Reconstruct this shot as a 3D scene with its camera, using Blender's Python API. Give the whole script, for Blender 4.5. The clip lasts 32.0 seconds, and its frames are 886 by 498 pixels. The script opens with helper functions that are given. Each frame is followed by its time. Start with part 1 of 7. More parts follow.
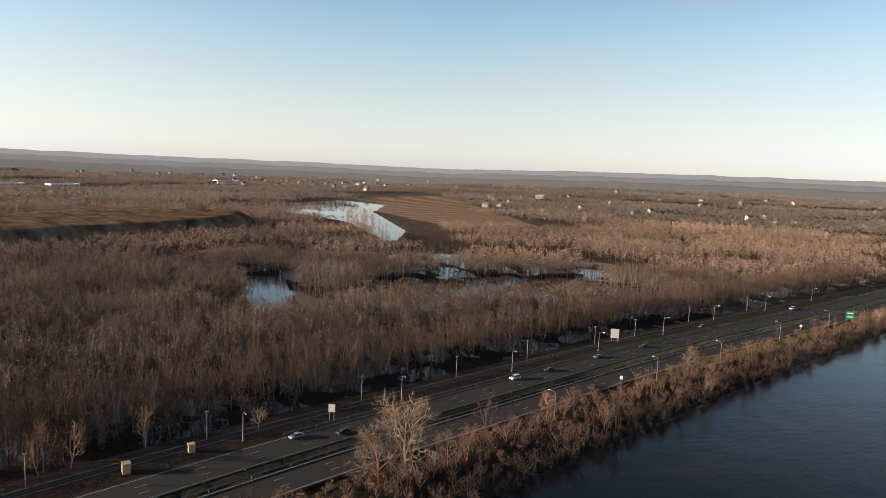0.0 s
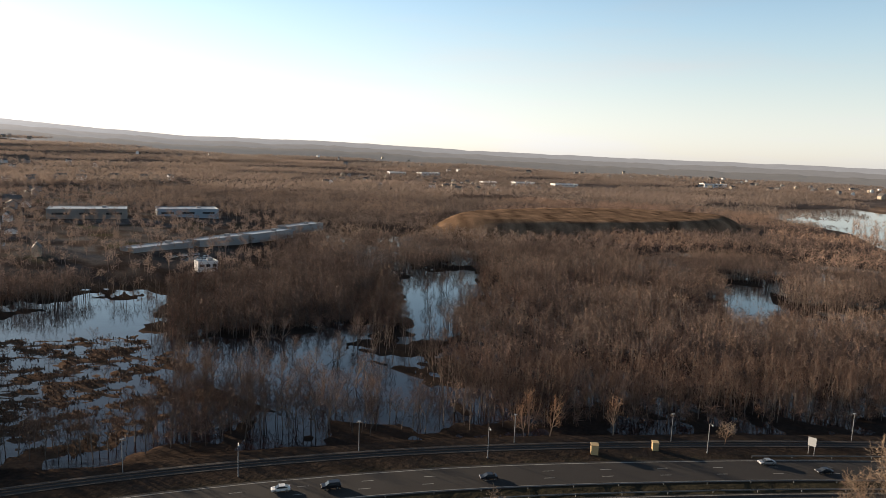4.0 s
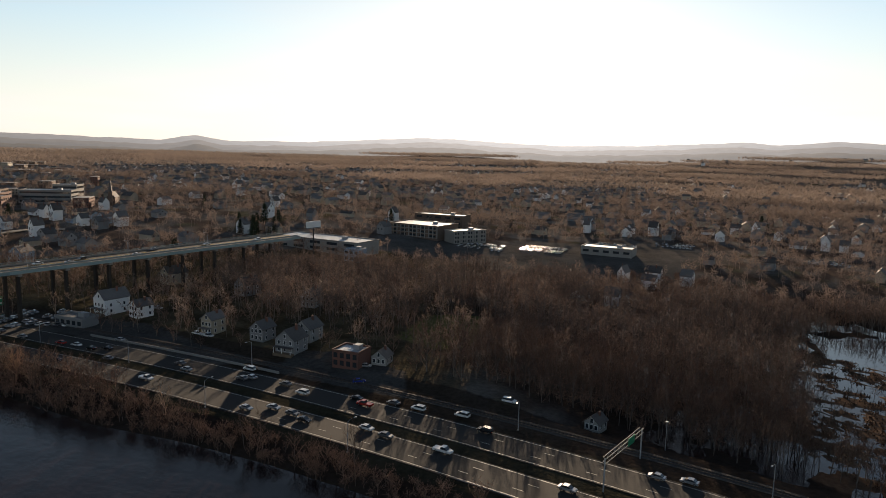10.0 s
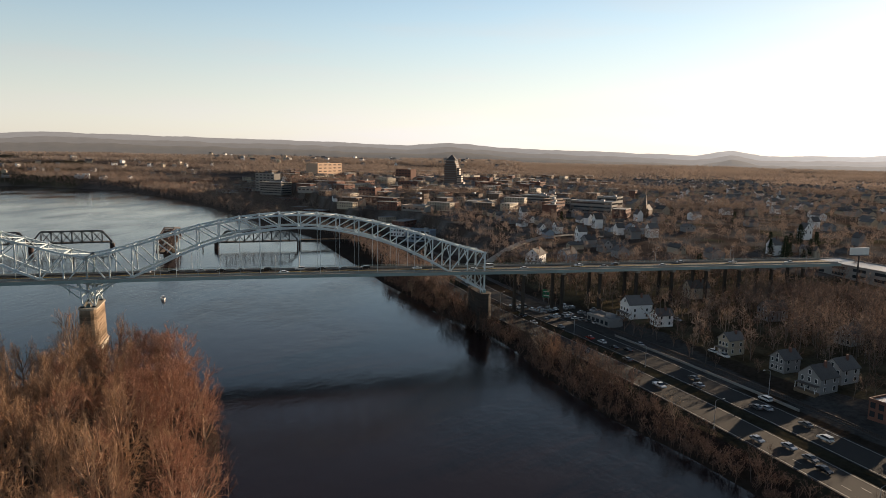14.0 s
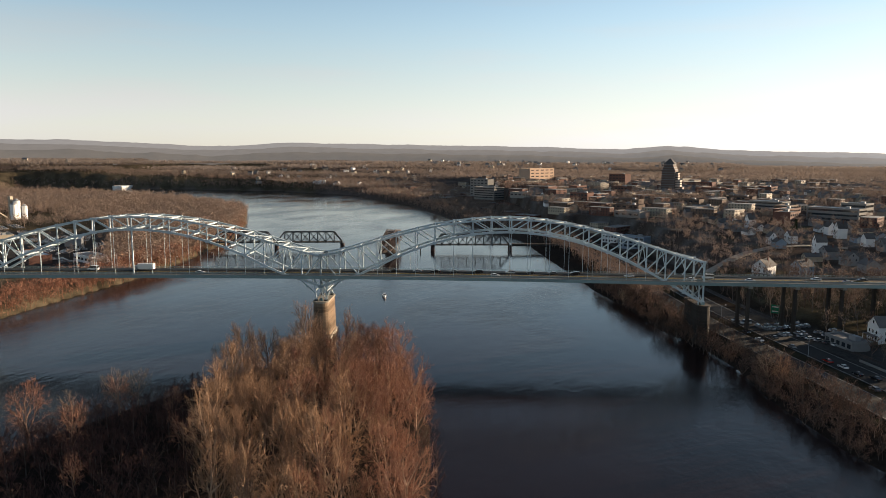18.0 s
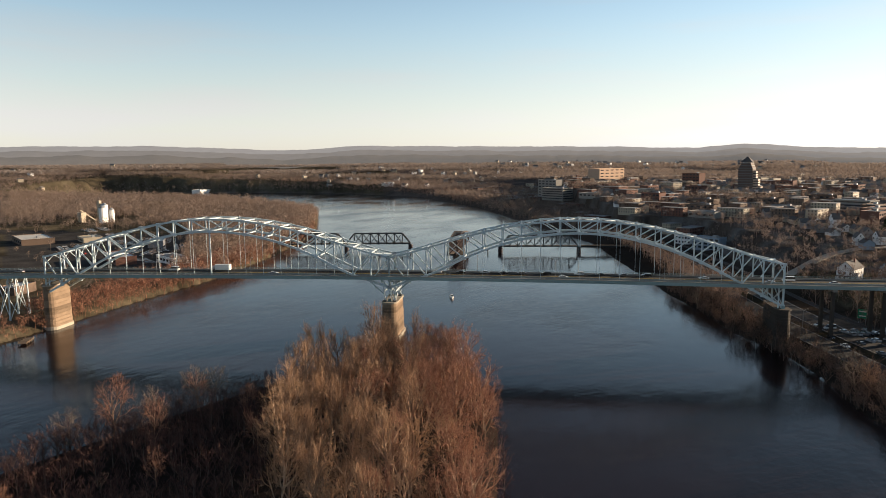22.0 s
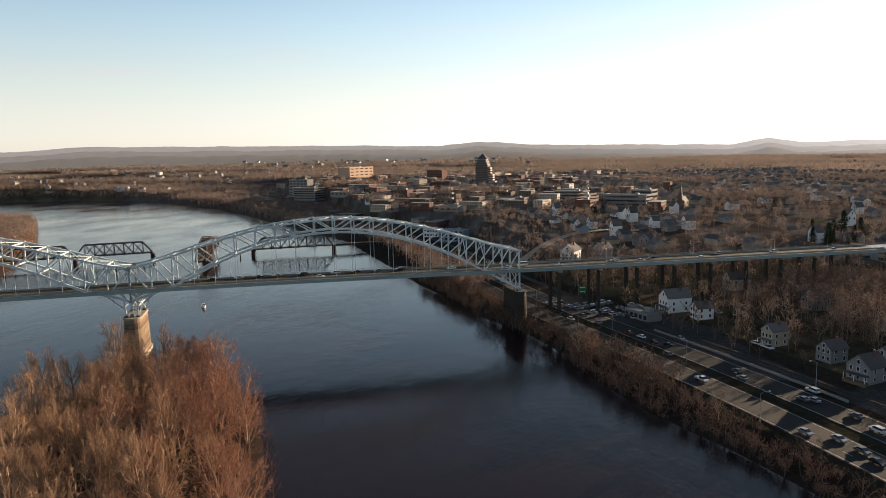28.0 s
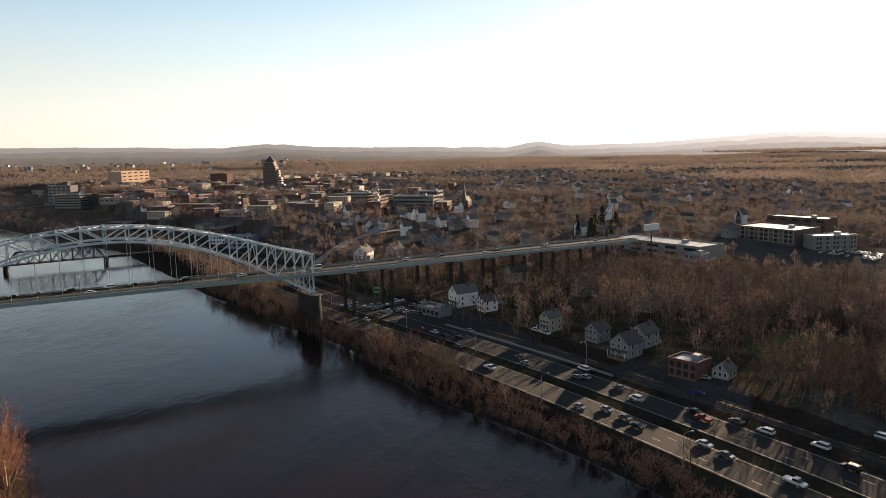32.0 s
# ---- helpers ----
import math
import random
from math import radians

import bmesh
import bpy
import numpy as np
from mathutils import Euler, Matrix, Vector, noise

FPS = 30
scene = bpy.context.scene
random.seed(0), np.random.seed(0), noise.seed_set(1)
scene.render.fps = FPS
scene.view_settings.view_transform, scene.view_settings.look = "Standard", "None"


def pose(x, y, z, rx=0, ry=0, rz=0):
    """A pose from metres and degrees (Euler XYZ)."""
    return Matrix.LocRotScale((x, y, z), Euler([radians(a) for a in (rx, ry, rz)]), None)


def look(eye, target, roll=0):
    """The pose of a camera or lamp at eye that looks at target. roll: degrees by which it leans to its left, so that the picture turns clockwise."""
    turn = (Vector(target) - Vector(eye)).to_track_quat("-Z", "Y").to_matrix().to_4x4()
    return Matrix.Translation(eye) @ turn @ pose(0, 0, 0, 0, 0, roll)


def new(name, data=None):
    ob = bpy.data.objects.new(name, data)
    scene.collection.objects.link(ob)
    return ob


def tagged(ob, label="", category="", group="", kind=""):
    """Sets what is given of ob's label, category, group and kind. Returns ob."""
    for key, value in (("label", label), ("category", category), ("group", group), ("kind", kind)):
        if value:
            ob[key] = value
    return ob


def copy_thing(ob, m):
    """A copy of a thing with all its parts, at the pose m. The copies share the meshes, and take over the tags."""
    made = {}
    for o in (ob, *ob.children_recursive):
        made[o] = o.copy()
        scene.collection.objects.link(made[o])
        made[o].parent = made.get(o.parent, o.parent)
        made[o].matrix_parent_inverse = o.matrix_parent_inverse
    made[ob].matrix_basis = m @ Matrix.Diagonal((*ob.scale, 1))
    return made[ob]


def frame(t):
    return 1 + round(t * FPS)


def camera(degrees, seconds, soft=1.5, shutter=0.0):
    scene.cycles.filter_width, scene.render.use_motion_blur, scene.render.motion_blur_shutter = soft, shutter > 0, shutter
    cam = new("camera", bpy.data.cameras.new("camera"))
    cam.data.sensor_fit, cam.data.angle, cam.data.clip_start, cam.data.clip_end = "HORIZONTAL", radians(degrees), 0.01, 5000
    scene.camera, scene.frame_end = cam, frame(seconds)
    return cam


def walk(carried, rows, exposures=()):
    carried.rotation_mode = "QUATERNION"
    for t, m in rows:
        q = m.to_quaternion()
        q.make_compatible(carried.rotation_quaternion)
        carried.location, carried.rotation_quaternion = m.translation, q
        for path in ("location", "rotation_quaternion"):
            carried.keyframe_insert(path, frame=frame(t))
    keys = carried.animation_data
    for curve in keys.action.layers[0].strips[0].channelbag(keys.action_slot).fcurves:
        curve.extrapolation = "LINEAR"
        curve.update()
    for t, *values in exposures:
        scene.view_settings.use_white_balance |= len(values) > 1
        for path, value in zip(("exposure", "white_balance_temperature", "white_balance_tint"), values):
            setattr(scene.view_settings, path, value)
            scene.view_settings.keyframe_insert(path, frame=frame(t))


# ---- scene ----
# ---------------------------------------------------------------- camera
cam = camera(65.25, 32.0, soft=0.9)
EYE = (0.0, 0.0, 88.0)
# seconds, tilt, roll and heading of the hovering camera
PATH = [
    (0, 83.31, -2.28, -54.37), (0.5, 83.14, -2.32, -50.21), (1, 82.96, -2.35, -45.99),
    (1.5, 82.78, -2.34, -41.93), (2, 82.59, -2.34, -37.06), (2.5, 82.41, -2.34, -31.72),
    (3, 82.24, -2.34, -26.20), (3.5, 82.10, -2.29, -20.91), (5.5, 81.68, -2.02, 0.15),
    (6, 81.64, -1.95, 5.72), (6.5, 81.62, -1.87, 11.14), (7, 81.62, -1.79, 16.44),
    (7.5, 81.63, -1.71, 21.83), (8, 81.65, -1.61, 26.97), (8.5, 81.68, -1.52, 31.95),
    (9, 81.72, -1.46, 36.94), (9.5, 81.75, -1.39, 42.20), (10, 81.81, -1.30, 47.58),
    (10.5, 81.88, -1.24, 52.69), (11, 81.95, -1.24, 57.70), (11.5, 82.00, -1.22, 62.86),
    (12, 82.06, -1.21, 68.45), (12.5, 82.12, -1.22, 73.95), (13, 82.16, -1.18, 79.26),
    (13.5, 82.18, -1.12, 84.33), (14, 82.20, -1.05, 89.50), (14.5, 82.22, -0.93, 91.49),
    (16.5, 82.36, -0.48, 98.95), (17, 82.37, -0.42, 101.75), (17.5, 82.39, -0.33, 104.34),
    (18, 82.42, -0.25, 106.81), (18.5, 82.45, -0.18, 109.25), (19, 82.47, -0.10, 110.47),
    (19.5, 82.49, -0.00, 111.25), (20, 82.50, 0.10, 111.72), (20.5, 82.52, 0.20, 112.09),
    (21, 82.54, 0.30, 112.39), (21.5, 82.55, 0.39, 112.64), (22, 82.55, 0.49, 112.34),
    (22.5, 82.53, 0.60, 111.07), (23, 82.49, 0.73, 108.96), (23.5, 82.43, 0.88, 106.31),
    (24, 82.36, 1.01, 104.18), (24.5, 82.30, 1.09, 102.39), (25, 82.25, 1.13, 100.93),
    (25.5, 82.21, 1.18, 99.48), (27.5, 82.19, 1.26, 93.31), (28, 82.19, 1.27, 92.01),
    (28.5, 82.20, 1.26, 90.94), (29, 82.19, 1.28, 89.43), (29.5, 82.16, 1.32, 87.56),
    (30, 82.14, 1.37, 85.77), (30.5, 82.12, 1.39, 83.38), (31, 82.09, 1.36, 80.88),
    (31.5, 82.05, 1.31, 78.09), (32, 82.01, 1.29, 74.83),
]
walk(cam, [(t, pose(*EYE, rx, ry, rz)) for t, rx, ry, rz in PATH],
     exposures=[(0.0, 1.25, 6330, 12), (3.5, 1.33, 6400, 12), (6.0, 1.32, 6580, 13), (7.5, 1.20, 6580, 13), (9.0, 0.98, 6580, 13), (11.0, 0.99, 6830, 13), (13.0, 1.07, 6880, 14),
                (16.5, 1.17, 6580, 12), (22.0, 1.24, 6580, 12), (25.0, 1.30, 6630, 13), (28.0, 1.32, 6780, 14), (30.0, 1.35, 6880, 15), (32.0, 1.32, 7030, 16)])

# ---------------------------------------------------------------- light
SUN_AZ, SUN_EL = 41.0, 9.5          # degrees to the left of +y, and above the horizon
world = bpy.data.worlds.new("sky")
scene.world = world
world.use_nodes = True
wn = world.node_tree.nodes
sky = wn.new("ShaderNodeTexSky")
sky.sky_type = "NISHITA"
sky.sun_disc = False
sky.sun_elevation = radians(SUN_EL)
sky.sun_rotation = radians(-SUN_AZ)
sky.altitude = 50
sky.air_density, sky.dust_density, sky.ozone_density = 1.0, 0.25, 2.0
wn["Background"].inputs["Strength"].default_value = 0.116
# thin high haze: pale near the horizon, with faint streaks of cloud
wl = world.node_tree.links
wtc, wsep, bw, pale = wn.new("ShaderNodeTexCoord"), wn.new("ShaderNodeSeparateXYZ"), wn.new("ShaderNodeRGBToBW"), wn.new("ShaderNodeVectorMath")
wl.new(wtc.outputs["Generated"], wsep.inputs[0])
pale.operation = "SCALE"
pale.inputs[0].default_value = (0.935, 0.93, 0.925)
wl.new(sky.outputs[0], bw.inputs[0])
wl.new(bw.outputs[0], pale.inputs["Scale"])
low = wn.new("ShaderNodeMapRange")
low.interpolation_type = "SMOOTHSTEP"
low.inputs["From Min"].default_value, low.inputs["From Max"].default_value = 0.02, 0.22
low.inputs["To Min"].default_value, low.inputs["To Max"].default_value = 0.74, 0.20
wl.new(wsep.outputs["Z"], low.inputs["Value"])
wmp, wnz, streak = wn.new("ShaderNodeMapping"), wn.new("ShaderNodeTexNoise"), wn.new("ShaderNodeMapRange")
wmp.inputs["Scale"].default_value = (1.6, 1.6, 14.0)
wnz.inputs["Scale"].default_value, wnz.inputs["Detail"].default_value = 1.6, 5
wl.new(wtc.outputs["Generated"], wmp.inputs["Vector"])
wl.new(wmp.outputs[0], wnz.inputs["Vector"])
streak.inputs["From Min"].default_value, streak.inputs["From Max"].default_value = 0.46, 0.70
streak.inputs["To Min"].default_value, streak.inputs["To Max"].default_value = 0.0, 0.20
wl.new(wnz.outputs["Fac"], streak.inputs["Value"])
wadd = wn.new("ShaderNodeMath")
wadd.use_clamp = True
wl.new(low.outputs[0], wadd.inputs[0])
wl.new(streak.outputs[0], wadd.inputs[1])
wmix = wn.new("ShaderNodeMix")
wmix.data_type = "RGBA"
wl.new(wadd.outputs[0], wmix.inputs["Factor"])
clear = wn.new("ShaderNodeVectorMath")
clear.operation = "MULTIPLY"
clear.inputs[1].default_value = (0.975, 1.0, 0.99)
wl.new(sky.outputs[0], clear.inputs[0])
wl.new(clear.outputs[0], wmix.inputs["A"])
wl.new(pale.outputs[0], wmix.inputs["B"])
# the bright air round the low sun levels off softly
wl2, wdiv, wpow, winv, wcap = (wn.new("ShaderNode" + k) for k in ("RGBToBW", "Math", "Math", "Math", "VectorMath"))
wl.new(wmix.outputs["Result"], wl2.inputs[0])
wdiv.operation, wdiv.inputs[1].default_value = "MULTIPLY", 1 / 5.9
wl.new(wl2.outputs[0], wdiv.inputs[0])
wpow.operation = "MULTIPLY_ADD"
wl.new(wdiv.outputs[0], wpow.inputs[0])
wl.new(wdiv.outputs[0], wpow.inputs[1])
wpow.inputs[2].default_value = 1.0
winv.operation = "INVERSE_SQRT"
wl.new(wpow.outputs[0], winv.inputs[0])
wcap.operation = "SCALE"
wl.new(wmix.outputs["Result"], wcap.inputs[0])
wl.new(winv.outputs[0], wcap.inputs["Scale"])
# deeper tone towards the zenith
wdeep, wtone = wn.new("ShaderNodeMapRange"), wn.new("ShaderNodeVectorMath")
wdeep.interpolation_type = "SMOOTHSTEP"
wdeep.inputs["From Min"].default_value, wdeep.inputs["From Max"].default_value = 0.14, 0.46
wdeep.inputs["To Min"].default_value, wdeep.inputs["To Max"].default_value = 1.0, 0.56
wl.new(wsep.outputs["Z"], wdeep.inputs["Value"])
wtone.operation = "SCALE"
wl.new(wcap.outputs[0], wtone.inputs[0])
wl.new(wdeep.outputs[0], wtone.inputs["Scale"])
wl.new(wtone.outputs[0], wn["Background"].inputs["Color"])

sun = new("sun", bpy.data.lights.new("sun", "SUN"))
sun.data.energy, sun.data.angle, sun.data.color = 5.0, radians(0.6), (1.0, 0.79, 0.56)
sd = Vector((-math.sin(radians(SUN_AZ)) * math.cos(radians(SUN_EL)), math.cos(radians(SUN_AZ)) * math.cos(radians(SUN_EL)),
             math.sin(radians(SUN_EL))))
sun.matrix_world = look(tuple(sd * 300), (0, 0, 0))


# ---------------------------------------------------------------- materials
TONE = 0.80                          # all base colours scaled down, to deepen the shade against the sky


def mat(name, col, rough=0.8, metal=0.0, vary=0.25, scale=1.0, bump=0.0, spec=0.3, island=False, detail=None):
    """A surface with variation between objects, broad stains and fine grain."""
    m = bpy.data.materials.new(name)
    m.use_nodes = True
    n, l = m.node_tree.nodes, m.node_tree.links
    b = n["Principled BSDF"]
    b.inputs["Roughness"].default_value, b.inputs["Metallic"].default_value = rough, metal
    b.inputs["Specular IOR Level"].default_value = spec
    tc = n.new("ShaderNodeTexCoord")
    big, fine = n.new("ShaderNodeTexNoise"), n.new("ShaderNodeTexNoise")
    big.inputs["Scale"].default_value, fine.inputs["Scale"].default_value = 0.12 * scale, 1.6 * scale
    big.inputs["Detail"].default_value, fine.inputs["Detail"].default_value = 3, 6
    l.new(tc.outputs["Object"], big.inputs["Vector"])
    l.new(tc.outputs["Object"], fine.inputs["Vector"])
    if island:
        src = n.new("ShaderNodeNewGeometry").outputs["Random Per Island"]
    else:
        src = n.new("ShaderNodeObjectInfo").outputs["Random"]
    add = n.new("ShaderNodeMath")
    add.operation = "ADD"
    l.new(big.outputs["Fac"], add.inputs[0])
    l.new(fine.outputs["Fac"], add.inputs[1])
    add2 = n.new("ShaderNodeMath")
    add2.operation = "ADD"
    l.new(add.outputs[0], add2.inputs[0])
    l.new(src, add2.inputs[1])
    mr = n.new("ShaderNodeMapRange")
    mr.inputs["From Min"].default_value, mr.inputs["From Max"].default_value = 0.6, 2.4
    mr.inputs["To Min"].default_value, mr.inputs["To Max"].default_value = 1 - vary, 1 + vary
    l.new(add2.outputs[0], mr.inputs["Value"])
    mul = n.new("ShaderNodeVectorMath")
    mul.operation = "SCALE"
    mul.inputs[0].default_value = [c * TONE for c in col]
    l.new(mr.outputs[0], mul.inputs["Scale"])
    l.new(mul.outputs[0], b.inputs["Base Color"])
    if bump:
        bp = n.new("ShaderNodeBump")
        bp.inputs["Strength"].default_value, bp.inputs["Distance"].default_value = bump, 0.1
        l.new(fine.outputs["Fac"], bp.inputs["Height"])
        l.new(bp.outputs[0], b.inputs["Normal"])
    return m


def ramp_mat(name, stops, rough=0.9, random_from="object", spec=0.15, thin=0.0, sharp=0.0):
    """Bark and twigs: the colour runs through a ramp from tree to tree."""
    m = bpy.data.materials.new(name)
    m.use_nodes = True
    n, l = m.node_tree.nodes, m.node_tree.links
    b = n["Principled BSDF"]
    b.inputs["Roughness"].default_value, b.inputs["Specular IOR Level"].default_value = rough, spec
    rp = n.new("ShaderNodeValToRGB")
    rp.color_ramp.elements[0].color, rp.color_ramp.elements[1].color = (*stops[0], 1), (*stops[-1], 1)
    for i, c in enumerate(stops[1:-1]):
        rp.color_ramp.elements.new((i + 1) / (len(stops) - 1)).color = (*c, 1)
    oi, tc, nz = n.new("ShaderNodeObjectInfo"), n.new("ShaderNodeTexCoord"), n.new("ShaderNodeTexNoise")
    nz.inputs["Scale"].default_value = 0.08 if random_from == "object" else 0.02
    nz.inputs["Detail"].default_value = 4
    l.new(tc.outputs["Object"], nz.inputs["Vector"])
    mix = n.new("ShaderNodeMath")
    mix.operation = "MULTIPLY_ADD"
    mix.inputs[1].default_value = 0.6
    l.new(oi.outputs["Random"], mix.inputs[0])
    sub = n.new("ShaderNodeMath")
    sub.operation = "MULTIPLY"
    sub.inputs[1].default_value = 0.45
    l.new(nz.outputs["Fac"], sub.inputs[0])
    l.new(sub.outputs[0], mix.inputs[2])
    grain, isl = n.new("ShaderNodeMath"), n.new("ShaderNodeNewGeometry")
    grain.operation = "MULTIPLY_ADD"
    grain.inputs[1].default_value = sharp
    l.new(isl.outputs["Random Per Island"], grain.inputs[0])
    mix2 = n.new("ShaderNodeMath")
    mix2.operation = "MULTIPLY"
    mix2.inputs[1].default_value = 1 - sharp
    l.new(mix.outputs[0], mix2.inputs[0])
    l.new(mix2.outputs[0], grain.inputs[2])
    l.new(grain.outputs[0], rp.inputs["Fac"])
    l.new(rp.outputs[0], b.inputs["Base Color"])
    if thin:                         # fine twigs let part of the low light through
        tr, ms = n.new("ShaderNodeBsdfTranslucent"), n.new("ShaderNodeMixShader")
        l.new(rp.outputs[0], tr.inputs["Color"])
        ms.inputs["Fac"].default_value = thin
        l.new(b.outputs[0], ms.inputs[1])
        l.new(tr.outputs[0], ms.inputs[2])
        l.new(ms.outputs[0], n["Material Output"].inputs["Surface"])
    return m


def glass_mat(name, col=(0.03, 0.035, 0.04), rough=0.08):
    m = bpy.data.materials.new(name)
    m.use_nodes = True
    b = m.node_tree.nodes["Principled BSDF"]
    b.inputs["Base Color"].default_value = (*col, 1)
    b.inputs["Roughness"].default_value, b.inputs["Specular IOR Level"].default_value = rough, 0.8
    return m


def water_mat(name="river_water", rough=0.13, ior=1.25, ripple=(0.16, 0.44)):
    m = bpy.data.materials.new(name)
    m.use_nodes = True
    n, l = m.node_tree.nodes, m.node_tree.links
    b = n["Principled BSDF"]
    b.inputs["Base Color"].default_value = (0.014, 0.008, 0.0085, 1)
    b.inputs["Roughness"].default_value, b.inputs["IOR"].default_value = rough, ior
    tc = n.new("ShaderNodeTexCoord")
    mp = n.new("ShaderNodeMapping")
    mp.inputs["Rotation"].default_value[2] = radians(20)
    mp.inputs["Scale"].default_value = (0.5, 1.0, 1.0)
    l.new(tc.outputs["Object"], mp.inputs["Vector"])
    w1, w2 = n.new("ShaderNodeTexNoise"), n.new("ShaderNodeTexNoise")
    w1.inputs["Scale"].default_value, w1.inputs["Detail"].default_value = 0.55, 5
    w2.inputs["Scale"].default_value, w2.inputs["Detail"].default_value = 0.018, 3
    l.new(mp.outputs[0], w1.inputs["Vector"])
    l.new(mp.outputs[0], w2.inputs["Vector"])
    mr = n.new("ShaderNodeMapRange")
    mr.inputs["From Min"].default_value, mr.inputs["From Max"].default_value = 0.4, 0.65
    mr.inputs["To Min"].default_value, mr.inputs["To Max"].default_value = ripple
    l.new(w2.outputs["Fac"], mr.inputs["Value"])
    w3, both = n.new("ShaderNodeTexNoise"), n.new("ShaderNodeMath")
    w3.inputs["Scale"].default_value, w3.inputs["Detail"].default_value = 0.14, 3
    l.new(mp.outputs[0], w3.inputs["Vector"])
    both.operation = "MULTIPLY_ADD"
    both.inputs[1].default_value = 2.2
    l.new(w3.outputs["Fac"], both.inputs[0])
    l.new(w1.outputs["Fac"], both.inputs[2])
    gust = n.new("ShaderNodeMapRange")
    gust.inputs["From Min"].default_value, gust.inputs["From Max"].default_value = 0.35, 0.68
    gust.inputs["To Min"].default_value, gust.inputs["To Max"].default_value = rough * 0.55, rough * 1.6
    l.new(w2.outputs["Fac"], gust.inputs["Value"])
    l.new(gust.outputs[0], b.inputs["Roughness"])
    bp = n.new("ShaderNodeBump")
    bp.inputs["Distance"].default_value = 0.25
    l.new(mr.outputs[0], bp.inputs["Strength"])
    l.new(both.outputs[0], bp.inputs["Height"])
    l.new(bp.outputs[0], b.inputs["Normal"])
    return m


def ground_mat():
    """Soil, litter, reeds and turf: the cover is stored with the sheet, the grain is laid over it."""
    m = bpy.data.materials.new("ground_cover")
    m.use_nodes = True
    n, l = m.node_tree.nodes, m.node_tree.links
    b = n["Principled BSDF"]
    b.inputs["Roughness"].default_value, b.inputs["Specular IOR Level"].default_value = 1.0, 0.0
    at = n.new("ShaderNodeAttribute")
    at.attribute_name = "cover"
    tc = n.new("ShaderNodeTexCoord")
    a, c = n.new("ShaderNodeTexNoise"), n.new("ShaderNodeTexNoise")
    a.inputs["Scale"].default_value, a.inputs["Detail"].default_value = 0.06, 6
    c.inputs["Scale"].default_value, c.inputs["Detail"].default_value = 0.7, 6
    l.new(tc.outputs["Object"], a.inputs["Vector"])
    l.new(tc.outputs["Object"], c.inputs["Vector"])
    add = n.new("ShaderNodeMath")
    l.new(a.outputs["Fac"], add.inputs[0])
    l.new(c.outputs["Fac"], add.inputs[1])
    mr = n.new("ShaderNodeMapRange")
    mr.inputs["From Min"].default_value, mr.inputs["From Max"].default_value = 0.6, 1.4
    mr.inputs["To Min"].default_value, mr.inputs["To Max"].default_value = 0.55, 1.45
    l.new(add.outputs[0], mr.inputs["Value"])
    mul = n.new("ShaderNodeVectorMath")
    mul.operation = "SCALE"
    l.new(at.outputs["Color"], mul.inputs[0])
    l.new(mr.outputs[0], mul.inputs["Scale"])
    l.new(mul.outputs[0], b.inputs["Base Color"])
    bp = n.new("ShaderNodeBump")
    bp.inputs["Strength"].default_value, bp.inputs["Distance"].default_value = 0.7, 0.5
    l.new(c.outputs["Fac"], bp.inputs["Height"])
    l.new(bp.outputs[0], b.inputs["Normal"])
    return m


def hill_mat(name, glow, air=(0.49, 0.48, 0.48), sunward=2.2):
    """Far ridges with the haze put into their emission, strongest towards the low sun."""
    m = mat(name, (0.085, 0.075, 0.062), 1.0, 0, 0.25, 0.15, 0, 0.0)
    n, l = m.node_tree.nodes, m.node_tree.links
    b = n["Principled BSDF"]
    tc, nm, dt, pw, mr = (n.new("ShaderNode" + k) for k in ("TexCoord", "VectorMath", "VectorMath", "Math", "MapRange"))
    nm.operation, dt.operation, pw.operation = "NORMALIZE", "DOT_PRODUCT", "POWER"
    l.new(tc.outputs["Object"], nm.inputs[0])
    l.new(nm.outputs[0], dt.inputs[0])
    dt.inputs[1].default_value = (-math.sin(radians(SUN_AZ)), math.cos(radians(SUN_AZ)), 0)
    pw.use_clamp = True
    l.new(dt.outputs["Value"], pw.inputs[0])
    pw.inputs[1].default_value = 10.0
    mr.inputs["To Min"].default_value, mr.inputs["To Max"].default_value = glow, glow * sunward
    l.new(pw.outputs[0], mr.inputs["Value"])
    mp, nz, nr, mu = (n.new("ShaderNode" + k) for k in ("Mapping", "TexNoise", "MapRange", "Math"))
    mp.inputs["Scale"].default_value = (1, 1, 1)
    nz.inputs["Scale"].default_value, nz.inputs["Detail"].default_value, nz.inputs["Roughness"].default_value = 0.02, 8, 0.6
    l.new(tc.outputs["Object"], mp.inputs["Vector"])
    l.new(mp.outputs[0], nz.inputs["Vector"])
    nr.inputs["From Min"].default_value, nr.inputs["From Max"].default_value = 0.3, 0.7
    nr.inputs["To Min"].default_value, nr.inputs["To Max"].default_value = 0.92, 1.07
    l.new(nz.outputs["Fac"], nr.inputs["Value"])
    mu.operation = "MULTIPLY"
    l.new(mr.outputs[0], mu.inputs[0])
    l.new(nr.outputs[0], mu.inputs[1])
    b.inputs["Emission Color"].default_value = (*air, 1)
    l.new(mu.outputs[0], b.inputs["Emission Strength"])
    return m


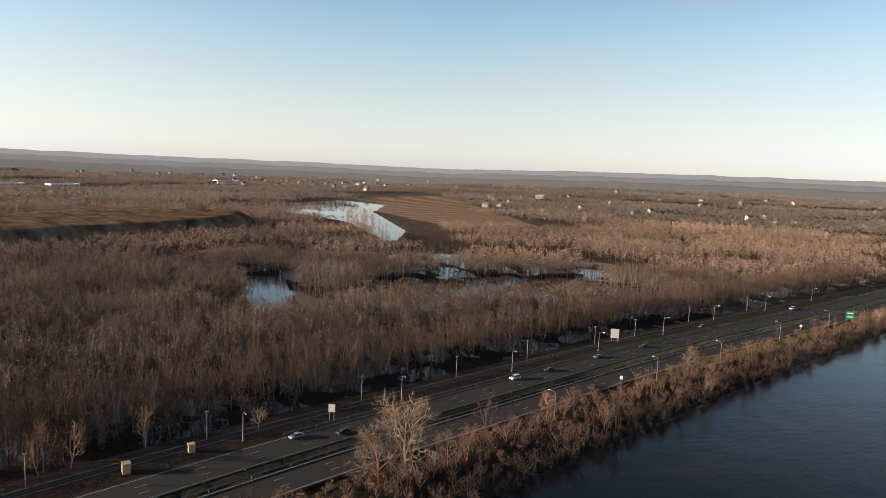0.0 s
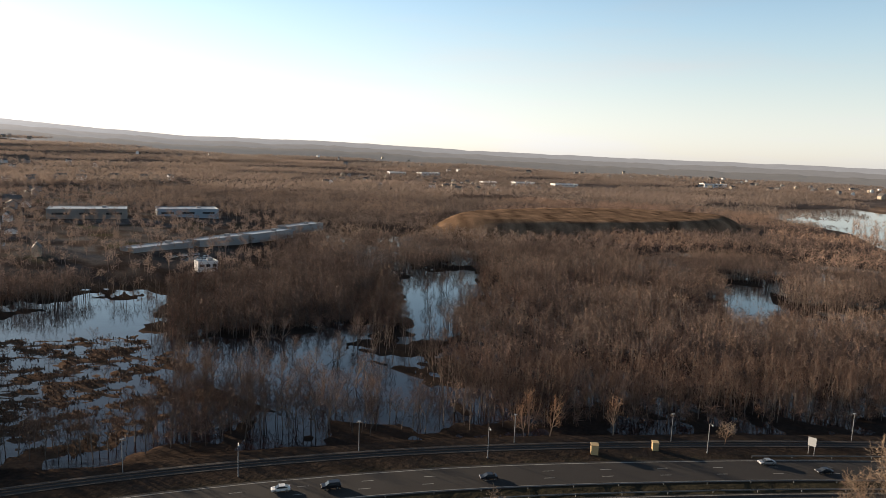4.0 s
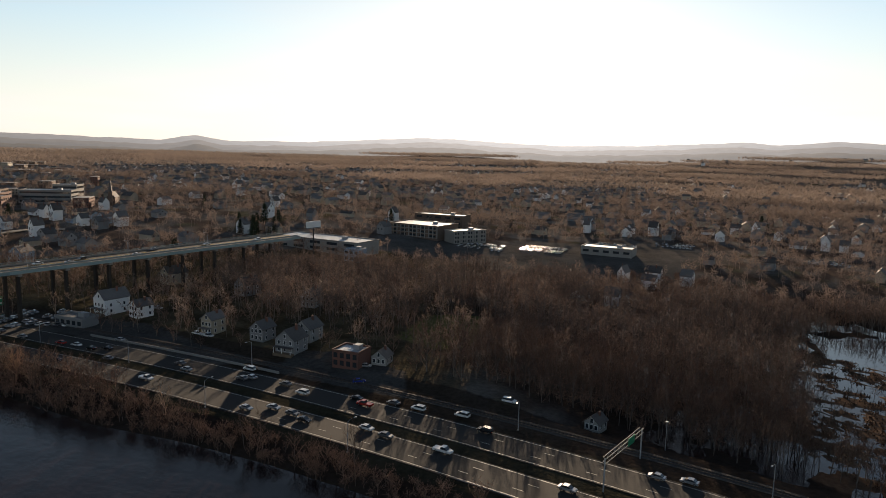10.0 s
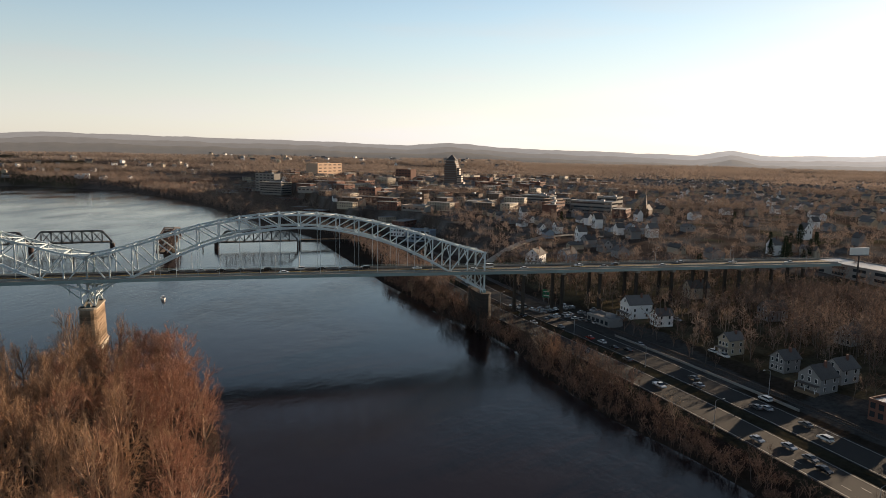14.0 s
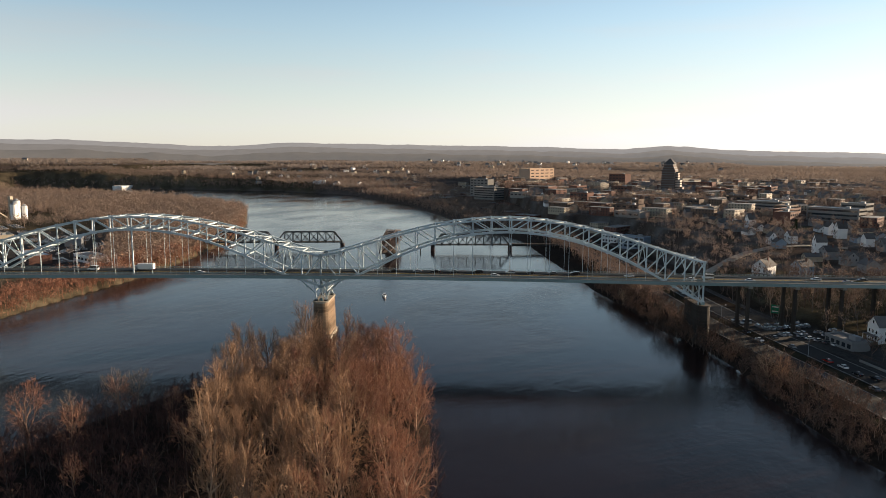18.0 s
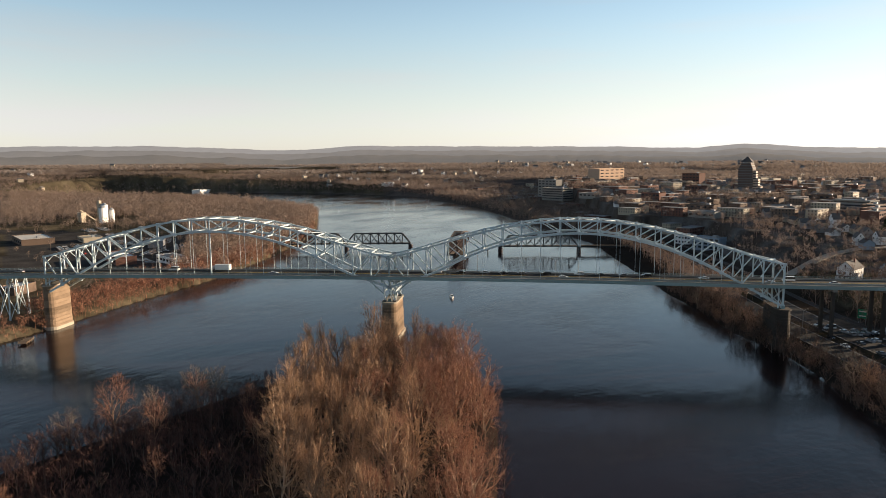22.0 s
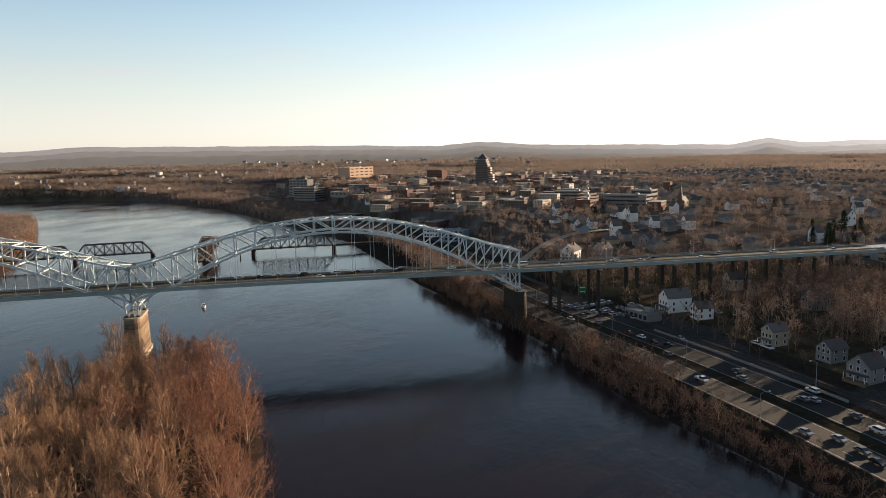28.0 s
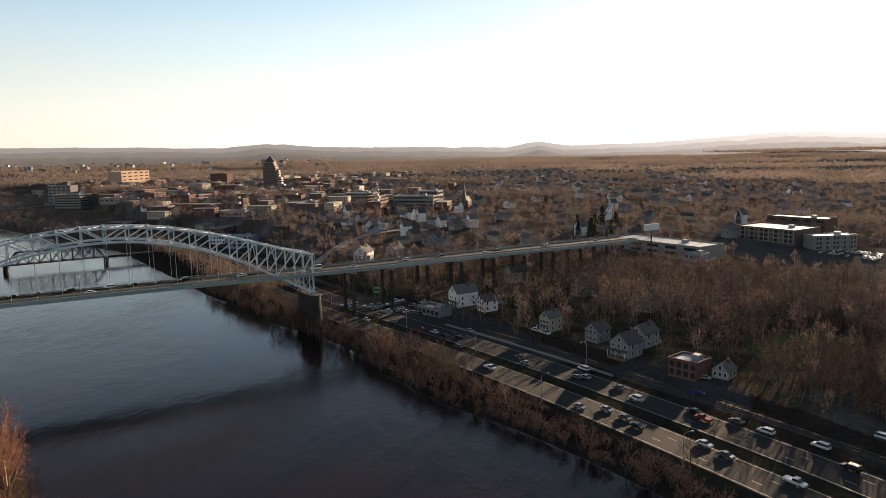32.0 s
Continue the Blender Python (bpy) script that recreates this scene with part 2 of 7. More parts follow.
WATER, FLOOD, GROUND = water_mat(), water_mat("still_flood_water", 0.03, 1.33, (0.04, 0.12)), ground_mat()
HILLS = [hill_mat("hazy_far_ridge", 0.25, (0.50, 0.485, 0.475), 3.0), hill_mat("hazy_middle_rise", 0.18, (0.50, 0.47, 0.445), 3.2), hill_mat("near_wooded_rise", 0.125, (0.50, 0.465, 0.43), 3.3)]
ASPHALT = mat("asphalt", (0.038, 0.035, 0.033), 0.92, 0, 0.3, 1.0, 0.2, 0.15)
CONCRETE = mat("concrete", (0.27, 0.255, 0.235), 0.85, 0, 0.2, 2.0, 0.1)
PAINT = mat("road_paint", (0.34, 0.33, 0.30), 0.6, 0, 0.2, 3.0)
YELLOW = mat("yellow_paint", (0.55, 0.38, 0.06), 0.6, 0, 0.2, 3.0)
BLUESTEEL = mat("pale_blue_painted_steel", (0.54, 0.63, 0.66), 0.45, 0, 0.16, 1.0, 0.05, 0.5)
GREENSTEEL = mat("weathered_green_steel", (0.24, 0.33, 0.33), 0.55, 0, 0.2, 1.0, 0.05, 0.4)
BLACKSTEEL = mat("sooty_black_steel", (0.028, 0.028, 0.030), 0.6, 0, 0.3, 1.0, 0.1, 0.4)
DULLSTEEL = mat("dull_grey_steel", (0.16, 0.165, 0.17), 0.7, 0, 0.2, 4.0, 0.0, 0.3)
RUSTSTEEL = mat("rusty_dark_steel", (0.042, 0.022, 0.018), 0.75, 0, 0.35, 1.0, 0.1, 0.3)
GALV = mat("galvanised_steel", (0.33, 0.34, 0.35), 0.6, 0.25, 0.15, 4.0, 0.0, 0.3)
STONE = mat("granite_ashlar", (0.215, 0.155, 0.108), 0.95, 0, 0.6, 3.0, 0.5, 0.1)
# granite with the shade of the town-side pier put into its colour
DARKSTONE = mat("sooty_dark_granite", (0.050, 0.042, 0.036), 0.9, 0, 0.3, 1.5, 0.3)
STONECAP = mat("granite_cap", (0.40, 0.35, 0.28), 0.9, 0, 0.2, 1.5, 0.2)
BALLAST = mat("ballast", (0.055, 0.048, 0.043), 0.95, 0, 0.3, 3.0, 0.5)
RAILSTEEL = mat("rail_steel", (0.075, 0.055, 0.045), 0.8, 0.1, 0.2, 2.0)
TIMBER = mat("weathered_timber", (0.17, 0.12, 0.08), 0.9, 0, 0.3, 2.0, 0.2)
SIGNGREEN = mat("sign_green", (0.01, 0.20, 0.10), 0.45, 0, 0.1, 2.0)
SIGNWHITE = mat("sign_white", (0.78, 0.78, 0.75), 0.5, 0, 0.05, 2.0)
SIGNBACK = mat("sign_back_aluminium", (0.45, 0.46, 0.47), 0.45, 0.6, 0.1, 2.0)
TAN = mat("tan_painted_panel", (0.60, 0.43, 0.22), 0.7, 0, 0.2, 2.0)
GLASS = glass_mat("window_glass")
TYRE = mat("tyre_rubber", (0.02, 0.02, 0.02), 0.9, 0, 0.2, 4.0)
RIM = mat("alloy_rim", (0.45, 0.45, 0.46), 0.3, 0.8, 0.1, 4.0)
LENS = mat("headlight_lens", (0.75, 0.76, 0.78), 0.15, 0, 0.05, 4.0, 0, 0.7)
TAIL = mat("tail_light_lens", (0.35, 0.02, 0.015), 0.2, 0, 0.05, 4.0, 0, 0.7)
DARKBARK = ramp_mat("wet_dark_bark", [(0.055, 0.043, 0.037), (0.10, 0.080, 0.068), (0.16, 0.13, 0.108)])
BARK = ramp_mat("bark", [(0.20, 0.155, 0.12), (0.34, 0.27, 0.205), (0.50, 0.41, 0.31)])
MIDBARK = ramp_mat("tan_bark", [(0.19, 0.115, 0.078), (0.30, 0.190, 0.130), (0.48, 0.350, 0.245)])
TWIG = ramp_mat("bare_twigs", [(0.10, 0.060, 0.040), (0.23, 0.140, 0.090), (0.40, 0.248, 0.150), (0.58, 0.41, 0.275)], thin=0.15, sharp=0.65)
RUSTTWIG = ramp_mat("reddish_twigs", [(0.085, 0.042, 0.032), (0.20, 0.098, 0.068), (0.33, 0.170, 0.112), (0.50, 0.31, 0.21)], thin=0.15, sharp=0.65)
# far and town twigs are paled, which puts haze into their colour
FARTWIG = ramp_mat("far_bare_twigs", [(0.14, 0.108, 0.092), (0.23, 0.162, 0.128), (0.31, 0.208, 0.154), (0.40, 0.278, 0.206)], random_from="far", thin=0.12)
TOWNTWIG = ramp_mat("town_tree_twigs", [(0.17, 0.132, 0.112), (0.25, 0.190, 0.158), (0.33, 0.248, 0.202)], random_from="far", thin=0.2, spec=0.0)
# maple twigs darkened, with the wood's shade put into their colour
SLIMTWIG = ramp_mat("maple_twigs", [(0.040, 0.027, 0.023), (0.075, 0.050, 0.040), (0.19, 0.125, 0.095)], thin=0.06, sharp=0.5)
# greyer still for the far slopes, again haze put into the colour
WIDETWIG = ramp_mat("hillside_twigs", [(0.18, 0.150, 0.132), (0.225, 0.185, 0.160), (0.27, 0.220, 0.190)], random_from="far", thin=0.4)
BANKTWIG = ramp_mat("thicket_twigs", [(0.060, 0.037, 0.029), (0.115, 0.070, 0.052), (0.20, 0.125, 0.092), (0.34, 0.23, 0.17)], sharp=0.6)
# island brush: shadow of the tall trees put into the twig colour
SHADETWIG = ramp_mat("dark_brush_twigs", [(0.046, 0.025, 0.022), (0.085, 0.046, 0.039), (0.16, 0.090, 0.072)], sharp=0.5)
PINE = ramp_mat("evergreen_needles", [(0.022, 0.032, 0.018), (0.045, 0.058, 0.030)])
REED = mat("dry_reeds", (0.12, 0.075, 0.050), 0.95, 0, 0.35, 2.0, 0, 0.1, island=True)
GREYBARK = ramp_mat("grey_maple_bark", [(0.065, 0.052, 0.045), (0.11, 0.088, 0.075), (0.18, 0.145, 0.120)])
# distant woods greyed in base colour to stand for haze
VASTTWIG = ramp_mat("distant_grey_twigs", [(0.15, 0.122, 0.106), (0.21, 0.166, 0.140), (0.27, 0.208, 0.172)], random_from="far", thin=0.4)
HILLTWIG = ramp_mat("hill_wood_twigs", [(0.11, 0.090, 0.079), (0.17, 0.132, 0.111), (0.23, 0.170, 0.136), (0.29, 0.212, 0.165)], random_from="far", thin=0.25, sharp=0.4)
MARSHTWIG = ramp_mat("marsh_maple_twigs", [(0.072, 0.055, 0.048), (0.130, 0.093, 0.076), (0.22, 0.150, 0.114), (0.37, 0.255, 0.190)], random_from="far", thin=0.1, sharp=0.55)
BRICK = mat("red_brick", (0.17, 0.085, 0.065), 0.9, 0, 0.25, 1.5, 0.1)
BRICK2 = mat("brown_brick", (0.15, 0.105, 0.080), 0.9, 0, 0.25, 1.5, 0.1)
FLATROOF = mat("flat_roof_membrane", (0.17, 0.165, 0.16), 0.7, 0, 0.45, 0.6, 0.0, 0.4)
METALROOF = mat("pale_metal_roof", (0.40, 0.42, 0.44), 0.45, 0.2, 0.2, 0.6, 0.0, 0.5)
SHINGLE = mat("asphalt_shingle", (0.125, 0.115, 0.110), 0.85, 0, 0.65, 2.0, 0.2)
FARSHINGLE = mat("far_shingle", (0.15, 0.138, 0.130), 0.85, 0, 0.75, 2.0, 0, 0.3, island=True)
SIDING = [mat("white_clapboard", (0.88, 0.87, 0.85), 0.7, 0, 0.08, 2.0), mat("grey_clapboard", (0.26, 0.26, 0.26), 0.7, 0, 0.15, 2.0),
          mat("cream_clapboard", (0.44, 0.38, 0.29), 0.7, 0, 0.12, 2.0), mat("blue_clapboard", (0.26, 0.33, 0.40), 0.7, 0, 0.12, 2.0)]
# white siding darkened: shade of the backlit walls put into the colour
DULLWHITE = mat("dull_white_clapboard", (0.36, 0.35, 0.33), 0.8, 0, 0.15, 2.0)
CARPAINT = [mat("white_car_paint", (0.75, 0.75, 0.74), 0.25, 0, 0.05, 1, 0, 0.6), mat("silver_car_paint", (0.42, 0.43, 0.45), 0.28, 0.5, 0.08, 1, 0, 0.6),
            mat("black_car_paint", (0.018, 0.018, 0.020), 0.2, 0, 0.2, 1, 0, 0.6), mat("red_car_paint", (0.34, 0.025, 0.018), 0.25, 0, 0.1, 1, 0, 0.6),
            mat("blue_car_paint", (0.02, 0.045, 0.26), 0.25, 0, 0.1, 1, 0, 0.6), mat("grey_car_paint", (0.13, 0.135, 0.14), 0.28, 0.3, 0.1, 1, 0, 0.6)]


# ---------------------------------------------------------------- mesh helpers
class Geo:
    """Collects vertices and faces for one mesh."""

    def __init__(self):
        self.v, self.f = [], []

    def add(self, vs, fs):
        k = len(self.v)
        self.v.extend(vs)
        self.f.extend(tuple(i + k for i in f) for f in fs)
        return self

    def box(self, c, s, rz=0.0, taper=1.0):
        ca, sa = math.cos(rz), math.sin(rz)
        vs = []
        for k, q in ((-1, 1.0), (1, taper)):
            for i, j in ((-1, -1), (1, -1), (1, 1), (-1, 1)):
                x, y = i * s[0] / 2 * q, j * s[1] / 2 * q
                vs.append((c[0] + x * ca - y * sa, c[1] + x * sa + y * ca, c[2] + k * s[2] / 2))
        return self.add(vs, [(3, 2, 1, 0), (4, 5, 6, 7), (0, 1, 5, 4), (1, 2, 6, 5), (2, 3, 7, 6), (3, 0, 4, 7)])

    def beam(self, a, b, w, h):
        """A square bar from a to b, w wide and h deep."""
        a, b = Vector(a), Vector(b)
        d = (b - a).normalized()
        side = d.cross(Vector((0, 0, 1)))
        side = side.normalized() if side.length > 1e-4 else Vector((0, 1, 0))
        up = side.cross(d)
        vs = [tuple(p + side * (i * w / 2) + up * (j * h / 2)) for p in (a, b) for i, j in ((-1, -1), (1, -1), (1, 1), (-1, 1))]
        return self.add(vs, [(3, 2, 1, 0), (4, 5, 6, 7), (0, 1, 5, 4), (1, 2, 6, 5), (2, 3, 7, 6), (3, 0, 4, 7)])

    def tube(self, a, b, r0, r1, n=5, cap=False):
        a, b = Vector(a), Vector(b)
        d = (b - a).normalized()
        s = d.cross(Vector((0.3, 0.1, 1)) if abs(d.z) < 0.9 else Vector((1, 0, 0))).normalized()
        u = s.cross(d)
        vs = []
        for p, r in ((a, r0), (b, r1)):
            for i in range(n):
                t = 2 * math.pi * i / n
                vs.append(tuple(p + s * (r * math.cos(t)) + u * (r * math.sin(t))))
        fs = [(i, (i + 1) % n, n + (i + 1) % n, n + i) for i in range(n)]
        if cap:
            fs += [tuple(range(n - 1, -1, -1)), tuple(range(n, 2 * n))]
        return self.add(vs, fs)

    def prism(self, poly, z0, z1):
        n = len(poly)
        vs = [(x, y, z0) for x, y in poly] + [(x, y, z1) for x, y in poly]
        return self.add(vs, [tuple(range(n - 1, -1, -1)), tuple(range(n, 2 * n))] + [(i, (i + 1) % n, n + (i + 1) % n, n + i) for i in range(n)])

    def profile(self, poly, y0, y1):
        """A side profile in x and z, drawn out from y0 to y1."""
        n = len(poly)
        vs = [(x, y0, z) for x, z in poly] + [(x, y1, z) for x, z in poly]
        return self.add(vs, [tuple(range(n)), tuple(range(2 * n - 1, n - 1, -1))] + [(i, n + i, n + (i + 1) % n, (i + 1) % n) for i in range(n)])

    def mesh(self, name, *materials):
        me = bpy.data.meshes.new(name)
        me.from_pydata(self.v, [], self.f)
        for m in materials:
            me.materials.append(m)
        return me


def thing(name, label, category, group="", m=None, data=None, kind=""):
    ob = new(name, data)
    if m is not None:
        ob.matrix_world = m
    return tagged(ob, label, category, group, kind)


def part(name, geo, material, parent, label=""):
    """One mesh object under a thing or a part, in the thing's own frame."""
    me = geo if isinstance(geo, bpy.types.Mesh) else geo.mesh(name, material)
    ob = new(name, me)
    ob.parent = parent
    if label:
        ob["label"] = label
    return ob


# ---------------------------------------------------------------- plan of the land
RIVER = [(1500, -260), (900, -90), (700, -35), (488, 16), (361, 47), (270, 67), (213, 78), (150, 90), (60, 104), (-60, 108), (-130, 99),
         (-166, 87), (-195, 75), (-225, 59), (-270, 43), (-305, 36), (-336, 24), (-366, 5), (-416, -14), (-464, -36), (-574, -77), (-717, -131), (-801, -187), (-983, -299),
         (-1192, -427), (-1462, -663), (-1560, -900), (-1560, -1150), (-1450, -1600), (-1050, -1500), (-1130, -1000), (-1090, -800),
         (-974, -620), (-769, -493), (-640, -425), (-500, -375), (-392, -348), (-348, -343), (-296, -336), (-250, -327), (-215, -325),
         (-120, -335), (60, -340), (400, -360), (900, -480), (1500, -700)]
ISLAND = [(-276, -122), (-263, -94), (-206, -64), (-130, -40), (-70, -42), (-40, -120), (-64, -186), (-126, -190), (-176, -178), (-205, -170), (-245, -158)]
ROAD = [(900, -75), (690, 2), (520, 45), (400, 78), (300, 104), (200, 125), (120, 141), (40, 151), (-40, 149), (-120, 132), (-200, 108),
        (-260, 86), (-320, 61), (-380, 36), (-450, 12), (-560, -22), (-700, -72)]
PONDS = [[(-118, 350), (-87, 415), (-41, 400), (-48, 330), (-60, 300), (-90, 300)],
         [(-24, 268), (-8, 318), (46, 330), (44, 291), (66, 254), (74, 204), (40, 208), (12, 220)],
         [(100, 455), (125, 478), (165, 492), (150, 430), (110, 350), (92, 300), (76, 306), (84, 360)],
         [(835, 960), (1037, 1140), (1260, 1215), (1180, 1000), (985, 860), (740, 585), (640, 520), (615, 515), (690, 620), (780, 740)],
         [(262, 325), (275, 303), (300, 330), (360, 400), (335, 424), (300, 380)], [(405, 268), (435, 252), (458, 258), (450, 298), (425, 285)],
         [(500, 330), (540, 345), (600, 388), (566, 425), (530, 385)]]
LOTS = [[(-400, 22), (-404, 60), (-352, 88), (-311, 110), (-270, 117), (-237, 126), (-245, 108), (-330, 76)],
        [(-228, 120), (-238, 142), (-228, 152), (-192, 158), (-172, 142)],
        [(-352, -515), (-402, -385), (-440, -400), (-612, -566), (-584, -838), (-450, -640)]]
LAWN = [(-250, 222), (-233, 242), (-198, 206), (-204, 186), (-230, 184)]
MILLYARD = [(-462, 340), (-400, 318), (-310, 360), (-235, 430), (-250, 560), (-330, 560), (-392, 455)]
TUFTED = [(-112, 330), (-60, 330), (-42, 322), (-30, 270), (-20, 232), (-40, 208), (-70, 214), (-84, 258), (-105, 300)]
# height of the skyline by azimuth, degrees
RIDGE = [(-180, 0.5), (-100, 0.25), (-84, 0.24), (-73, 0.22), (-64, 0.12), (-54, -0.10), (-44, 0.02), (-29, 0.05), (-17, 0.2), (-7, 0.46), (5, 0.45),
         (9, 0.68), (12, 0.8), (18, 1.18), (22, 0.86), (24.4, 1.0), (31, 0.64), (38, 0.45), (44, 0.7), (49, 0.88), (58, 0.36), (65, 0.31),
         (67, 0.66), (69.5, 0.26), (76, 0.4), (83, 0.55), (89, 0.92), (92.5, 0.66), (100, 0.86), (110, 0.97), (119, 1.08), (125, 0.74), (135, 1.13),
         (143, 1.08), (180, 0.6)]


def smooth(a, b, x):
    t = np.clip((x - a) / (b - a), 0, 1)
    return t * t * (3 - 2 * t)


def seg_dist(px, py, pts, closed):
    """Distance to a line of points, the place along it, and the side (positive to its right)."""
    best, along, side = np.full(px.shape, 1e9), np.zeros(px.shape), np.zeros(px.shape)
    run = 0.0
    for (ax, ay), (bx, by) in zip(pts, pts[1:] + pts[:1] if closed else pts[1:]):
        dx, dy = bx - ax, by - ay
        ln = math.hypot(dx, dy)
        t = np.clip(((px - ax) * dx + (py - ay) * dy) / ln ** 2, 0, 1)
        d = np.hypot(px - ax - t * dx, py - ay - t * dy)
        m = d < best
        best = np.where(m, d, best)
        along = np.where(m, run + t * ln, along)
        side = np.where(m, np.sign((px - ax) * dy - (py - ay) * dx), side)
        run += ln
    return best, along, side


def inside(px, py, poly):
    c = np.zeros(px.shape, bool)
    for (ax, ay), (bx, by) in zip(poly, poly[1:] + poly[:1]):
        c ^= ((ay > py) != (by > py)) & (px < (bx - ax) * (py - ay) / (by - ay + 1e-12) + ax)
    return c


def poly_depth(px, py, poly):
    """Positive inside the outline, in metres."""
    return np.where(inside(px, py, poly), 1, -1) * seg_dist(px, py, poly, True)[0]


def catmull(pts, n=8):
    out = []
    for i in range(len(pts) - 1):
        p0, p1, p2, p3 = (np.array(pts[min(max(i + k, 0), len(pts) - 1)], float) for k in (-1, 0, 1, 2))
        for s in range(n):
            t = s / n
            out.append(tuple(0.5 * (2 * p1 + (p2 - p0) * t + (2 * p0 - 5 * p1 + 4 * p2 - p3) * t * t + (3 * p1 - p0 - 3 * p2 + p3) * t ** 3)))
    return out + [tuple(map(float, pts[-1]))]


ROADLINE = catmull(ROAD)


def waves(x, y, s, k=0):
    """Cheap smooth noise about 0, s metres a lump."""
    v = 0
    for i, (a, w) in enumerate(((0.3, 1.0), (1.7, 0.8), (2.9, 0.7), (4.4, 0.6), (5.3, 0.5))):
        f = (1 + 0.45 * i) / s
        v = v + w * np.sin(6.283 * f * (x * math.cos(a + k) + y * math.sin(a + k)) + 2.1 * i + k + 1.3 * np.sin(4.1 * f * (y * math.cos(a) - x * math.sin(a))))
    return v / 2.2


def land(x, y):
    """Height of the ground, and what covers it."""
    x, y = np.asarray(x, float), np.asarray(y, float)
    d, az = np.hypot(x, y), np.degrees(np.arctan2(-x, y))
    rd, _, rs = seg_dist(x, y, ROADLINE, False)
    road = rd * rs                                   # positive on the marsh and town side
    river = poly_depth(x, y, RIVER)
    isle = poly_depth(x, y, ISLAND)
    north = road > 0
    town = north * np.maximum(smooth(30, 47, az), smooth(430, 560, d) * smooth(-6, 10, az))
    marsh = 0.02 + 0.45 * waves(x, y, 70) + 0.2 * waves(x, y, 23, 1)
    marsh = np.where(d > 700, 0.7 + 0.3 * waves(x, y, 90), marsh)
    hilly = 6 + 2 * smooth(250, 420, d) + (14 * smooth(400, 700, d) + 10 * smooth(700, 1400, d)) * smooth(38, 60, az) + 3 * smooth(500, 900, d) + 12 * smooth(1400, 3000, d)
    z = np.where(north, marsh * (1 - town) + hilly * town, 4.5 + 0.6 * waves(x, y, 60))
    z = z + north * 12 * smooth(1500, 3000, d) * (1 - town)
    z = np.where(~north, z + 18 * smooth(900, 2600, d), z)
    for p in PONDS:
        z = np.where(town < 0.6, np.minimum(z, np.maximum(-0.8, 0.5 - 0.22 * poly_depth(x, y, p))) * (poly_depth(x, y, p) > -2) + z * (poly_depth(x, y, p) <= -2), z)
    tuft = poly_depth(x, y, TUFTED)
    z = np.where(tuft > 0, 0.03 + 0.22 * waves(x, y, 26, 2) + 0.2 * waves(x, y, 11, 5) + 0.14 * waves(x, y, 5.2, 3), z)
    # the grassed mound
    u, v = (x - 420) * 0.976 + (y - 765) * 0.217, -(x - 420) * 0.217 + (y - 765) * 0.976
    mound = np.clip(1 - (u / 240) ** 2 - (v / 120) ** 2, 0, 1)
    z = z + 18 * smooth(0, 0.4, mound)
    # the road and railway bank
    wall = np.maximum(np.abs(road - 7) - 27, 0)
    z = np.where(wall < 30, np.where(north, np.maximum(np.minimum(4.8, z * 0 + 4.8 - 0.42 * wall), np.minimum(z, 4.8 + 0.3 * wall)), np.minimum(z, 4.8)), z)
    # the river bed, its banks and the island
    z = np.where(river > 0, -3.0, np.minimum(z, -0.6 + 0.45 * -river))
    z = np.where(isle > 0, np.minimum(1.6 + 0.4 * waves(x, y, 30), -0.6 + 0.3 * isle), z)
    # wooded slopes rising towards the skyline
    top = np.interp(az, *zip(*RIDGE)) - 1.45 + 0.10 * waves(x, y, 900, 4) + 0.05 * waves(x, y, 300, 7)
    lift = 88 + 3000 * np.tan(np.radians(top))
    up = smooth(1500, 3000, d) * (river < -40)
    z = z + np.maximum(lift - z, 0) * up * (1 + 0.12 * waves(x, y, 520, 3) * (1 - up))
    z = z - 60 * smooth(3200, 4000, d)
    # cover
    litter, reed, turf, tan = np.array((0.030, 0.023, 0.019)), np.array((0.095, 0.064, 0.045)), np.array((0.062, 0.062, 0.028)), np.array((0.21, 0.140, 0.094))
    urban, wood = np.array((0.125, 0.114, 0.103)), np.array((0.062, 0.047, 0.038))
    col = np.broadcast_to(litter, x.shape + (3,)).copy()

    def lay(c, w):
        w = np.clip(w, 0, 1)[..., None]
        col[:] = col * (1 - w) + c * w
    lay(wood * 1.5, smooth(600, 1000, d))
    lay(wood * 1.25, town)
    # far ground paled with distance: haze put into the base colour
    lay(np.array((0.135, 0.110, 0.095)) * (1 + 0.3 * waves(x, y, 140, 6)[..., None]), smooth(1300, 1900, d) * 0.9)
    lay(np.array((0.115, 0.094, 0.062)) * (0.8 + 0.3 * waves(x, y, 45, 2)[..., None]), (y < 0.45 * x - 100) * 1.0 * (river < 0) * (isle < 0))
    lay(urban, town * smooth(-0.4, 0.6, waves(x, y, 60, 4)) * (d < 2600))
    lay(turf, town * smooth(0.7, 0.95, waves(x, y, 110, 5)) * 0.6)
    lay(np.array((0.062, 0.052, 0.034)) * (1 + 0.35 * waves(x, y, 30, 3)[..., None]), north * smooth(40, 52, az) * (d < 520))
    lay(reed, (tuft > -14) * 1.0)
    lay(reed * 1.15, inside(x, y, [(300, 300), (345, 280), (430, 215), (520, 215), (470, 300), (380, 330)]) * 1.0)
    lay(np.array((0.165, 0.108, 0.070)) * (0.85 + 0.3 * waves(x, y, 60, 6)[..., None] + 0.35 * waves(x, y, 17, 2)[..., None]), smooth(0.0, 0.1, mound))
    strip = 1.2 + 0.34 * np.sin((x * 0.45 + y * 0.9) * 0.16)[..., None]
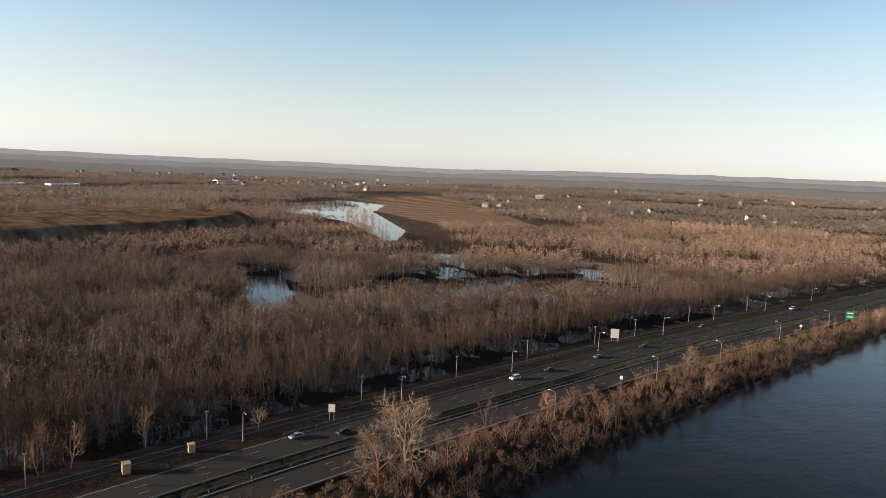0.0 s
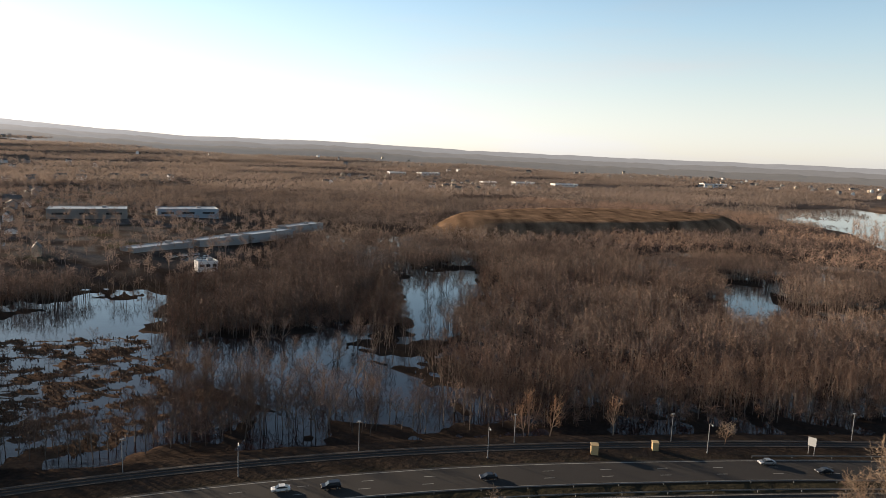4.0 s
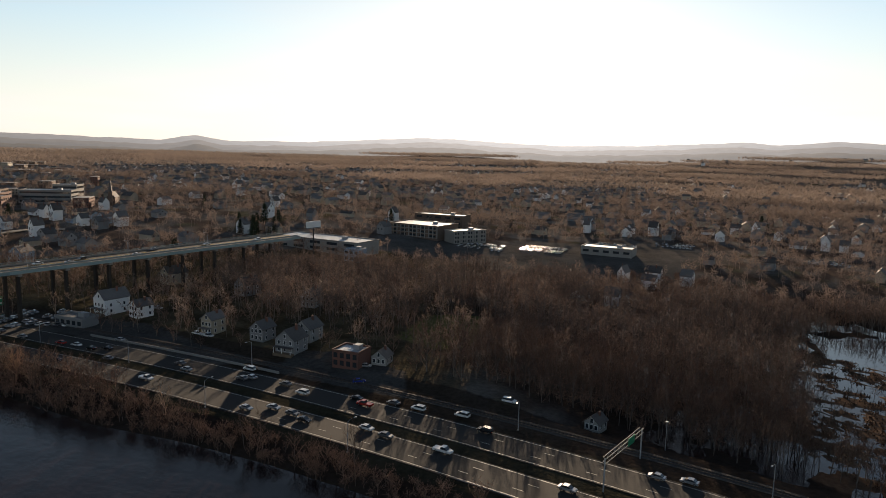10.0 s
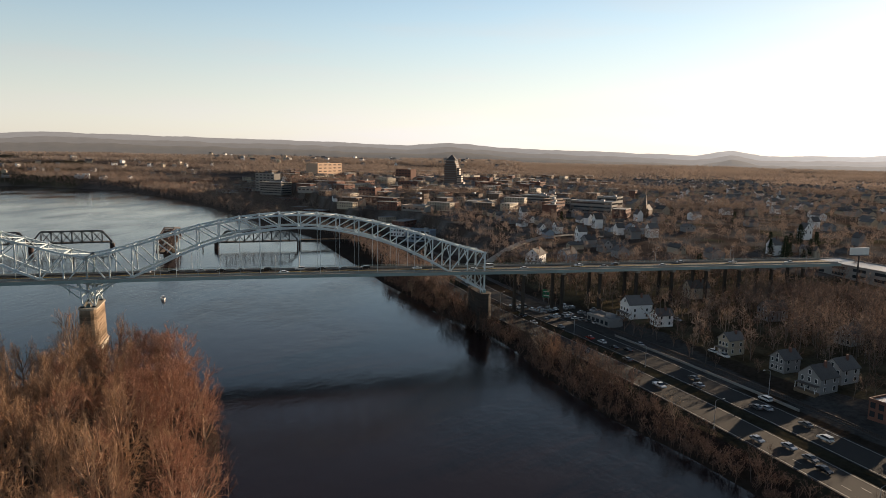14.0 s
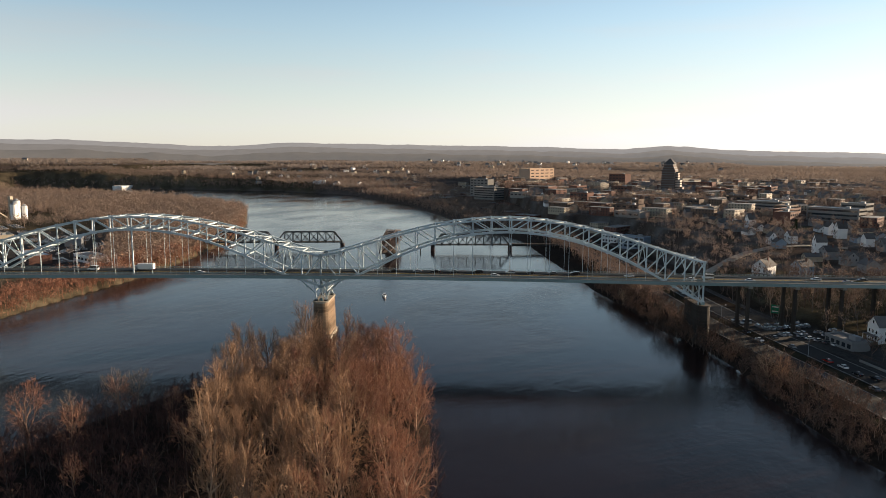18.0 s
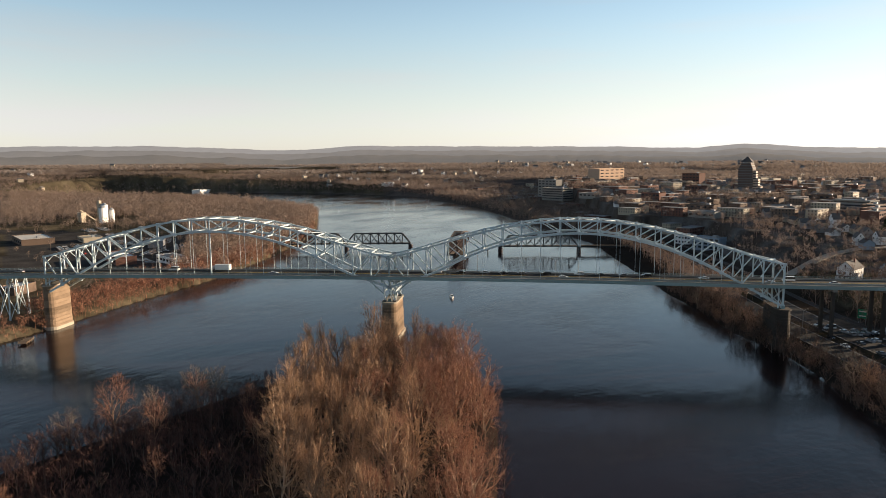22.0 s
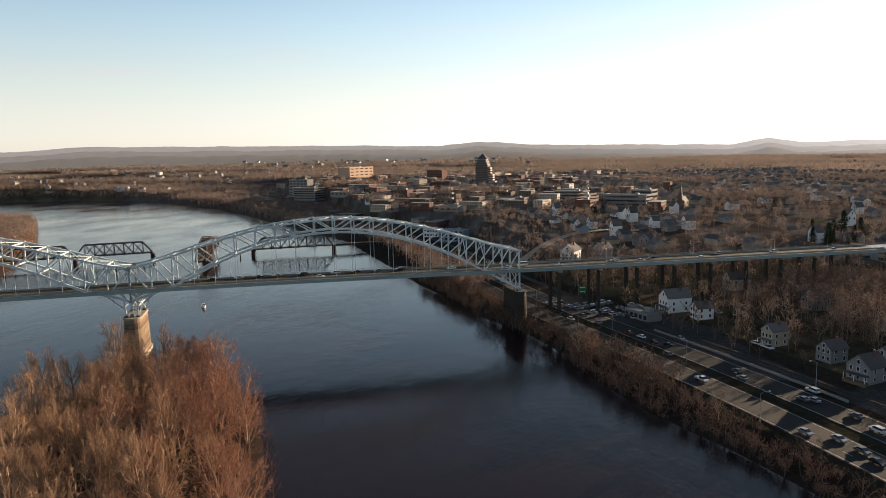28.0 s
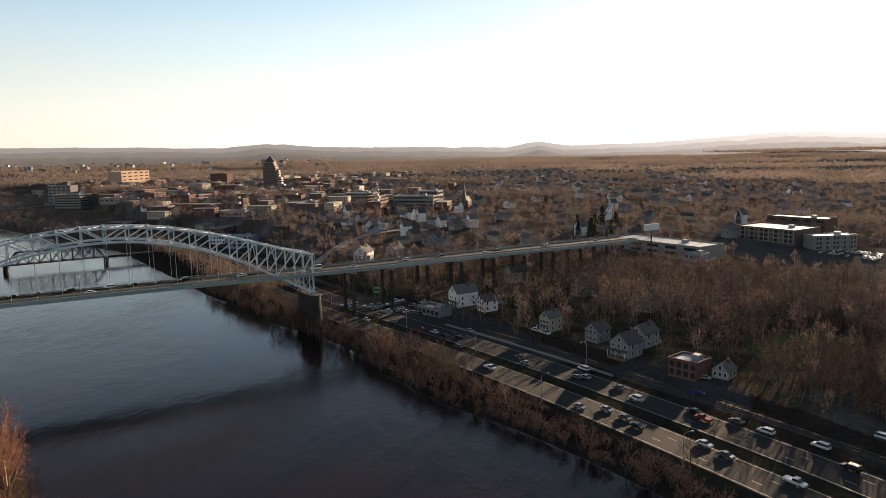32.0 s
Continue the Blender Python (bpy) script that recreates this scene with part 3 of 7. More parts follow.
    lay(tan * strip, inside(x, y, [(1000, 860), (1300, 1200), (1700, 1200), (1300, 800), (990, 520), (850, 600)]) * 1.0)
    lay(np.array((0.036, 0.032, 0.022)), (np.abs(road) < 21) * 1.0)
    lay(turf * 1.5, (np.abs(road) < 24) * smooth(240, 330, x))
    # rail bank darkened: shade of the wood behind put into its colour
    lay(np.array((0.034, 0.026, 0.021)), ((road > 16.6) & (road < 40)) * 0.85)
    for lot in LOTS:
        lay(np.array((0.060, 0.056, 0.052)), inside(x, y, lot) * 1.0)
    lay(turf * 1.6, inside(x, y, LAWN) * 0.9)
    lay(np.array((0.085, 0.078, 0.070)), inside(x, y, MILLYARD) * 0.9)
    return z, col


def ground_z(x, y):
    return float(land(np.array([x]), np.array([y]))[0][0])


def build_ground():
    fine = np.radians(np.arange(-96, 156, 0.42))
    rest = np.radians(np.arange(156, 264, 3.0))
    a = np.concatenate([fine, rest])
    r = np.concatenate([[0.0], 40 * (4900 / 40) ** (np.arange(0, 250) / 249), np.arange(205, 350, 1.6)])
    r.sort()
    A, R = np.meshgrid(a, r)
    x, y = -np.sin(A) * R, np.cos(A) * R
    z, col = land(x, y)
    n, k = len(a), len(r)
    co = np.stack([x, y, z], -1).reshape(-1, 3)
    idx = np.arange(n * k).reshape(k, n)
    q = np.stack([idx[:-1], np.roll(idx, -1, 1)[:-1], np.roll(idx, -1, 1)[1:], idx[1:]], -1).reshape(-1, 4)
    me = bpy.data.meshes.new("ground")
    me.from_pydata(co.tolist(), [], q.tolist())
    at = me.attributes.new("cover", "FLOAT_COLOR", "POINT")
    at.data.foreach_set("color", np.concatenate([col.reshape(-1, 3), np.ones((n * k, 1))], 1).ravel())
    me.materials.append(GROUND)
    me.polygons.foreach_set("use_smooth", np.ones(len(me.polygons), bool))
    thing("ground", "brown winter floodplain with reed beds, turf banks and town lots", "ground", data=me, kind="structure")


build_ground()

disc = Geo()
disc.add([(4400 * math.cos(t * math.pi / 48), 4400 * math.sin(t * math.pi / 48), 0) for t in range(96)], [tuple(range(96))])
thing("water", "dark blue rippled river and still flooded ponds", "water", data=disc.mesh("water", WATER), kind="structure")


pond = Geo().prism([(-330, 215), (0, 198), (260, 168), (420, 140), (700, 150), (1500, 500), (1900, 1500), (900, 1500), (0, 620), (-330, 620)], -0.5, 0.02)
thing("water", "still bright flood water standing among the trees", "water", data=pond.mesh("water", FLOOD), kind="structure")


# far wooded ridges that close the view
def build_ridge(radius, drop, rough, seed, depth, hill):
    az = np.arange(-179.75, 180.01, 0.3)
    el = np.interp(az, *zip(*RIDGE)) - drop
    el = el + rough * waves(az * 30, az * 11, 170, seed) + rough * 0.4 * waves(az * 30, az * 7, 40, seed + 1) + 0.012 * waves(az * 30, az * 5, 7, seed + 2)
    rr = np.array([-1.0, -0.5, -0.25, 0.0, 0.4]) * depth + radius
    hh = np.array([0.0, 0.45, 0.8, 1.0, 0.2])
    top = 88 + radius * np.tan(np.radians(el))
    vs = []
    soft = np.convolve(np.concatenate([top[-20:], top, top[:20]]), np.ones(41) / 41, "valid")
    for r, k in zip(rr, hh):
        z = -5 + ((top if k == 1 else soft) + 5) * k + (0.8 * waves(az * 40, az * 0 + r, 60, seed) if 0 < k < 1 else 0)
        vs += list(zip((-np.sin(np.radians(az)) * r).tolist(), (np.cos(np.radians(az)) * r).tolist(), z.tolist()))
    n = len(az)
    g = Geo()
    g.add(vs, [(j * n + i, j * n + (i + 1) % n, (j + 1) * n + (i + 1) % n, (j + 1) * n + i) for j in range(4) for i in range(n)])
    me = g.mesh("backdrop", hill)
    me.polygons.foreach_set("use_smooth", np.ones(len(me.polygons), bool))
    return me


# the ridges carry the haze as a glow of their own
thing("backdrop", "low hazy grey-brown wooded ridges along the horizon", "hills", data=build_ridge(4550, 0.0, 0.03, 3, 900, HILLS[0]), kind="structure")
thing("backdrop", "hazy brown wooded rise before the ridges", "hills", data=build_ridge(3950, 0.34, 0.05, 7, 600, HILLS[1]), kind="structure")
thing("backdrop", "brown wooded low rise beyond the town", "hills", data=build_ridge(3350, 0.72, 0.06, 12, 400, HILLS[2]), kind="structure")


# ---------------------------------------------------------------- highway
def offset_line(line, off):
    out = []
    for i, (x, y) in enumerate(line):
        ax, ay = line[max(i - 1, 0)]
        bx, by = line[min(i + 1, len(line) - 1)]
        ln = math.hypot(bx - ax, by - ay)
        out.append((x + (by - ay) / ln * -off, y - (bx - ax) / ln * -off))
    return out


def ribbon(line, o0, o1, z0, z1, geo=None):
    """A slab along the line between two offsets (positive to the marsh side), z0 to z1 high."""
    g = geo or Geo()
    a, b = offset_line(line, -o0), offset_line(line, -o1)
    n = len(line)
    vs = [(*p, z) for z in (z0, z1) for q in (a, b) for p in q]
    k = len(g.v)
    fs = []
    for i in range(n - 1):
        a0, b0, a1, b1 = i, n + i, 2 * n + i, 3 * n + i
        fs += [(a1, b1, b1 + 1, a1 + 1), (a0, a1, a1 + 1, a0 + 1), (b1, b0, b0 + 1, b1 + 1)]
    g.add(vs, fs)
    return g


ROADZ = 5.0


def along(line, s):
    """Place and heading s metres along a line."""
    run = 0
    for (ax, ay), (bx, by) in zip(line, line[1:]):
        ln = math.hypot(bx - ax, by - ay)
        if run + ln >= s:
            t = (s - run) / ln
            return ax + (bx - ax) * t, ay + (by - ay) * t, math.atan2(by - ay, bx - ax)
        run += ln
    return (*line[-1], 0)


road = thing("road", "four-lane asphalt highway with worn white lane lines", "road", kind="structure")
part("carriageway", ribbon(ROADLINE, 3.2, 16.4, ROADZ - 0.6, ROADZ), ASPHALT, road)
part("carriageway", ribbon(ROADLINE, -16.0, -3.0, ROADZ - 0.6, ROADZ), ASPHALT, road)
for o in (3.9, 15.4, -3.7, -15.2):
    part("edge_line", ribbon(ROADLINE, o - 0.12, o + 0.12, ROADZ - 0.02, ROADZ + 0.006), PAINT, road)
for o in (7.6, 11.5, -7.6, -11.5):
    line, s = offset_line(ROADLINE, -o), 250.0
    while s < 1130:
        x, y, h = along(line, s)
        if s < 520 and abs(o) > 10:
            s += 16
            continue
        g = Geo().box((x, y, ROADZ + 0.001), (3.0, 0.18, 0.012), h)
        part("lane_dash", g, PAINT, road)
        s += 16


def guardrail(off, s0, s1, label):
    ob = thing("guardrail", label, "guardrail")
    line = offset_line(ROADLINE, -off)
    pts = [along(line, s) for s in np.arange(s0, s1, 4.0)]
    g = Geo()
    for (ax, ay, _), (bx, by, _) in zip(pts, pts[1:]):
        g.beam((ax, ay, ROADZ + 0.62), (bx, by, ROADZ + 0.62), 0.09, 0.32)
    part("rail", g, DULLSTEEL, ob)
    pm = Geo().box((0, 0, 0), (0.16, 0.16, 0.86)).mesh("post", DULLSTEEL)
    for x, y, _ in pts[::3]:
        p = part("post", pm, None, ob)
        p.location = (x, y, ROADZ + 0.36)


guardrail(17.2, 330, 800, "low grey steel guardrail along the marsh side of the highway")
guardrail(2.4, 300, 1000, "low grey steel guardrail on the grassy median")
guardrail(-2.4, 300, 1000, "low grey steel guardrail on the grassy median")
guardrail(-16.8, 450, 1050, "low grey steel guardrail above the river bank")

# railway behind the road
rail_bed = thing("railway_track", "single railway track on dark ballast beside the highway", "railway", kind="structure")
part("ballast_bed", ribbon(ROADLINE, 25.0, 29.5, ROADZ - 1.6, ROADZ - 0.1), BALLAST, rail_bed)
for o in (26.55, 27.98):
    part("rail", ribbon(ROADLINE, o - 0.05, o + 0.05, ROADZ - 0.1, ROADZ + 0.14), RAILSTEEL, rail_bed)
tie = Geo().box((0, 0, 0), (0.24, 2.6, 0.16)).mesh("sleeper", TIMBER)
line27 = offset_line(ROADLINE, -27.27)
for s in np.arange(590, 740, 1.6):
    x, y, h = along(line27, s)
    p = part("sleeper", tie, None, rail_bed)
    p.location, p.rotation_euler = (x, y, ROADZ - 0.06), (0, 0, h)


# ---------------------------------------------------------------- the two-arch bridge
BX, BY = -305.7, -153.5                     # middle of the centre pier
BRZ = math.degrees(math.atan2(353, -95))    # the bridge runs from the far bank to the town
BRIDGE = pose(BX, BY, 0, 0, 0, BRZ)
HALF, SPAN, NP = 7.5, 183.0, 20


def deck_z(x):
    return 29.6 + 1.5 * (1 - min(abs(x) / SPAN, 1.3) ** 2)


def top_z(q):
    return 39.0 + 18.6 * max(1 - q * q, 0) ** 1.36


def low_z(q):
    return 19.6 + 32.0 * max(1 - q * q, 0) ** 1.13


def arch(x0):
    ob = thing("arch_span", "pale blue-grey steel tied arch of riveted trusses over the river", "bridge arch", "twin arches of the bridge", BRIDGE)
    xs = [x0 + SPAN * i / NP for i in range(NP + 1)]
    qs = [abs(2 * i / NP - 1) for i in range(NP + 1)]
    lift = [deck_z(x) - 29.6 for x in xs]
    tz = [top_z(q) + c for q, c in zip(qs, lift)]
    lz = [low_z(q) + c * min(i, NP - i, 4) / 4 for i, (q, c) in enumerate(zip(qs, lift))]
    for j, low in ((0, 25.6), (1, 28.8), (2, 31.6)):        # the ends that meet on the centre pier stay near the deck
        e = j if x0 == 0 else NP - j
        lz[e] = low if j == 0 else max(lz[e], low)
    for y in (-HALF, HALF):
        for i in range(NP):
            part("top_chord", Geo().beam((xs[i], y, tz[i]), (xs[i + 1], y, tz[i + 1]), 0.85, 0.8), BLUESTEEL, ob)
            part("bottom_chord", Geo().beam((xs[i], y, lz[i]), (xs[i + 1], y, lz[i + 1]), 0.95, 1.0), BLUESTEEL, ob)
        for i in range(NP + 1):
            part("end_post" if i in (0, NP) else "vertical", Geo().beam((xs[i], y, lz[i]), (xs[i], y, tz[i]), 0.5, 0.55 if 0 < i < NP else 0.8), BLUESTEEL, ob)
            if 1 < i < NP - 1 and lz[i] > deck_z(xs[i]) + 2:
                wide = 0.6 if i == NP // 2 and x0 < 0 and y < 0 else 0.15
                part("hanger", Geo().beam((xs[i], y, deck_z(xs[i]) - 0.4), (xs[i], y, lz[i]), wide, wide), BLUESTEEL, ob)
            part("gusset", Geo().box((xs[i], y, tz[i]), (1.4, 0.9, 1.15)), BLUESTEEL, ob)
            part("gusset", Geo().box((xs[i], y, lz[i]), (1.6, 1.02, 1.35)), BLUESTEEL, ob)
        for i in range(NP):
            if i < NP // 2:
                a, c = (xs[i], y, tz[i]), (xs[i + 1], y, lz[i + 1])
            else:
                a, c = (xs[i], y, lz[i]), (xs[i + 1], y, tz[i + 1])
            part("diagonal", Geo().beam(a, c, 0.45, 0.5), BLUESTEEL, ob)
    for i in range(NP + 1):
        part("top_strut", Geo().beam((xs[i], -HALF, tz[i]), (xs[i], HALF, tz[i]), 0.45, 0.6), BLUESTEEL, ob)
        if lz[i] > deck_z(xs[i]) + 5.5:
            part("bottom_strut", Geo().beam((xs[i], -HALF, lz[i]), (xs[i], HALF, lz[i]), 0.45, 0.6), BLUESTEEL, ob)
        else:
            h = max(deck_z(xs[i]) + 5.6, lz[i])
            g = Geo().beam((xs[i], -HALF, h), (xs[i], 0, tz[i]), 0.3, 0.35).beam((xs[i], HALF, h), (xs[i], 0, tz[i]), 0.3, 0.35)
            part("sway_brace", g, BLUESTEEL, ob)
    for i in range(NP):
        part("lateral_brace", Geo().beam((xs[i], -HALF, tz[i]), (xs[i + 1], HALF, tz[i + 1]), 0.25, 0.3), BLUESTEEL, ob)
        part("lateral_brace", Geo().beam((xs[i], HALF, tz[i]), (xs[i + 1], -HALF, tz[i + 1]), 0.25, 0.3), BLUESTEEL, ob)
    # brackets under the deck down to the bearings
    for y in (-HALF, HALF):
        for e, s in ((x0, 1), (x0 + SPAN, -1)):
            part("bearing", Geo().box((e, y, 19.2), (1.8, 1.6, 1.6), 0, 0.7), GREENSTEEL, ob)
    return ob


arch(-SPAN)
arch(0.0)

deck = thing("bridge_deck", "grey-green steel bridge deck with asphalt roadway and railings", "bridge deck", m=BRIDGE)
WEST, EAST = 412.0, -470.0


def west_z(x):
    return deck_z(x) if abs(x) <= SPAN else deck_z(SPAN) - (0.006 if x > 0 else 0.03) * (abs(x) - SPAN)


dx = [x for x in np.arange(-36, 33) * SPAN / 14 if EAST <= x <= WEST][::2]
for a, b in zip(dx, dx[1:]):
    g = Geo()
    za, zb = west_z(a), west_z(b)
    g.add([(a, -6.3, za), (b, -6.3, zb), (b, 6.3, zb), (a, 6.3, za), (a, -6.3, za - 0.4), (b, -6.3, zb - 0.4), (b, 6.3, zb - 0.4), (a, 6.3, za - 0.4)],
          [(0, 1, 2, 3), (7, 6, 5, 4), (0, 4, 5, 1), (3, 2, 6, 7)])
    part("roadway_slab", g, ASPHALT, deck)
    for y, w in ((-8.3, 2.0), (8.3, 2.0)):
        part("footway", Geo().beam((a, y, za + 0.05), (b, y, zb + 0.05), w, 0.35), CONCRETE, deck)
        part("edge_girder", Geo().beam((a, y * 1.1, za - 0.75), (b, y * 1.1, zb - 0.75), 0.35, 1.5), GREENSTEEL, deck)
    for t in (0.0, 0.5):
        part("floor_beam", Geo().beam((a + (b - a) * t, -9.0, za - 1.1), (a + (b - a) * t, 9.0, za - 1.1), 0.4, 1.3), GREENSTEEL, deck)
    for y in (-6.6, 6.6):
        part("kerb_parapet", Geo().beam((a, y, za + 0.45), (b, y, zb + 0.45), 0.25, 0.9), CONCRETE, deck)
    part("centre_line", Geo().beam((a, 0, za + 0.012), (b, 0, zb + 0.012), 0.35, 0.03), YELLOW, deck)
    for y in (-9.2, 9.2):
        g = Geo().beam((a, y, za + 1.25), (b, y, zb + 1.25), 0.09, 0.12).beam((a, y, za + 0.75), (b, y, zb + 0.75), 0.06, 0.08)
        for i in range(10):
            t = i / 10
            x, z = a + (b - a) * t, za + (zb - za) * t
            g.beam((x, y, z), (x, y, z + 1.25), 0.1, 0.1)
        part("railing", g, GREENSTEEL, deck)


def stone_pier(x, wide, name_label, stone=None, top=18.7, long=8.2):
    ob = thing("bridge_pier", name_label, "bridge pier", "stone piers of the bridge", BRIDGE @ pose(x, 0, 0))
    oct_ = [(3.6 * math.cos(radians(a)), (long if a < 180 else -long) + 3.4 * math.sin(radians(a))) for a in (0, 22, 45, 67, 90, 113, 135, 158, 179.9, 180.1, 202, 225, 247, 270, 293, 315, 338, 359.9)]
    g = Geo()
    courses = []
    high = (top + 2.3) / 14
    for k in range(14):
        z0, z1 = -3 + high * k, -3 + high * (k + 1) - 0.16
        s = wide * (1.12 - 0.013 * k) * (1 + 0.012 * math.sin(k * 2.3))
        courses.append(Geo().prism([(px * s, py * (0.92 + 0.08 * s)) for px, py in oct_], z0, z1))
    s = wide * 0.95
    part("shaft", g.prism([(px * s * 0.985, py * 0.98 * (0.92 + 0.08 * s)) for px, py in oct_], -3, top - 0.7), stone or STONE, ob)
    for c in courses:
        part("stone_course", c, stone or STONE, ob)
    part("footing", Geo().prism([(px * wide * 1.25, py * 1.05) for px, py in oct_], -3, 1.6), stone or STONECAP, ob)
    part("cap", Geo().prism([(px * wide * 1.05, py * 1.0) for px, py in oct_], top - 0.7, top), stone or STONECAP, ob)
    return ob


stone_pier(0, 1.05, "tall sunlit brown granite river pier")
stone_pier(-SPAN, 0.86, "tall brown granite pier at the wooded far bank", None, 24.0, 5.4)
stone_pier(SPAN, 0.9, "granite pier at the town-side river bank, darkened as in shade", DARKSTONE)

steelbase = thing("pier_tower", "pale blue braced steel bearing tower on a stone pier", "steel tower", m=BRIDGE)
for y in (-HALF, HALF):
    for s in (-1, 1):
        zt = deck_z(6) - 1.6
        part("leg", Geo().beam((s * 2.4, y, 18.7), (s * 3.2, y, zt), 0.55, 0.55), BLUESTEEL, steelbase)
        part("brace", Geo().beam((s * 2.4, y, 18.9), (-s * 3.2, y, zt), 0.3, 0.35), BLUESTEEL, steelbase)
        part("brace", Geo().beam((s * 2.6, y, 22.2), (s * 11.5, y, zt + 0.6), 0.3, 0.35), GREENSTEEL, steelbase)
        part("shoe", Geo().box((s * 2.4, y, 18.95), (1.6, 1.6, 0.6)), BLACKSTEEL, steelbase)
        part("post", Geo().beam((s * 7.2, y, 24.5), (s * 7.2, y, zt + 0.6), 0.25, 0.25), GREENSTEEL, steelbase)
for s in (-1, 1):
    part("strut", Geo().beam((s * 2.8, -HALF, 23.5), (s * 2.8, HALF, 23.5), 0.4, 0.5), BLUESTEEL, steelbase)
    part("cross_brace", Geo().beam((3, HALF * s, 19.6), (3, -HALF * s, 27.6), 0.3, 0.35), BLUESTEEL, steelbase)
    part("cross_brace", Geo().beam((0, -HALF * s, 19.6), (0, HALF * s, 28.6), 0.35, 0.4), BLUESTEEL, steelbase)
for e, s, zb in ((SPAN, -1, 18.7), (-SPAN, 1, 24.0)):
    ob = thing("pier_tower", "pale blue braced steel bearing tower on a stone pier", "steel tower", m=BRIDGE)
    for y in (-HALF, HALF):
        part("leg", Geo().beam((e + s * 2, y, zb), (e + s * 2, y, deck_z(e) - 1.6), 0.5, 0.5), BLUESTEEL, ob)
        part("brace", Geo().beam((e, y, zb + 0.9), (e + s * 9, y, deck_z(e) - 1.6), 0.4, 0.4), BLUESTEEL, ob)
        part("cross_brace", Geo().beam((e, -y, zb + 0.9), (e, y, 28), 0.35, 0.4), BLUESTEEL, ob)

# approach piers
for x in np.arange(SPAN + 22, WEST - 10, 22.0):
    X, Y, _ = BRIDGE @ Vector((x, 0, 0))
    gz = max(ground_z(X, Y), 0) - 0.5
    ob = thing("viaduct_pier", "brown concrete column bent under the bridge approach", "viaduct pier", "approach columns", BRIDGE @ pose(x, 0, 0))
    top = west_z(x) - 1.8
    for y in (-6.0, 6.0):
        part("column", Geo().box((0, y, (gz + top) / 2), (1.4, 1.9, top - gz), 0, 0.86), DARKSTONE, ob)
    part("cap_beam", Geo().box((0, 0, top - 0.5), (1.9, 16.5, 1.1)), CONCRETE, ob)
for x in np.arange(-SPAN - 26, EAST + 10, -26.0):
    X, Y, _ = BRIDGE @ Vector((x, 0, 0))
    gz = ground_z(X, Y) - 0.3
    ob = thing("trestle_tower", "pale painted braced steel trestle under the bridge approach", "steel trestle", "approach trestles", BRIDGE @ pose(x, 0, 0))
    top = west_z(x) - 1.6
    for s in (-3.5, 3.5):
        for y in (-6.5, 6.5):
            part("leg", Geo().beam((s, y * 1.15, gz), (s, y, top), 0.6, 0.6), BLUESTEEL, ob)
        part("brace", Geo().beam((s, -7.2, gz), (s, 6.5, top), 0.3, 0.3), BLUESTEEL, ob)
        part("brace", Geo().beam((s, 7.2, gz), (s, -6.5, top), 0.3, 0.3), BLUESTEEL, ob)
    for y in (-6.8, 6.8):
        part("brace", Geo().beam((-3.5, y, gz), (3.5, y, top), 0.3, 0.3), BLUESTEEL, ob)
        part("brace", Geo().beam((3.5, y, gz), (-3.5, y, top), 0.3, 0.3), BLUESTEEL, ob)


# ---------------------------------------------------------------- black railway bridge beyond
def truss_span(a, b, z0, h, panels, material, label, name="railway_truss", width=5.2, gable=True, group="railway bridge spans"):
    L = math.dist(a, b)
    m = pose((a[0] + b[0]) / 2, (a[1] + b[1]) / 2, 0, 0, 0, math.degrees(math.atan2(b[1] - a[1], b[0] - a[0])))
    ob = thing(name, label, "railway bridge", group, m)
    xs = [-L / 2 + L * i / panels for i in range(panels + 1)]

    def tz(i):
        if i in (0, panels):
            return z0
        q = abs(2 * i / panels - 1)
        return z0 + h * (1.0 if gable else 0.62 + 0.38 * (1 - q))
    for y in (-width / 2, width / 2):
        part("bottom_chord", Geo().beam((-L / 2, y, z0), (L / 2, y, z0), 0.7, 1.0), material, ob)
        g = Geo()
        for i in range(panels):
            g.beam((xs[i], y, tz(i)), (xs[i + 1], y, tz(i + 1)), 0.9, 0.9)
        part("top_chord", g, material, ob)
        for i in range(1, panels):
            part("vertical", Geo().beam((xs[i], y, z0), (xs[i], y, tz(i)), 0.5, 0.5), material, ob)
        for i in range(1, panels - 1):
            part("diagonal", Geo().beam((xs[i], y, z0), (xs[i + 1], y, tz(i + 1)), 0.45, 0.45), material, ob)
            part("diagonal", Geo().beam((xs[i], y, tz(i)), (xs[i + 1], y, z0), 0.45, 0.45), material, ob)
    for i in range(1, panels):
        part("top_strut", Geo().beam((xs[i], -width / 2, tz(i)), (xs[i], width / 2, tz(i)), 0.35, 0.4), material, ob)
    for i in range(panels + 1):
        part("floor_beam", Geo().beam((xs[i], -width / 2, z0 - 0.7), (xs[i], width / 2, z0 - 0.7), 0.4, 0.9), material, ob)
    part("track_deck", Geo().beam((-L / 2, 0, z0 + 0.2), (L / 2, 0, z0 + 0.2), 3.2, 0.35), TIMBER, ob)
    return ob


RA, RB = (-583.0, -342.0), (-606.0, -284.0)
ux, uy = (RB[0] - RA[0]) / math.dist(RA, RB), (RB[1] - RA[1]) / math.dist(RA, RB)
BL = "black riveted steel railway truss span on stone piers"
truss_span(RA, RB, 6.6, 9.8, 8, BLACKSTEEL, BL)
truss_span((RA[0] - ux * 62, RA[1] - uy * 62), (RA[0] - ux * 1, RA[1] - uy * 1), 6.6, 9.8, 8, BLACKSTEEL, BL)
truss_span((-617, -196), (-641, -128), 6.0, 9.8, 9, BLACKSTEEL, BL)
plate = thing("girder_span", "black steel plate girder span of the railway bridge", "railway bridge", "railway bridge spans")
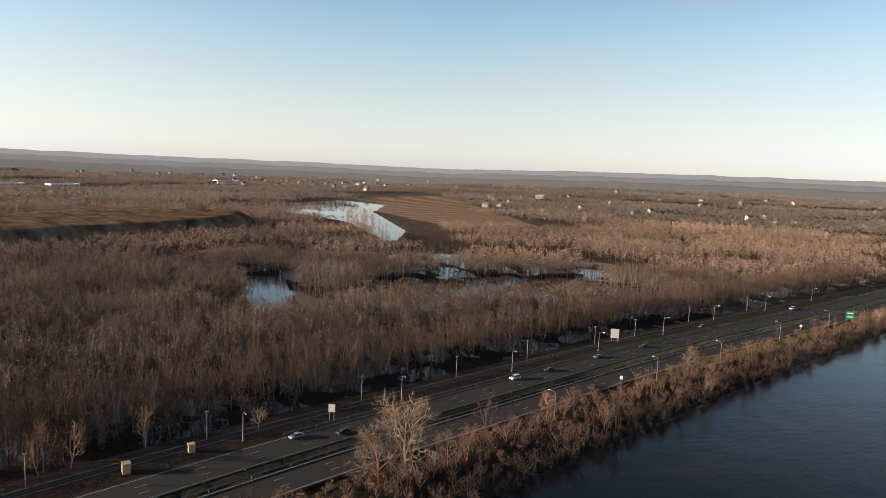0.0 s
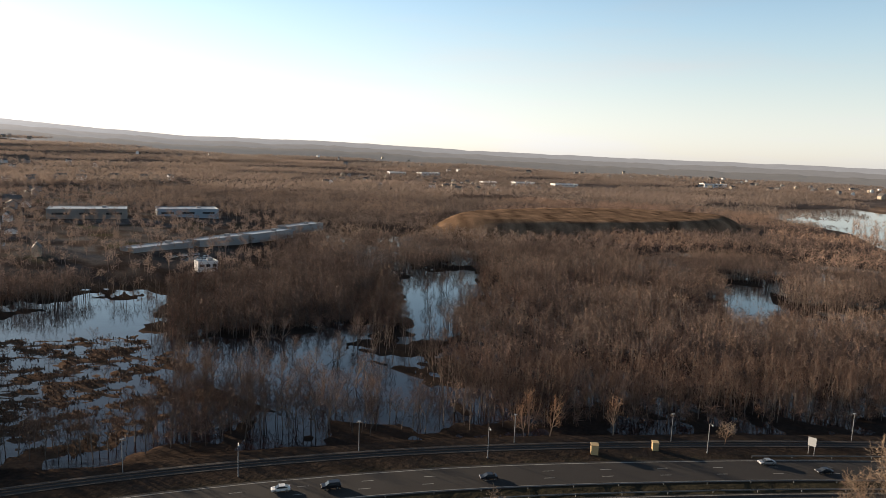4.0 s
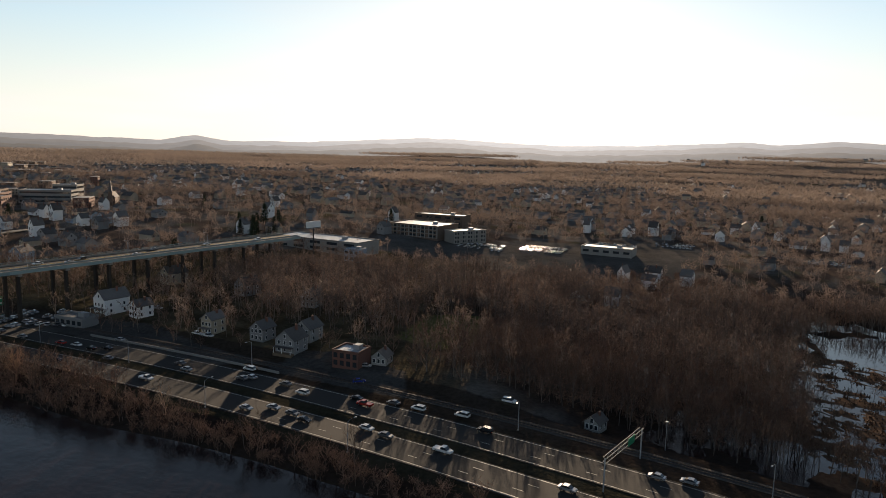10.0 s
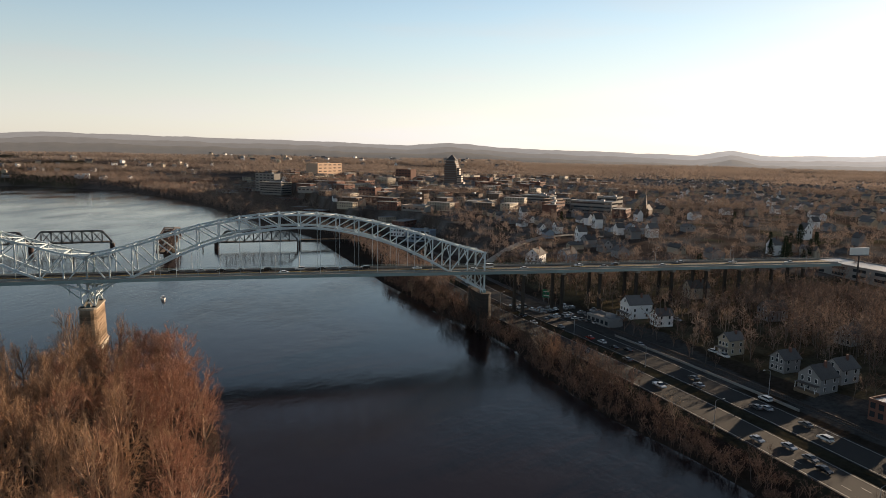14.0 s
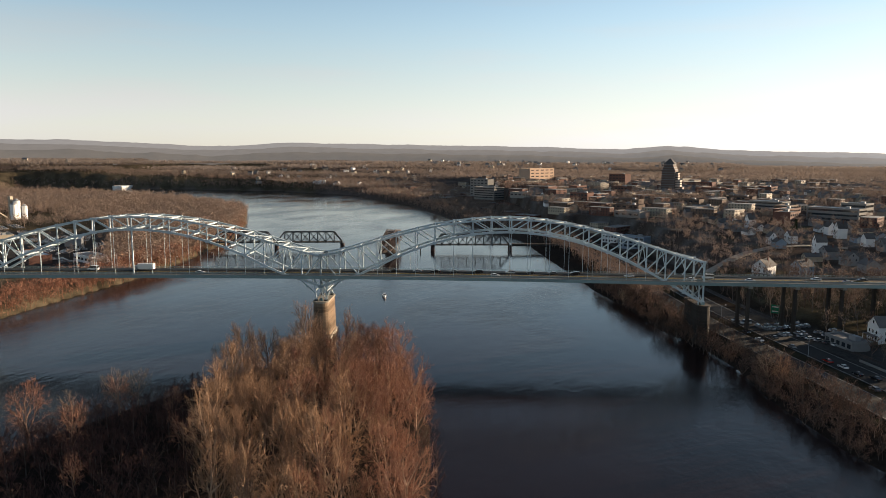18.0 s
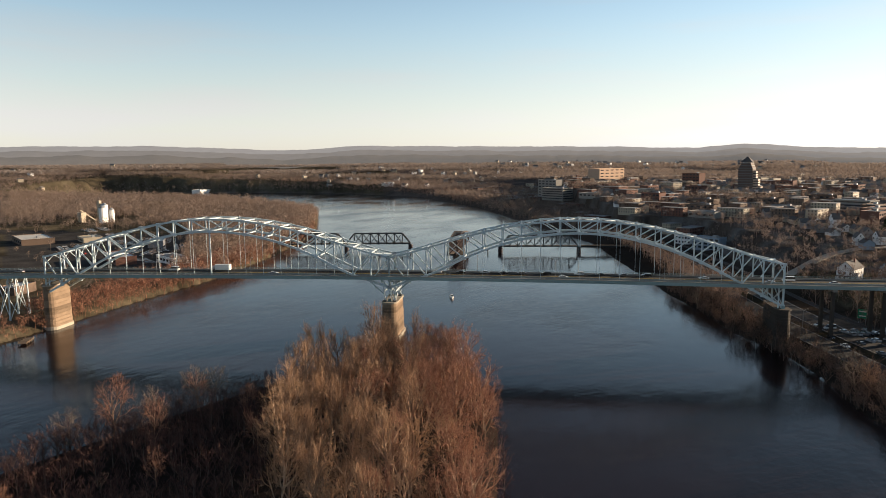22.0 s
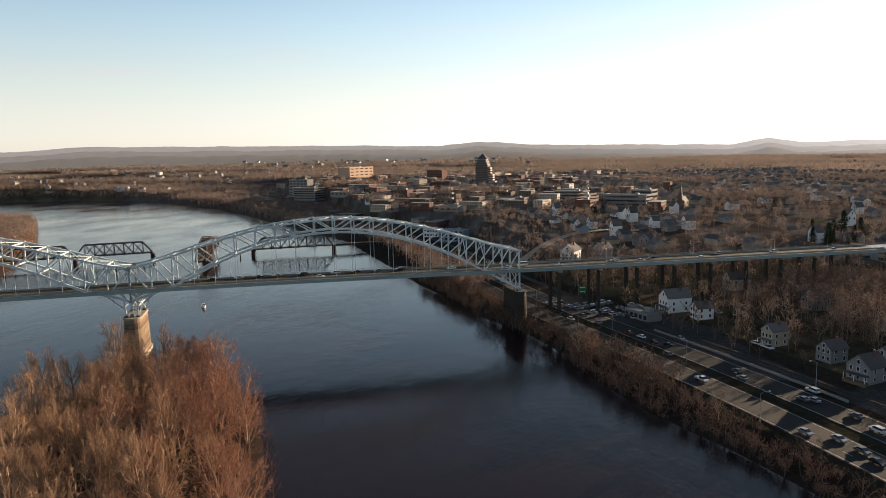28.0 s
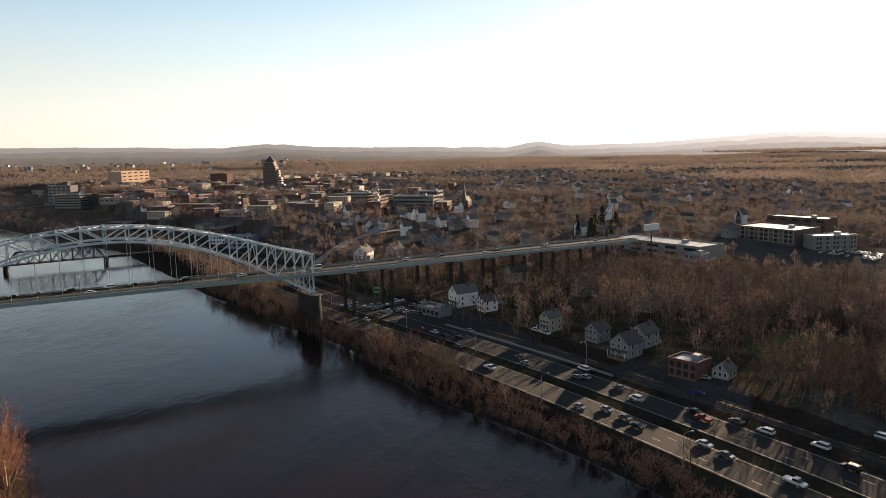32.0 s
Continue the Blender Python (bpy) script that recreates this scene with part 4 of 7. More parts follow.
part("girder", Geo().beam((-642, -126, 5.4), (-662, -70, 5.4), 0.5, 2.0), BLACKSTEEL, plate)
part("track_deck", Geo().beam((-642, -126, 6.5), (-662, -70, 6.5), 4.0, 0.35), TIMBER, plate)
SW = Vector((-594, -229, 0))
dirn = Vector((-0.97, -0.24, 0)).normalized()
truss_span(tuple((SW - dirn * 50).xy), tuple((SW + dirn * 50).xy), 6.6, 14.5, 14, RUSTSTEEL, "rust-brown railway swing span turned open along the river", "swing_span", 7.5, False)


def round_pier(x, y, r, top, label):
    ob = thing("railway_pier", label, "bridge pier", "railway bridge piers", pose(x, y, 0))
    g = Geo()
    g.tube((0, 0, -3), (0, 0, top - 0.8), r * 1.12, r, 14)
    part("shaft", g, STONE if r > 4 else RUSTSTEEL, ob)
    part("cap", Geo().tube((0, 0, top - 0.8), (0, 0, top), r * 1.1, r * 1.1, 14, True), STONECAP if r > 4 else BLACKSTEEL, ob)


round_pier(SW.x, SW.y, 5.5, 5.6, "broad round stone pivot pier of the swing span")
for x, y in ((RA[0], RA[1]), (RB[0], RB[1]), (-617, -196), (-641, -127)):
    round_pier(x, y, 2.0, 5.6, "dark narrow railway bridge pier in the river")
fend = thing("fender", "dark timber pile fender beside the railway bridge", "fender", m=pose(-607, -205, 0, 0, 0, 20))
for i in range(6):
    part("pile", Geo().tube((i * 1.4 - 3.5, 0, -3), (i * 1.4 - 3.5, 0, 3.6), 0.4, 0.36, 6, True), TIMBER, fend)
part("waling", Geo().box((0, -0.5, 2.4), (9, 0.4, 0.5)), TIMBER, fend)


# ---------------------------------------------------------------- trees
def spikes(rng, base, direc, length, width):
    """Thin three-sided twigs, each from its base along its direction, as vertices and faces."""
    n = len(base)
    d = direc / np.linalg.norm(direc, axis=1, keepdims=True)
    s = np.cross(d, rng.normal(size=(n, 3)))
    s /= np.linalg.norm(s, axis=1, keepdims=True)
    w = np.asarray(width)[:, None]
    tip = base + d * np.asarray(length)[:, None]
    v = np.stack([base + s * w, base - s * w, tip], 1).reshape(-1, 3)
    return v, np.arange(3 * n).reshape(-1, 3)


def tree_parts(seed, height, spread, limbs, branches, twigs, tw, low=0.35, upright=0.6, stout=1.0):
    """A bare tree: a tapered, forking trunk, and a crown of branches and many fine twigs."""
    rng = np.random.default_rng(seed)
    tr, cr = Geo(), Geo()
    r0 = (height * 0.0115 + 0.05) * stout
    pts = [np.zeros(3)]
    for k in range(1, 6):
        pts.append(np.array([rng.normal(0, 0.02 * height) * k / 3, rng.normal(0, 0.02 * height) * k / 3, height * 0.82 * k / 5]))
    pts[0][2] = -0.4
    ring = []
    for k, p in enumerate(pts):
        r = r0 * (1.25 if k == 0 else 1 - k * 0.17)
        ring += [tuple(p + np.array([r * math.cos(j * 1.2566), r * math.sin(j * 1.2566), 0])) for j in range(5)]
    tr.add(ring, [(k * 5 + j, k * 5 + (j + 1) % 5, k * 5 + 5 + (j + 1) % 5, k * 5 + 5 + j) for k in range(5) for j in range(5)])
    tb, td, tl, tws = [], [], [], []
    for i in range(limbs):
        f = low + (0.95 - low) * (i + rng.random()) / limbs
        k = min(int(f * 5), 4)
        p = pts[k] + (pts[k + 1] - pts[k]) * (f * 5 - k)
        a = i * 2.4 + rng.normal(0, 0.4)
        reach = spread * (math.sin(math.pi * min(0.25 + 0.72 * f, 1)) * 0.75 + 0.25) * rng.uniform(0.75, 1.15)
        up = upright * reach * rng.uniform(0.9, 1.6) + 0.12 * height
        q = p + np.array([math.cos(a) * reach, math.sin(a) * reach, up])
        q[2] = min(q[2], height * rng.uniform(0.9, 1.0))
        mid = (p + q) / 2 + np.array([0, 0, -0.1 * reach])
        rl = r0 * 0.5 * (1.1 - f) + 0.02
        cr.tube(p, mid, rl, rl * 0.75, 4)
        cr.tube(mid, q, rl * 0.75, rl * 0.3, 3)
        for j in range(branches):
            t = 0.2 + 0.8 * (j + rng.random()) / branches
            b = (p * (1 - t) ** 2 + 2 * mid * t * (1 - t) + q * t * t)
            dv = np.array([math.cos(a), math.sin(a), 0]) * 0.7 + rng.normal(0, 0.75, 3) + np.array([0, 0, 0.7 + upright * 0.5])
            dv /= np.linalg.norm(dv)
            ln = spread * rng.uniform(0.25, 0.5)
            e = b + dv * ln
            e[2] = min(e[2], height * 1.04)
            cr.tube(b, e, rl * 0.26 + 0.014, 0.012, 3)
            for s in rng.uniform(0.1, 1.0, twigs):
                tb.append(b + (e - b) * s)
                td.append(dv * 0.6 + rng.normal(0, 0.75, 3) + np.array([0, 0, 0.3]))
                tl.append(ln * rng.uniform(0.5, 1.15))
                tws.append(tw * rng.uniform(0.6, 1.2))
    v, f = spikes(rng, np.array(tb), np.array(td), tl, tws)
    cr.add([tuple(p) for p in v], [tuple(int(i) for i in q) for q in f])
    return tr, cr


def make_kind(n, seed, height, spread, limbs, branches, twigs, tw, **kw):
    out = []
    for i in range(n):
        t, c = tree_parts(seed + i, height, spread, limbs, branches, twigs, tw, **kw)
        out.append((t, c))
    return out


def meshes(kinds, twig, bark=None):
    return [(t.mesh("trunk", bark or BARK), c.mesh("crown", twig)) for t, c in kinds]


def forked_tree(seed, height, spread, counts, twigs, tw, low=0.25, wide=1.0, stout=1.0):
    """A bare tree that forks again and again: trunk, limbs, branches and fans of fine twigs."""
    rng = np.random.default_rng(seed)
    tr, cr = Geo(), Geo()
    tb, td, tl, tws = [], [], [], []
    last = len(counts)

    def grow(p, d, ln, r, level):
        d1 = d + rng.normal(0, 0.10, 3)
        d1 /= np.linalg.norm(d1)
        m = p + d1 * ln * 0.5
        d2 = d1 + np.array([0, 0, 0.16]) + rng.normal(0, 0.14, 3)
        d2 /= np.linalg.norm(d2)
        e = m + d2 * ln * 0.5
        g = tr if level < 2 else cr
        if level == last:
            g.tube(p, e, r, 0.012, 3)
            for t in rng.uniform(0.1, 1.0, twigs):
                tb.append(p + (e - p) * t)
                td.append(d2 * 0.75 + rng.normal(0, 0.55, 3) + np.array([0, 0, 0.12]))
                tl.append(ln * rng.uniform(0.35, 0.85))
                tws.append(tw * rng.uniform(0.6, 1.2))
            return
        g.tube(p, m, r, r * 0.78, 6 if level == 0 else 4)
        g.tube(m, e, r * 0.78, r * 0.42, 5 if level == 0 else 3)
        side = np.cross(d1, rng.normal(size=3))
        side /= np.linalg.norm(side)
        other = np.cross(d1, side)
        for k in range(counts[level]):
            t = (low if level == 0 else 0.25) + (1 - (low if level == 0 else 0.25)) * (k + rng.random()) / counts[level]
            q = p + (m - p) * t * 2 if t < 0.5 else m + (e - m) * (t * 2 - 1)
            a, tilt = k * 2.4 + rng.normal(0, 0.35), radians(rng.uniform(30, 56)) * wide * (1.15 - 0.45 * t)
            nd = d1 * math.cos(tilt) + (side * math.cos(a) + other * math.sin(a)) * math.sin(tilt)
            grow(q, nd / np.linalg.norm(nd), ln * rng.uniform(0.5, 0.74) * (1.12 - 0.4 * t), max(r * 0.55 * (1.1 - 0.4 * t), 0.022), level + 1)

    grow(np.array([0, 0, -0.4]), np.array([rng.normal(0, 0.05), rng.normal(0, 0.05), 1.0]), height * 0.62, (height * 0.012 + 0.05) * stout, 0)
    v, f = spikes(rng, np.array(tb), np.array(td), tl, tws)
    cr.add([tuple(p) for p in v], [tuple(int(i) for i in q) for q in f])
    c = np.array(cr.v)
    sz, sr = height / np.percentile(c[:, 2], 99.5), spread / np.percentile(np.hypot(c[:, 0], c[:, 1]), 95)
    for g in (tr, cr):
        g.v = [(x * sr, y * sr, z * sz) for x, y, z in g.v]
    return tr, cr


def forked_kind(n, seed, *args, **kw):
    return [forked_tree(seed + i, *args, **kw) for i in range(n)]


BIG = meshes(forked_kind(5, 10, 21, 5.6, (8, 5, 4), 12, 0.030, stout=1.6), TWIG, MIDBARK)          # island and bank trees
RED = meshes(forked_kind(4, 30, 19, 5.2, (8, 5, 4), 15, 0.030, stout=1.2), RUSTTWIG, MIDBARK)
SLIM = meshes(forked_kind(6, 50, 16, 4.0, (6, 4, 3), 8, 0.040, low=0.35, stout=0.9), SLIMTWIG, GREYBARK)   # flooded maples
SLIMFAR = meshes(forked_kind(6, 60, 16, 4.2, (5, 3, 3), 9, 0.045, low=0.35, stout=0.9), SLIMTWIG, GREYBARK)
SHRUB = meshes(make_kind(4, 70, 6.5, 2.9, 8, 4, 8, 0.034, low=0.05, upright=1.1), BANKTWIG, DARKBARK)
SYCAMORE = ramp_mat("pale_sycamore_twigs", [(0.14, 0.100, 0.072), (0.25, 0.185, 0.130), (0.38, 0.29, 0.205)], sharp=0.5)
SPREADING = meshes(forked_kind(1, 90, 19, 8.5, (9, 6, 4), 14, 0.032, low=0.2, wide=1.1, stout=0.95), SYCAMORE, MIDBARK)
PALE = meshes(forked_kind(3, 80, 15, 5.0, (8, 5, 4), 8, 0.030, low=0.2, wide=1.1), SYCAMORE, MIDBARK)


PALEGREY = ramp_mat("pale_grey_bark", [(0.15, 0.120, 0.100), (0.22, 0.175, 0.145), (0.30, 0.245, 0.200)])
FAN = meshes(forked_kind(4, 95, 13, 4.8, (7, 5, 3), 8, 0.034, low=0.12, wide=0.9, stout=1.2), MARSHTWIG, PALEGREY)   # pond-side trees


def joined(name, label, pool, places, category, material_pair):
    """Many far trees as one mesh each of stems and of twigs: rows of x, y, z, turn, scale."""
    for slot, material in enumerate(material_pair):
        vs, ls, ts, off = [], [], [], 0
        src = []
        for pair in pool:
            me = pair[slot]
            v = np.empty(len(me.vertices) * 3, np.float32)
            me.vertices.foreach_get("co", v)
            li = np.empty(len(me.loops), np.int32)
            me.loops.foreach_get("vertex_index", li)
            tot = np.empty(len(me.polygons), np.int32)
            me.polygons.foreach_get("loop_total", tot)
            src.append((v.reshape(-1, 3), li, tot))
        for k, (x, y, z, a, s) in enumerate(places):
            v, li, tot = src[k % len(src)]
            c, n = math.cos(a) * s, math.sin(a) * s
            vs.append(np.stack([v[:, 0] * c - v[:, 1] * n + x, v[:, 0] * n + v[:, 1] * c + y, v[:, 2] * s + z], 1))
            ls.append(li + off)
            ts.append(tot)
            off += len(v)
        v, li, tot = np.concatenate(vs), np.concatenate(ls), np.concatenate(ts)
        me = bpy.data.meshes.new(name)
        me.vertices.add(len(v))
        me.vertices.foreach_set("co", v.ravel())
        me.loops.add(len(li))
        me.loops.foreach_set("vertex_index", li)
        me.polygons.add(len(tot))
        me.polygons.foreach_set("loop_start", np.concatenate([[0], np.cumsum(tot)[:-1]]).astype(np.int32))
        me.update(calc_edges=True)
        me.materials.append(material)
        thing(name, label, category, data=me, kind="stuff")


def plant(pool, x, y, rng, label, group, lo=0.8, hi=1.15, z=None, name="bare_tree"):
    tm, cm = pool[rng.integers(len(pool))]
    s = rng.uniform(lo, hi)
    ob = new(name, tm)
    zz = ground_z(x, y) if z is None else z
    ob.matrix_world = Matrix.LocRotScale((x, y, zz - 0.1), Euler((rng.normal(0, 0.03), rng.normal(0, 0.03), rng.uniform(0, 6.28))), (s * rng.uniform(0.9, 1.1), s * rng.uniform(0.9, 1.1), s))
    tagged(ob, label, "tree", group)
    c = new("crown", cm)
    c.parent = ob
    return ob


def scatter(rng, poly, spacing, keep=None):
    """Loosely spaced places inside an outline, with the height of the ground."""
    xs, ys = [p[0] for p in poly], [p[1] for p in poly]
    gx, gy = np.meshgrid(np.arange(min(xs), max(xs), spacing), np.arange(min(ys), max(ys), spacing))
    gx = gx.ravel() + rng.uniform(-0.48, 0.48, gx.size) * spacing
    gy = gy.ravel() + rng.uniform(-0.48, 0.48, gy.size) * spacing
    m = inside(gx, gy, poly)
    if keep is not None:
        m &= keep(gx, gy)
    gx, gy = gx[m], gy[m]
    return list(zip(gx.tolist(), gy.tolist(), land(gx, gy)[0].tolist()))


def stand(seed, size, count, height, twigs, width, length, trunk=True):
    """Many bare trees in one mesh: stems and a haze of twigs."""
    rng = np.random.default_rng(seed)
    g = Geo()
    bs, ds, ls, ws = [], [], [], []
    k = int(math.sqrt(count))
    for i in range(k * k):
        x = ((i % k) + rng.uniform(0.05, 0.95)) / k * size - size / 2
        y = ((i // k) + rng.uniform(0.05, 0.95)) / k * size - size / 2
        h = height * rng.uniform(0.62, 1.18)
        sp = height * rng.uniform(0.15, 0.23)
        if trunk:
            r = 0.012 * h
            a = (x + rng.normal(0, 0.5), y + rng.normal(0, 0.5), h * 0.85)
            g.tube((x, y, -0.6), a, r, r * 0.3, 3)
            for _ in range(2):
                t = rng.uniform(0.3, 0.5)
                b = (x + rng.normal(0, sp * 0.6), y + rng.normal(0, sp * 0.6), h * rng.uniform(0.7, 0.9))
                g.tube((x, y, h * t), b, r * 0.55, r * 0.15, 3)
        u = rng.normal(size=(twigs, 3))
        u /= np.linalg.norm(u, axis=1, keepdims=True)
        u *= rng.uniform(0.25, 1.0, (twigs, 1)) ** 0.6
        c = np.stack([x + u[:, 0] * sp, y + u[:, 1] * sp, h * 0.64 + u[:, 2] * h * 0.30], 1)
        bs.append(c)
        dd = np.stack([u[:, 0] * 0.8, u[:, 1] * 0.8, np.full(twigs, 0.35)], 1) + rng.normal(0, 0.6, (twigs, 3))
        ds.append(dd)
        ls.append(length * rng.uniform(0.6, 1.3, twigs))
        ws.append(width * rng.uniform(0.6, 1.3, twigs))
    g.stems = len(g.f)
    v, f = spikes(rng, np.concatenate(bs), np.concatenate(ds), np.concatenate(ls), np.concatenate(ws))
    g.add([tuple(p) for p in v.tolist()], [tuple(q) for q in f.tolist()])
    return g


def stand_mesh(g, twig, stem):
    """The stand as one mesh, its stems in bark."""
    me = g.mesh("stand", twig, stem)
    slot = np.zeros(len(g.f), np.int32)
    slot[:g.stems] = 1
    me.polygons.foreach_set("material_index", slot)
    return me


STREET = [(stand(300 + i, 0.6, 1, 12.5, 40, 0.2, 2.8).mesh("tree", TOWNTWIG),) for i in range(5)]
THICKET = [(stand(330 + i, 2.4, 4, 5.0, 18, 0.09, 1.8).mesh("brush", BANKTWIG),) for i in range(5)]
FARBANK = [(stand(320 + i, 0.6, 1, 11.0, 40, 0.13, 2.4).mesh("tree", FARTWIG),) for i in range(5)]

R = np.random.default_rng(5)
# the island: tall crowns at its tip, pale ones on the sunless side, low brush round its edge
for x, y, z in scatter(R, [(-268, -119), (-257, -97), (-204, -69), (-128, -46), (-122, -92), (-152, -114), (-205, -145), (-238, -152)], 6.7):
    gap = float(waves(x, y, 34, 3))
    side = math.degrees(math.atan2(-x, y)) + R.normal(0, 2.2)
    tall = 0.93 + 0.25 * float(waves(x, y, 21, 9)) + (0.22 if R.random() < 0.12 else 0)
    if gap < -0.5 and R.random() < 0.8:
        continue
    if side < 115.5:
        pool, lab = RED, "tall bare reddish-brown tree on the wooded island"
    else:
        pool, lab = (BIG, "tall bare pale-limbed tree on the wooded island") if R.random() < 0.85 else (PALE, "pale bare tree on the wooded island")
    plant(pool, x, y, R, lab, "island trees", tall - 0.12, tall + 0.12, z)
edge = []
for x, y, z in scatter(R, [(-205, -152), (-150, -116), (-118, -94), (-96, -120), (-96, -180), (-126, -187), (-176, -174)], 4.6):
    if R.random() < 0.12:
        plant(SHRUB if R.random() < 0.8 else RED, x, y, R, "shaded bare shrub tree on the low side of the island", "island trees", 0.6, 1.25 if R.random() < 0.3 else 0.9, z, "island_shrub")
    else:
        edge.append((x, y, z, R.uniform(0, 6.28), R.uniform(0.7, 1.6)))
for x, y, z in scatter(R, ISLAND, 4.4, lambda a, b: poly_depth(a, b, ISLAND) < 9.0):
    edge.append((x, y, z, R.uniform(0, 6.28), R.uniform(0.35, 1.0)))
joined("island_brush", "reddish bare brush on the low edges of the island, darkened as in shade", SHRUB, edge, "brush", (DARKBARK, SHADETWIG))
for x, y in ((-193, -170), (-187, -172), (-166, -170), (-141, -180), (-226, -158), (-233, -155)):
    plant(PALE, x, y, R, "pale sunlit bare tree at the island edge", "island trees", 0.9, 1.15)

# the bank between highway and river
px, py = R.uniform(-470, 640, 24000), R.uniform(-40, 150, 24000)
rdist, _, rside = seg_dist(px, py, ROADLINE, False)
shore = -poly_depth(px, py, RIVER)
m = (rdist * rside < -19) & (shore > 1.2) & (shore < 34) & ((px < -110) | (waves(px, py, 22, 4) > -0.75))
m &= ~((px < -110) & (px > -238) & (rdist < 22))
picked = []
for x, y in zip(px[m], py[m]):
    if all(abs(x - a) > 2.4 or abs(y - b) > 2.4 for a, b in picked[-260:]) and len(picked) < 1900:
        picked.append((x, y))
picked.sort(key=lambda p: math.hypot(p[0], p[1]))
bz = land(np.array([p[0] for p in picked]), np.array([p[1] for p in picked]))[0]
rows = []
for k, ((x, y), z) in enumerate(zip(picked, bz)):
    if k % 10 == 0 and k < 1500:
        tall = (1.45 if R.random() < 0.15 else 1.0) * (0.6 if -238 < x < -110 else 0.72)
        plant(SHRUB if R.random() < 0.6 else (SLIM if R.random() < 0.7 else PALE), x, y, R, "bare reddish brush tree on the river bank", "river bank trees", 0.8 * tall, 1.35 * tall, z, name="bank_brush")
    else:
        rows.append((x, y, z, R.uniform(0, 6.28), R.uniform(0.5, 0.85) if -238 < x < -110 else R.uniform(0.6, 1.5) if x < -110 else R.uniform(0.35, 0.95)))
# the tangle hanging over the water's edge
edge = [p for p in RIVER if -460 < p[0] < 500 and p[1] > -60]
for (ax, ay), (bx, by) in zip(edge, edge[1:]):
    ln = math.dist((ax, ay), (bx, by))
    for s in np.arange(0, ln, 1.9):
        f, o = (s + R.uniform(-1, 1)) / ln, R.uniform(0.2, 7.5)
        nx, ny = (by - ay) / ln, -(bx - ax) / ln
        if ny < 0:
            nx, ny = -nx, -ny
        x, y = ax + (bx - ax) * f + nx * o, ay + (by - ay) * f + ny * o
        if abs(x + 366) > 12:
            rows.append((x, y, max(0.45 * o - 0.6, -0.3), R.uniform(0, 6.28), R.uniform(0.45, 1.05)))
joined("bank_thicket", "tangled reddish bare brush along the river bank", SHRUB, rows[::2], "brush", (DARKBARK, BANKTWIG))
joined("bank_thicket", "tangled reddish bare brush along the river bank", THICKET, rows[1::2], "brush", (BANKTWIG,))
for x, y, p, k in ((143, 111, SPREADING, 1.22), (134, 113, SPREADING, 0.8), (156, 106, PALE, 0.7), (161, 103, BIG, 0.5), (207, 101, RED, 0.55), (-283, 46, PALE, 0.85), (-268, 52, PALE, 0.75), (-276, 49, BIG, 0.6),
                   (-420, -14, PALE, 0.7), (137, 165, PALE, 0.5)):
    plant(p, x, y, R, "pale bare tree standing beside the highway", "river bank trees", k, k * 1.05)
for x, y, z in scatter(R, [(-240, 56), (-236, 74), (-262, 66), (-330, 40), (-400, 10), (-455, -14), (-470, -30), (-416, -10), (-372, 9), (-340, 28), (-305, 40)], 6.0):
    plant(SLIM, x, y, R, "bare tree on the steep bank below the highway", "river bank trees", 0.45, 0.8, z, "bank_tree")
for x, y in ((-336, 21), (-341, 14), (-330, 24), (-346, 10), (-324, 25), (-349, 7), (-334, 29), (-356, 4), (-362, 8), (-318, 27), (-312, 30)):
    plant(SLIM, x, y, R, "shaded bare tree before the bridge pier", "river bank trees", 0.75, 1.05, None, "pier_side_tree")
# town-side bank past the bridge and the far bank
for poly, sp, lab in (([(-392, -350), (-500, -377), (-640, -427), (-769, -495), (-974, -622), (-1000, -690), (-760, -560), (-620, -500), (-470, -440), (-392, -385)], 10.0, "sunlit bare brush trees on the far bank"),
                      ([(-830, -190), (-983, -303), (-1192, -431), (-1300, -520), (-1280, -450), (-1050, -310), (-850, -170)], 12.0, "bare brush trees on the town-side river bank"),
                      ([(-395, 0), (-470, -28), (-590, -64), (-720, -118), (-830, -185), (-820, -160), (-700, -84), (-560, -30), (-440, 18)], 9.5, "bare brush trees on the town-side river bank"),
                      ([(-1200, -425), (-1470, -660), (-1575, -900), (-1575, -1160), (-1650, -1160), (-1650, -880), (-1540, -610), (-1240, -385)], 14.0, "bare brush trees on the town-side river bank"),
                      ([(-252, -334), (-300, -339), (-350, -347), (-400, -352), (-500, -380), (-500, -398), (-400, -372), (-300, -358), (-250, -350)], 6.0, "sunlit bare brush trees on the far bank")):
    rows = [(x, y, z, R.uniform(0, 6.28), R.uniform(0.7, 1.3)) for x, y, z in scatter(R, poly, sp * 0.62) if z > 0.2]
    joined("shore_trees", lab, FARBANK, rows, "trees", (RUSTTWIG if sp < 7 else FARTWIG,))

POINT = [(-404, -384), (-420, -352), (-482, -376), (-640, -432), (-786, -505), (-1000, -690), (-1050, -800), (-1150, -1250), (-1150, -1600), (-640, -900), (-600, -690), (-680, -640), (-612, -566), (-514, -475)]
rows = [(x, y, z, R.uniform(0, 6.28), R.uniform(1.05, 1.75)) for x, y, z in scatter(R, POINT, 9.0) if z > 0.2 and math.hypot(x + 680, y + 770) > 62]
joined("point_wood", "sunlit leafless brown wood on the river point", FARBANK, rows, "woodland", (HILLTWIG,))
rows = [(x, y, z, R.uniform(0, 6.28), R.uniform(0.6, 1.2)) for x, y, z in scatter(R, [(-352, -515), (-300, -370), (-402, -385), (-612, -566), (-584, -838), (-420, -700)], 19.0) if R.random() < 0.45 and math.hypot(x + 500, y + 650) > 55]
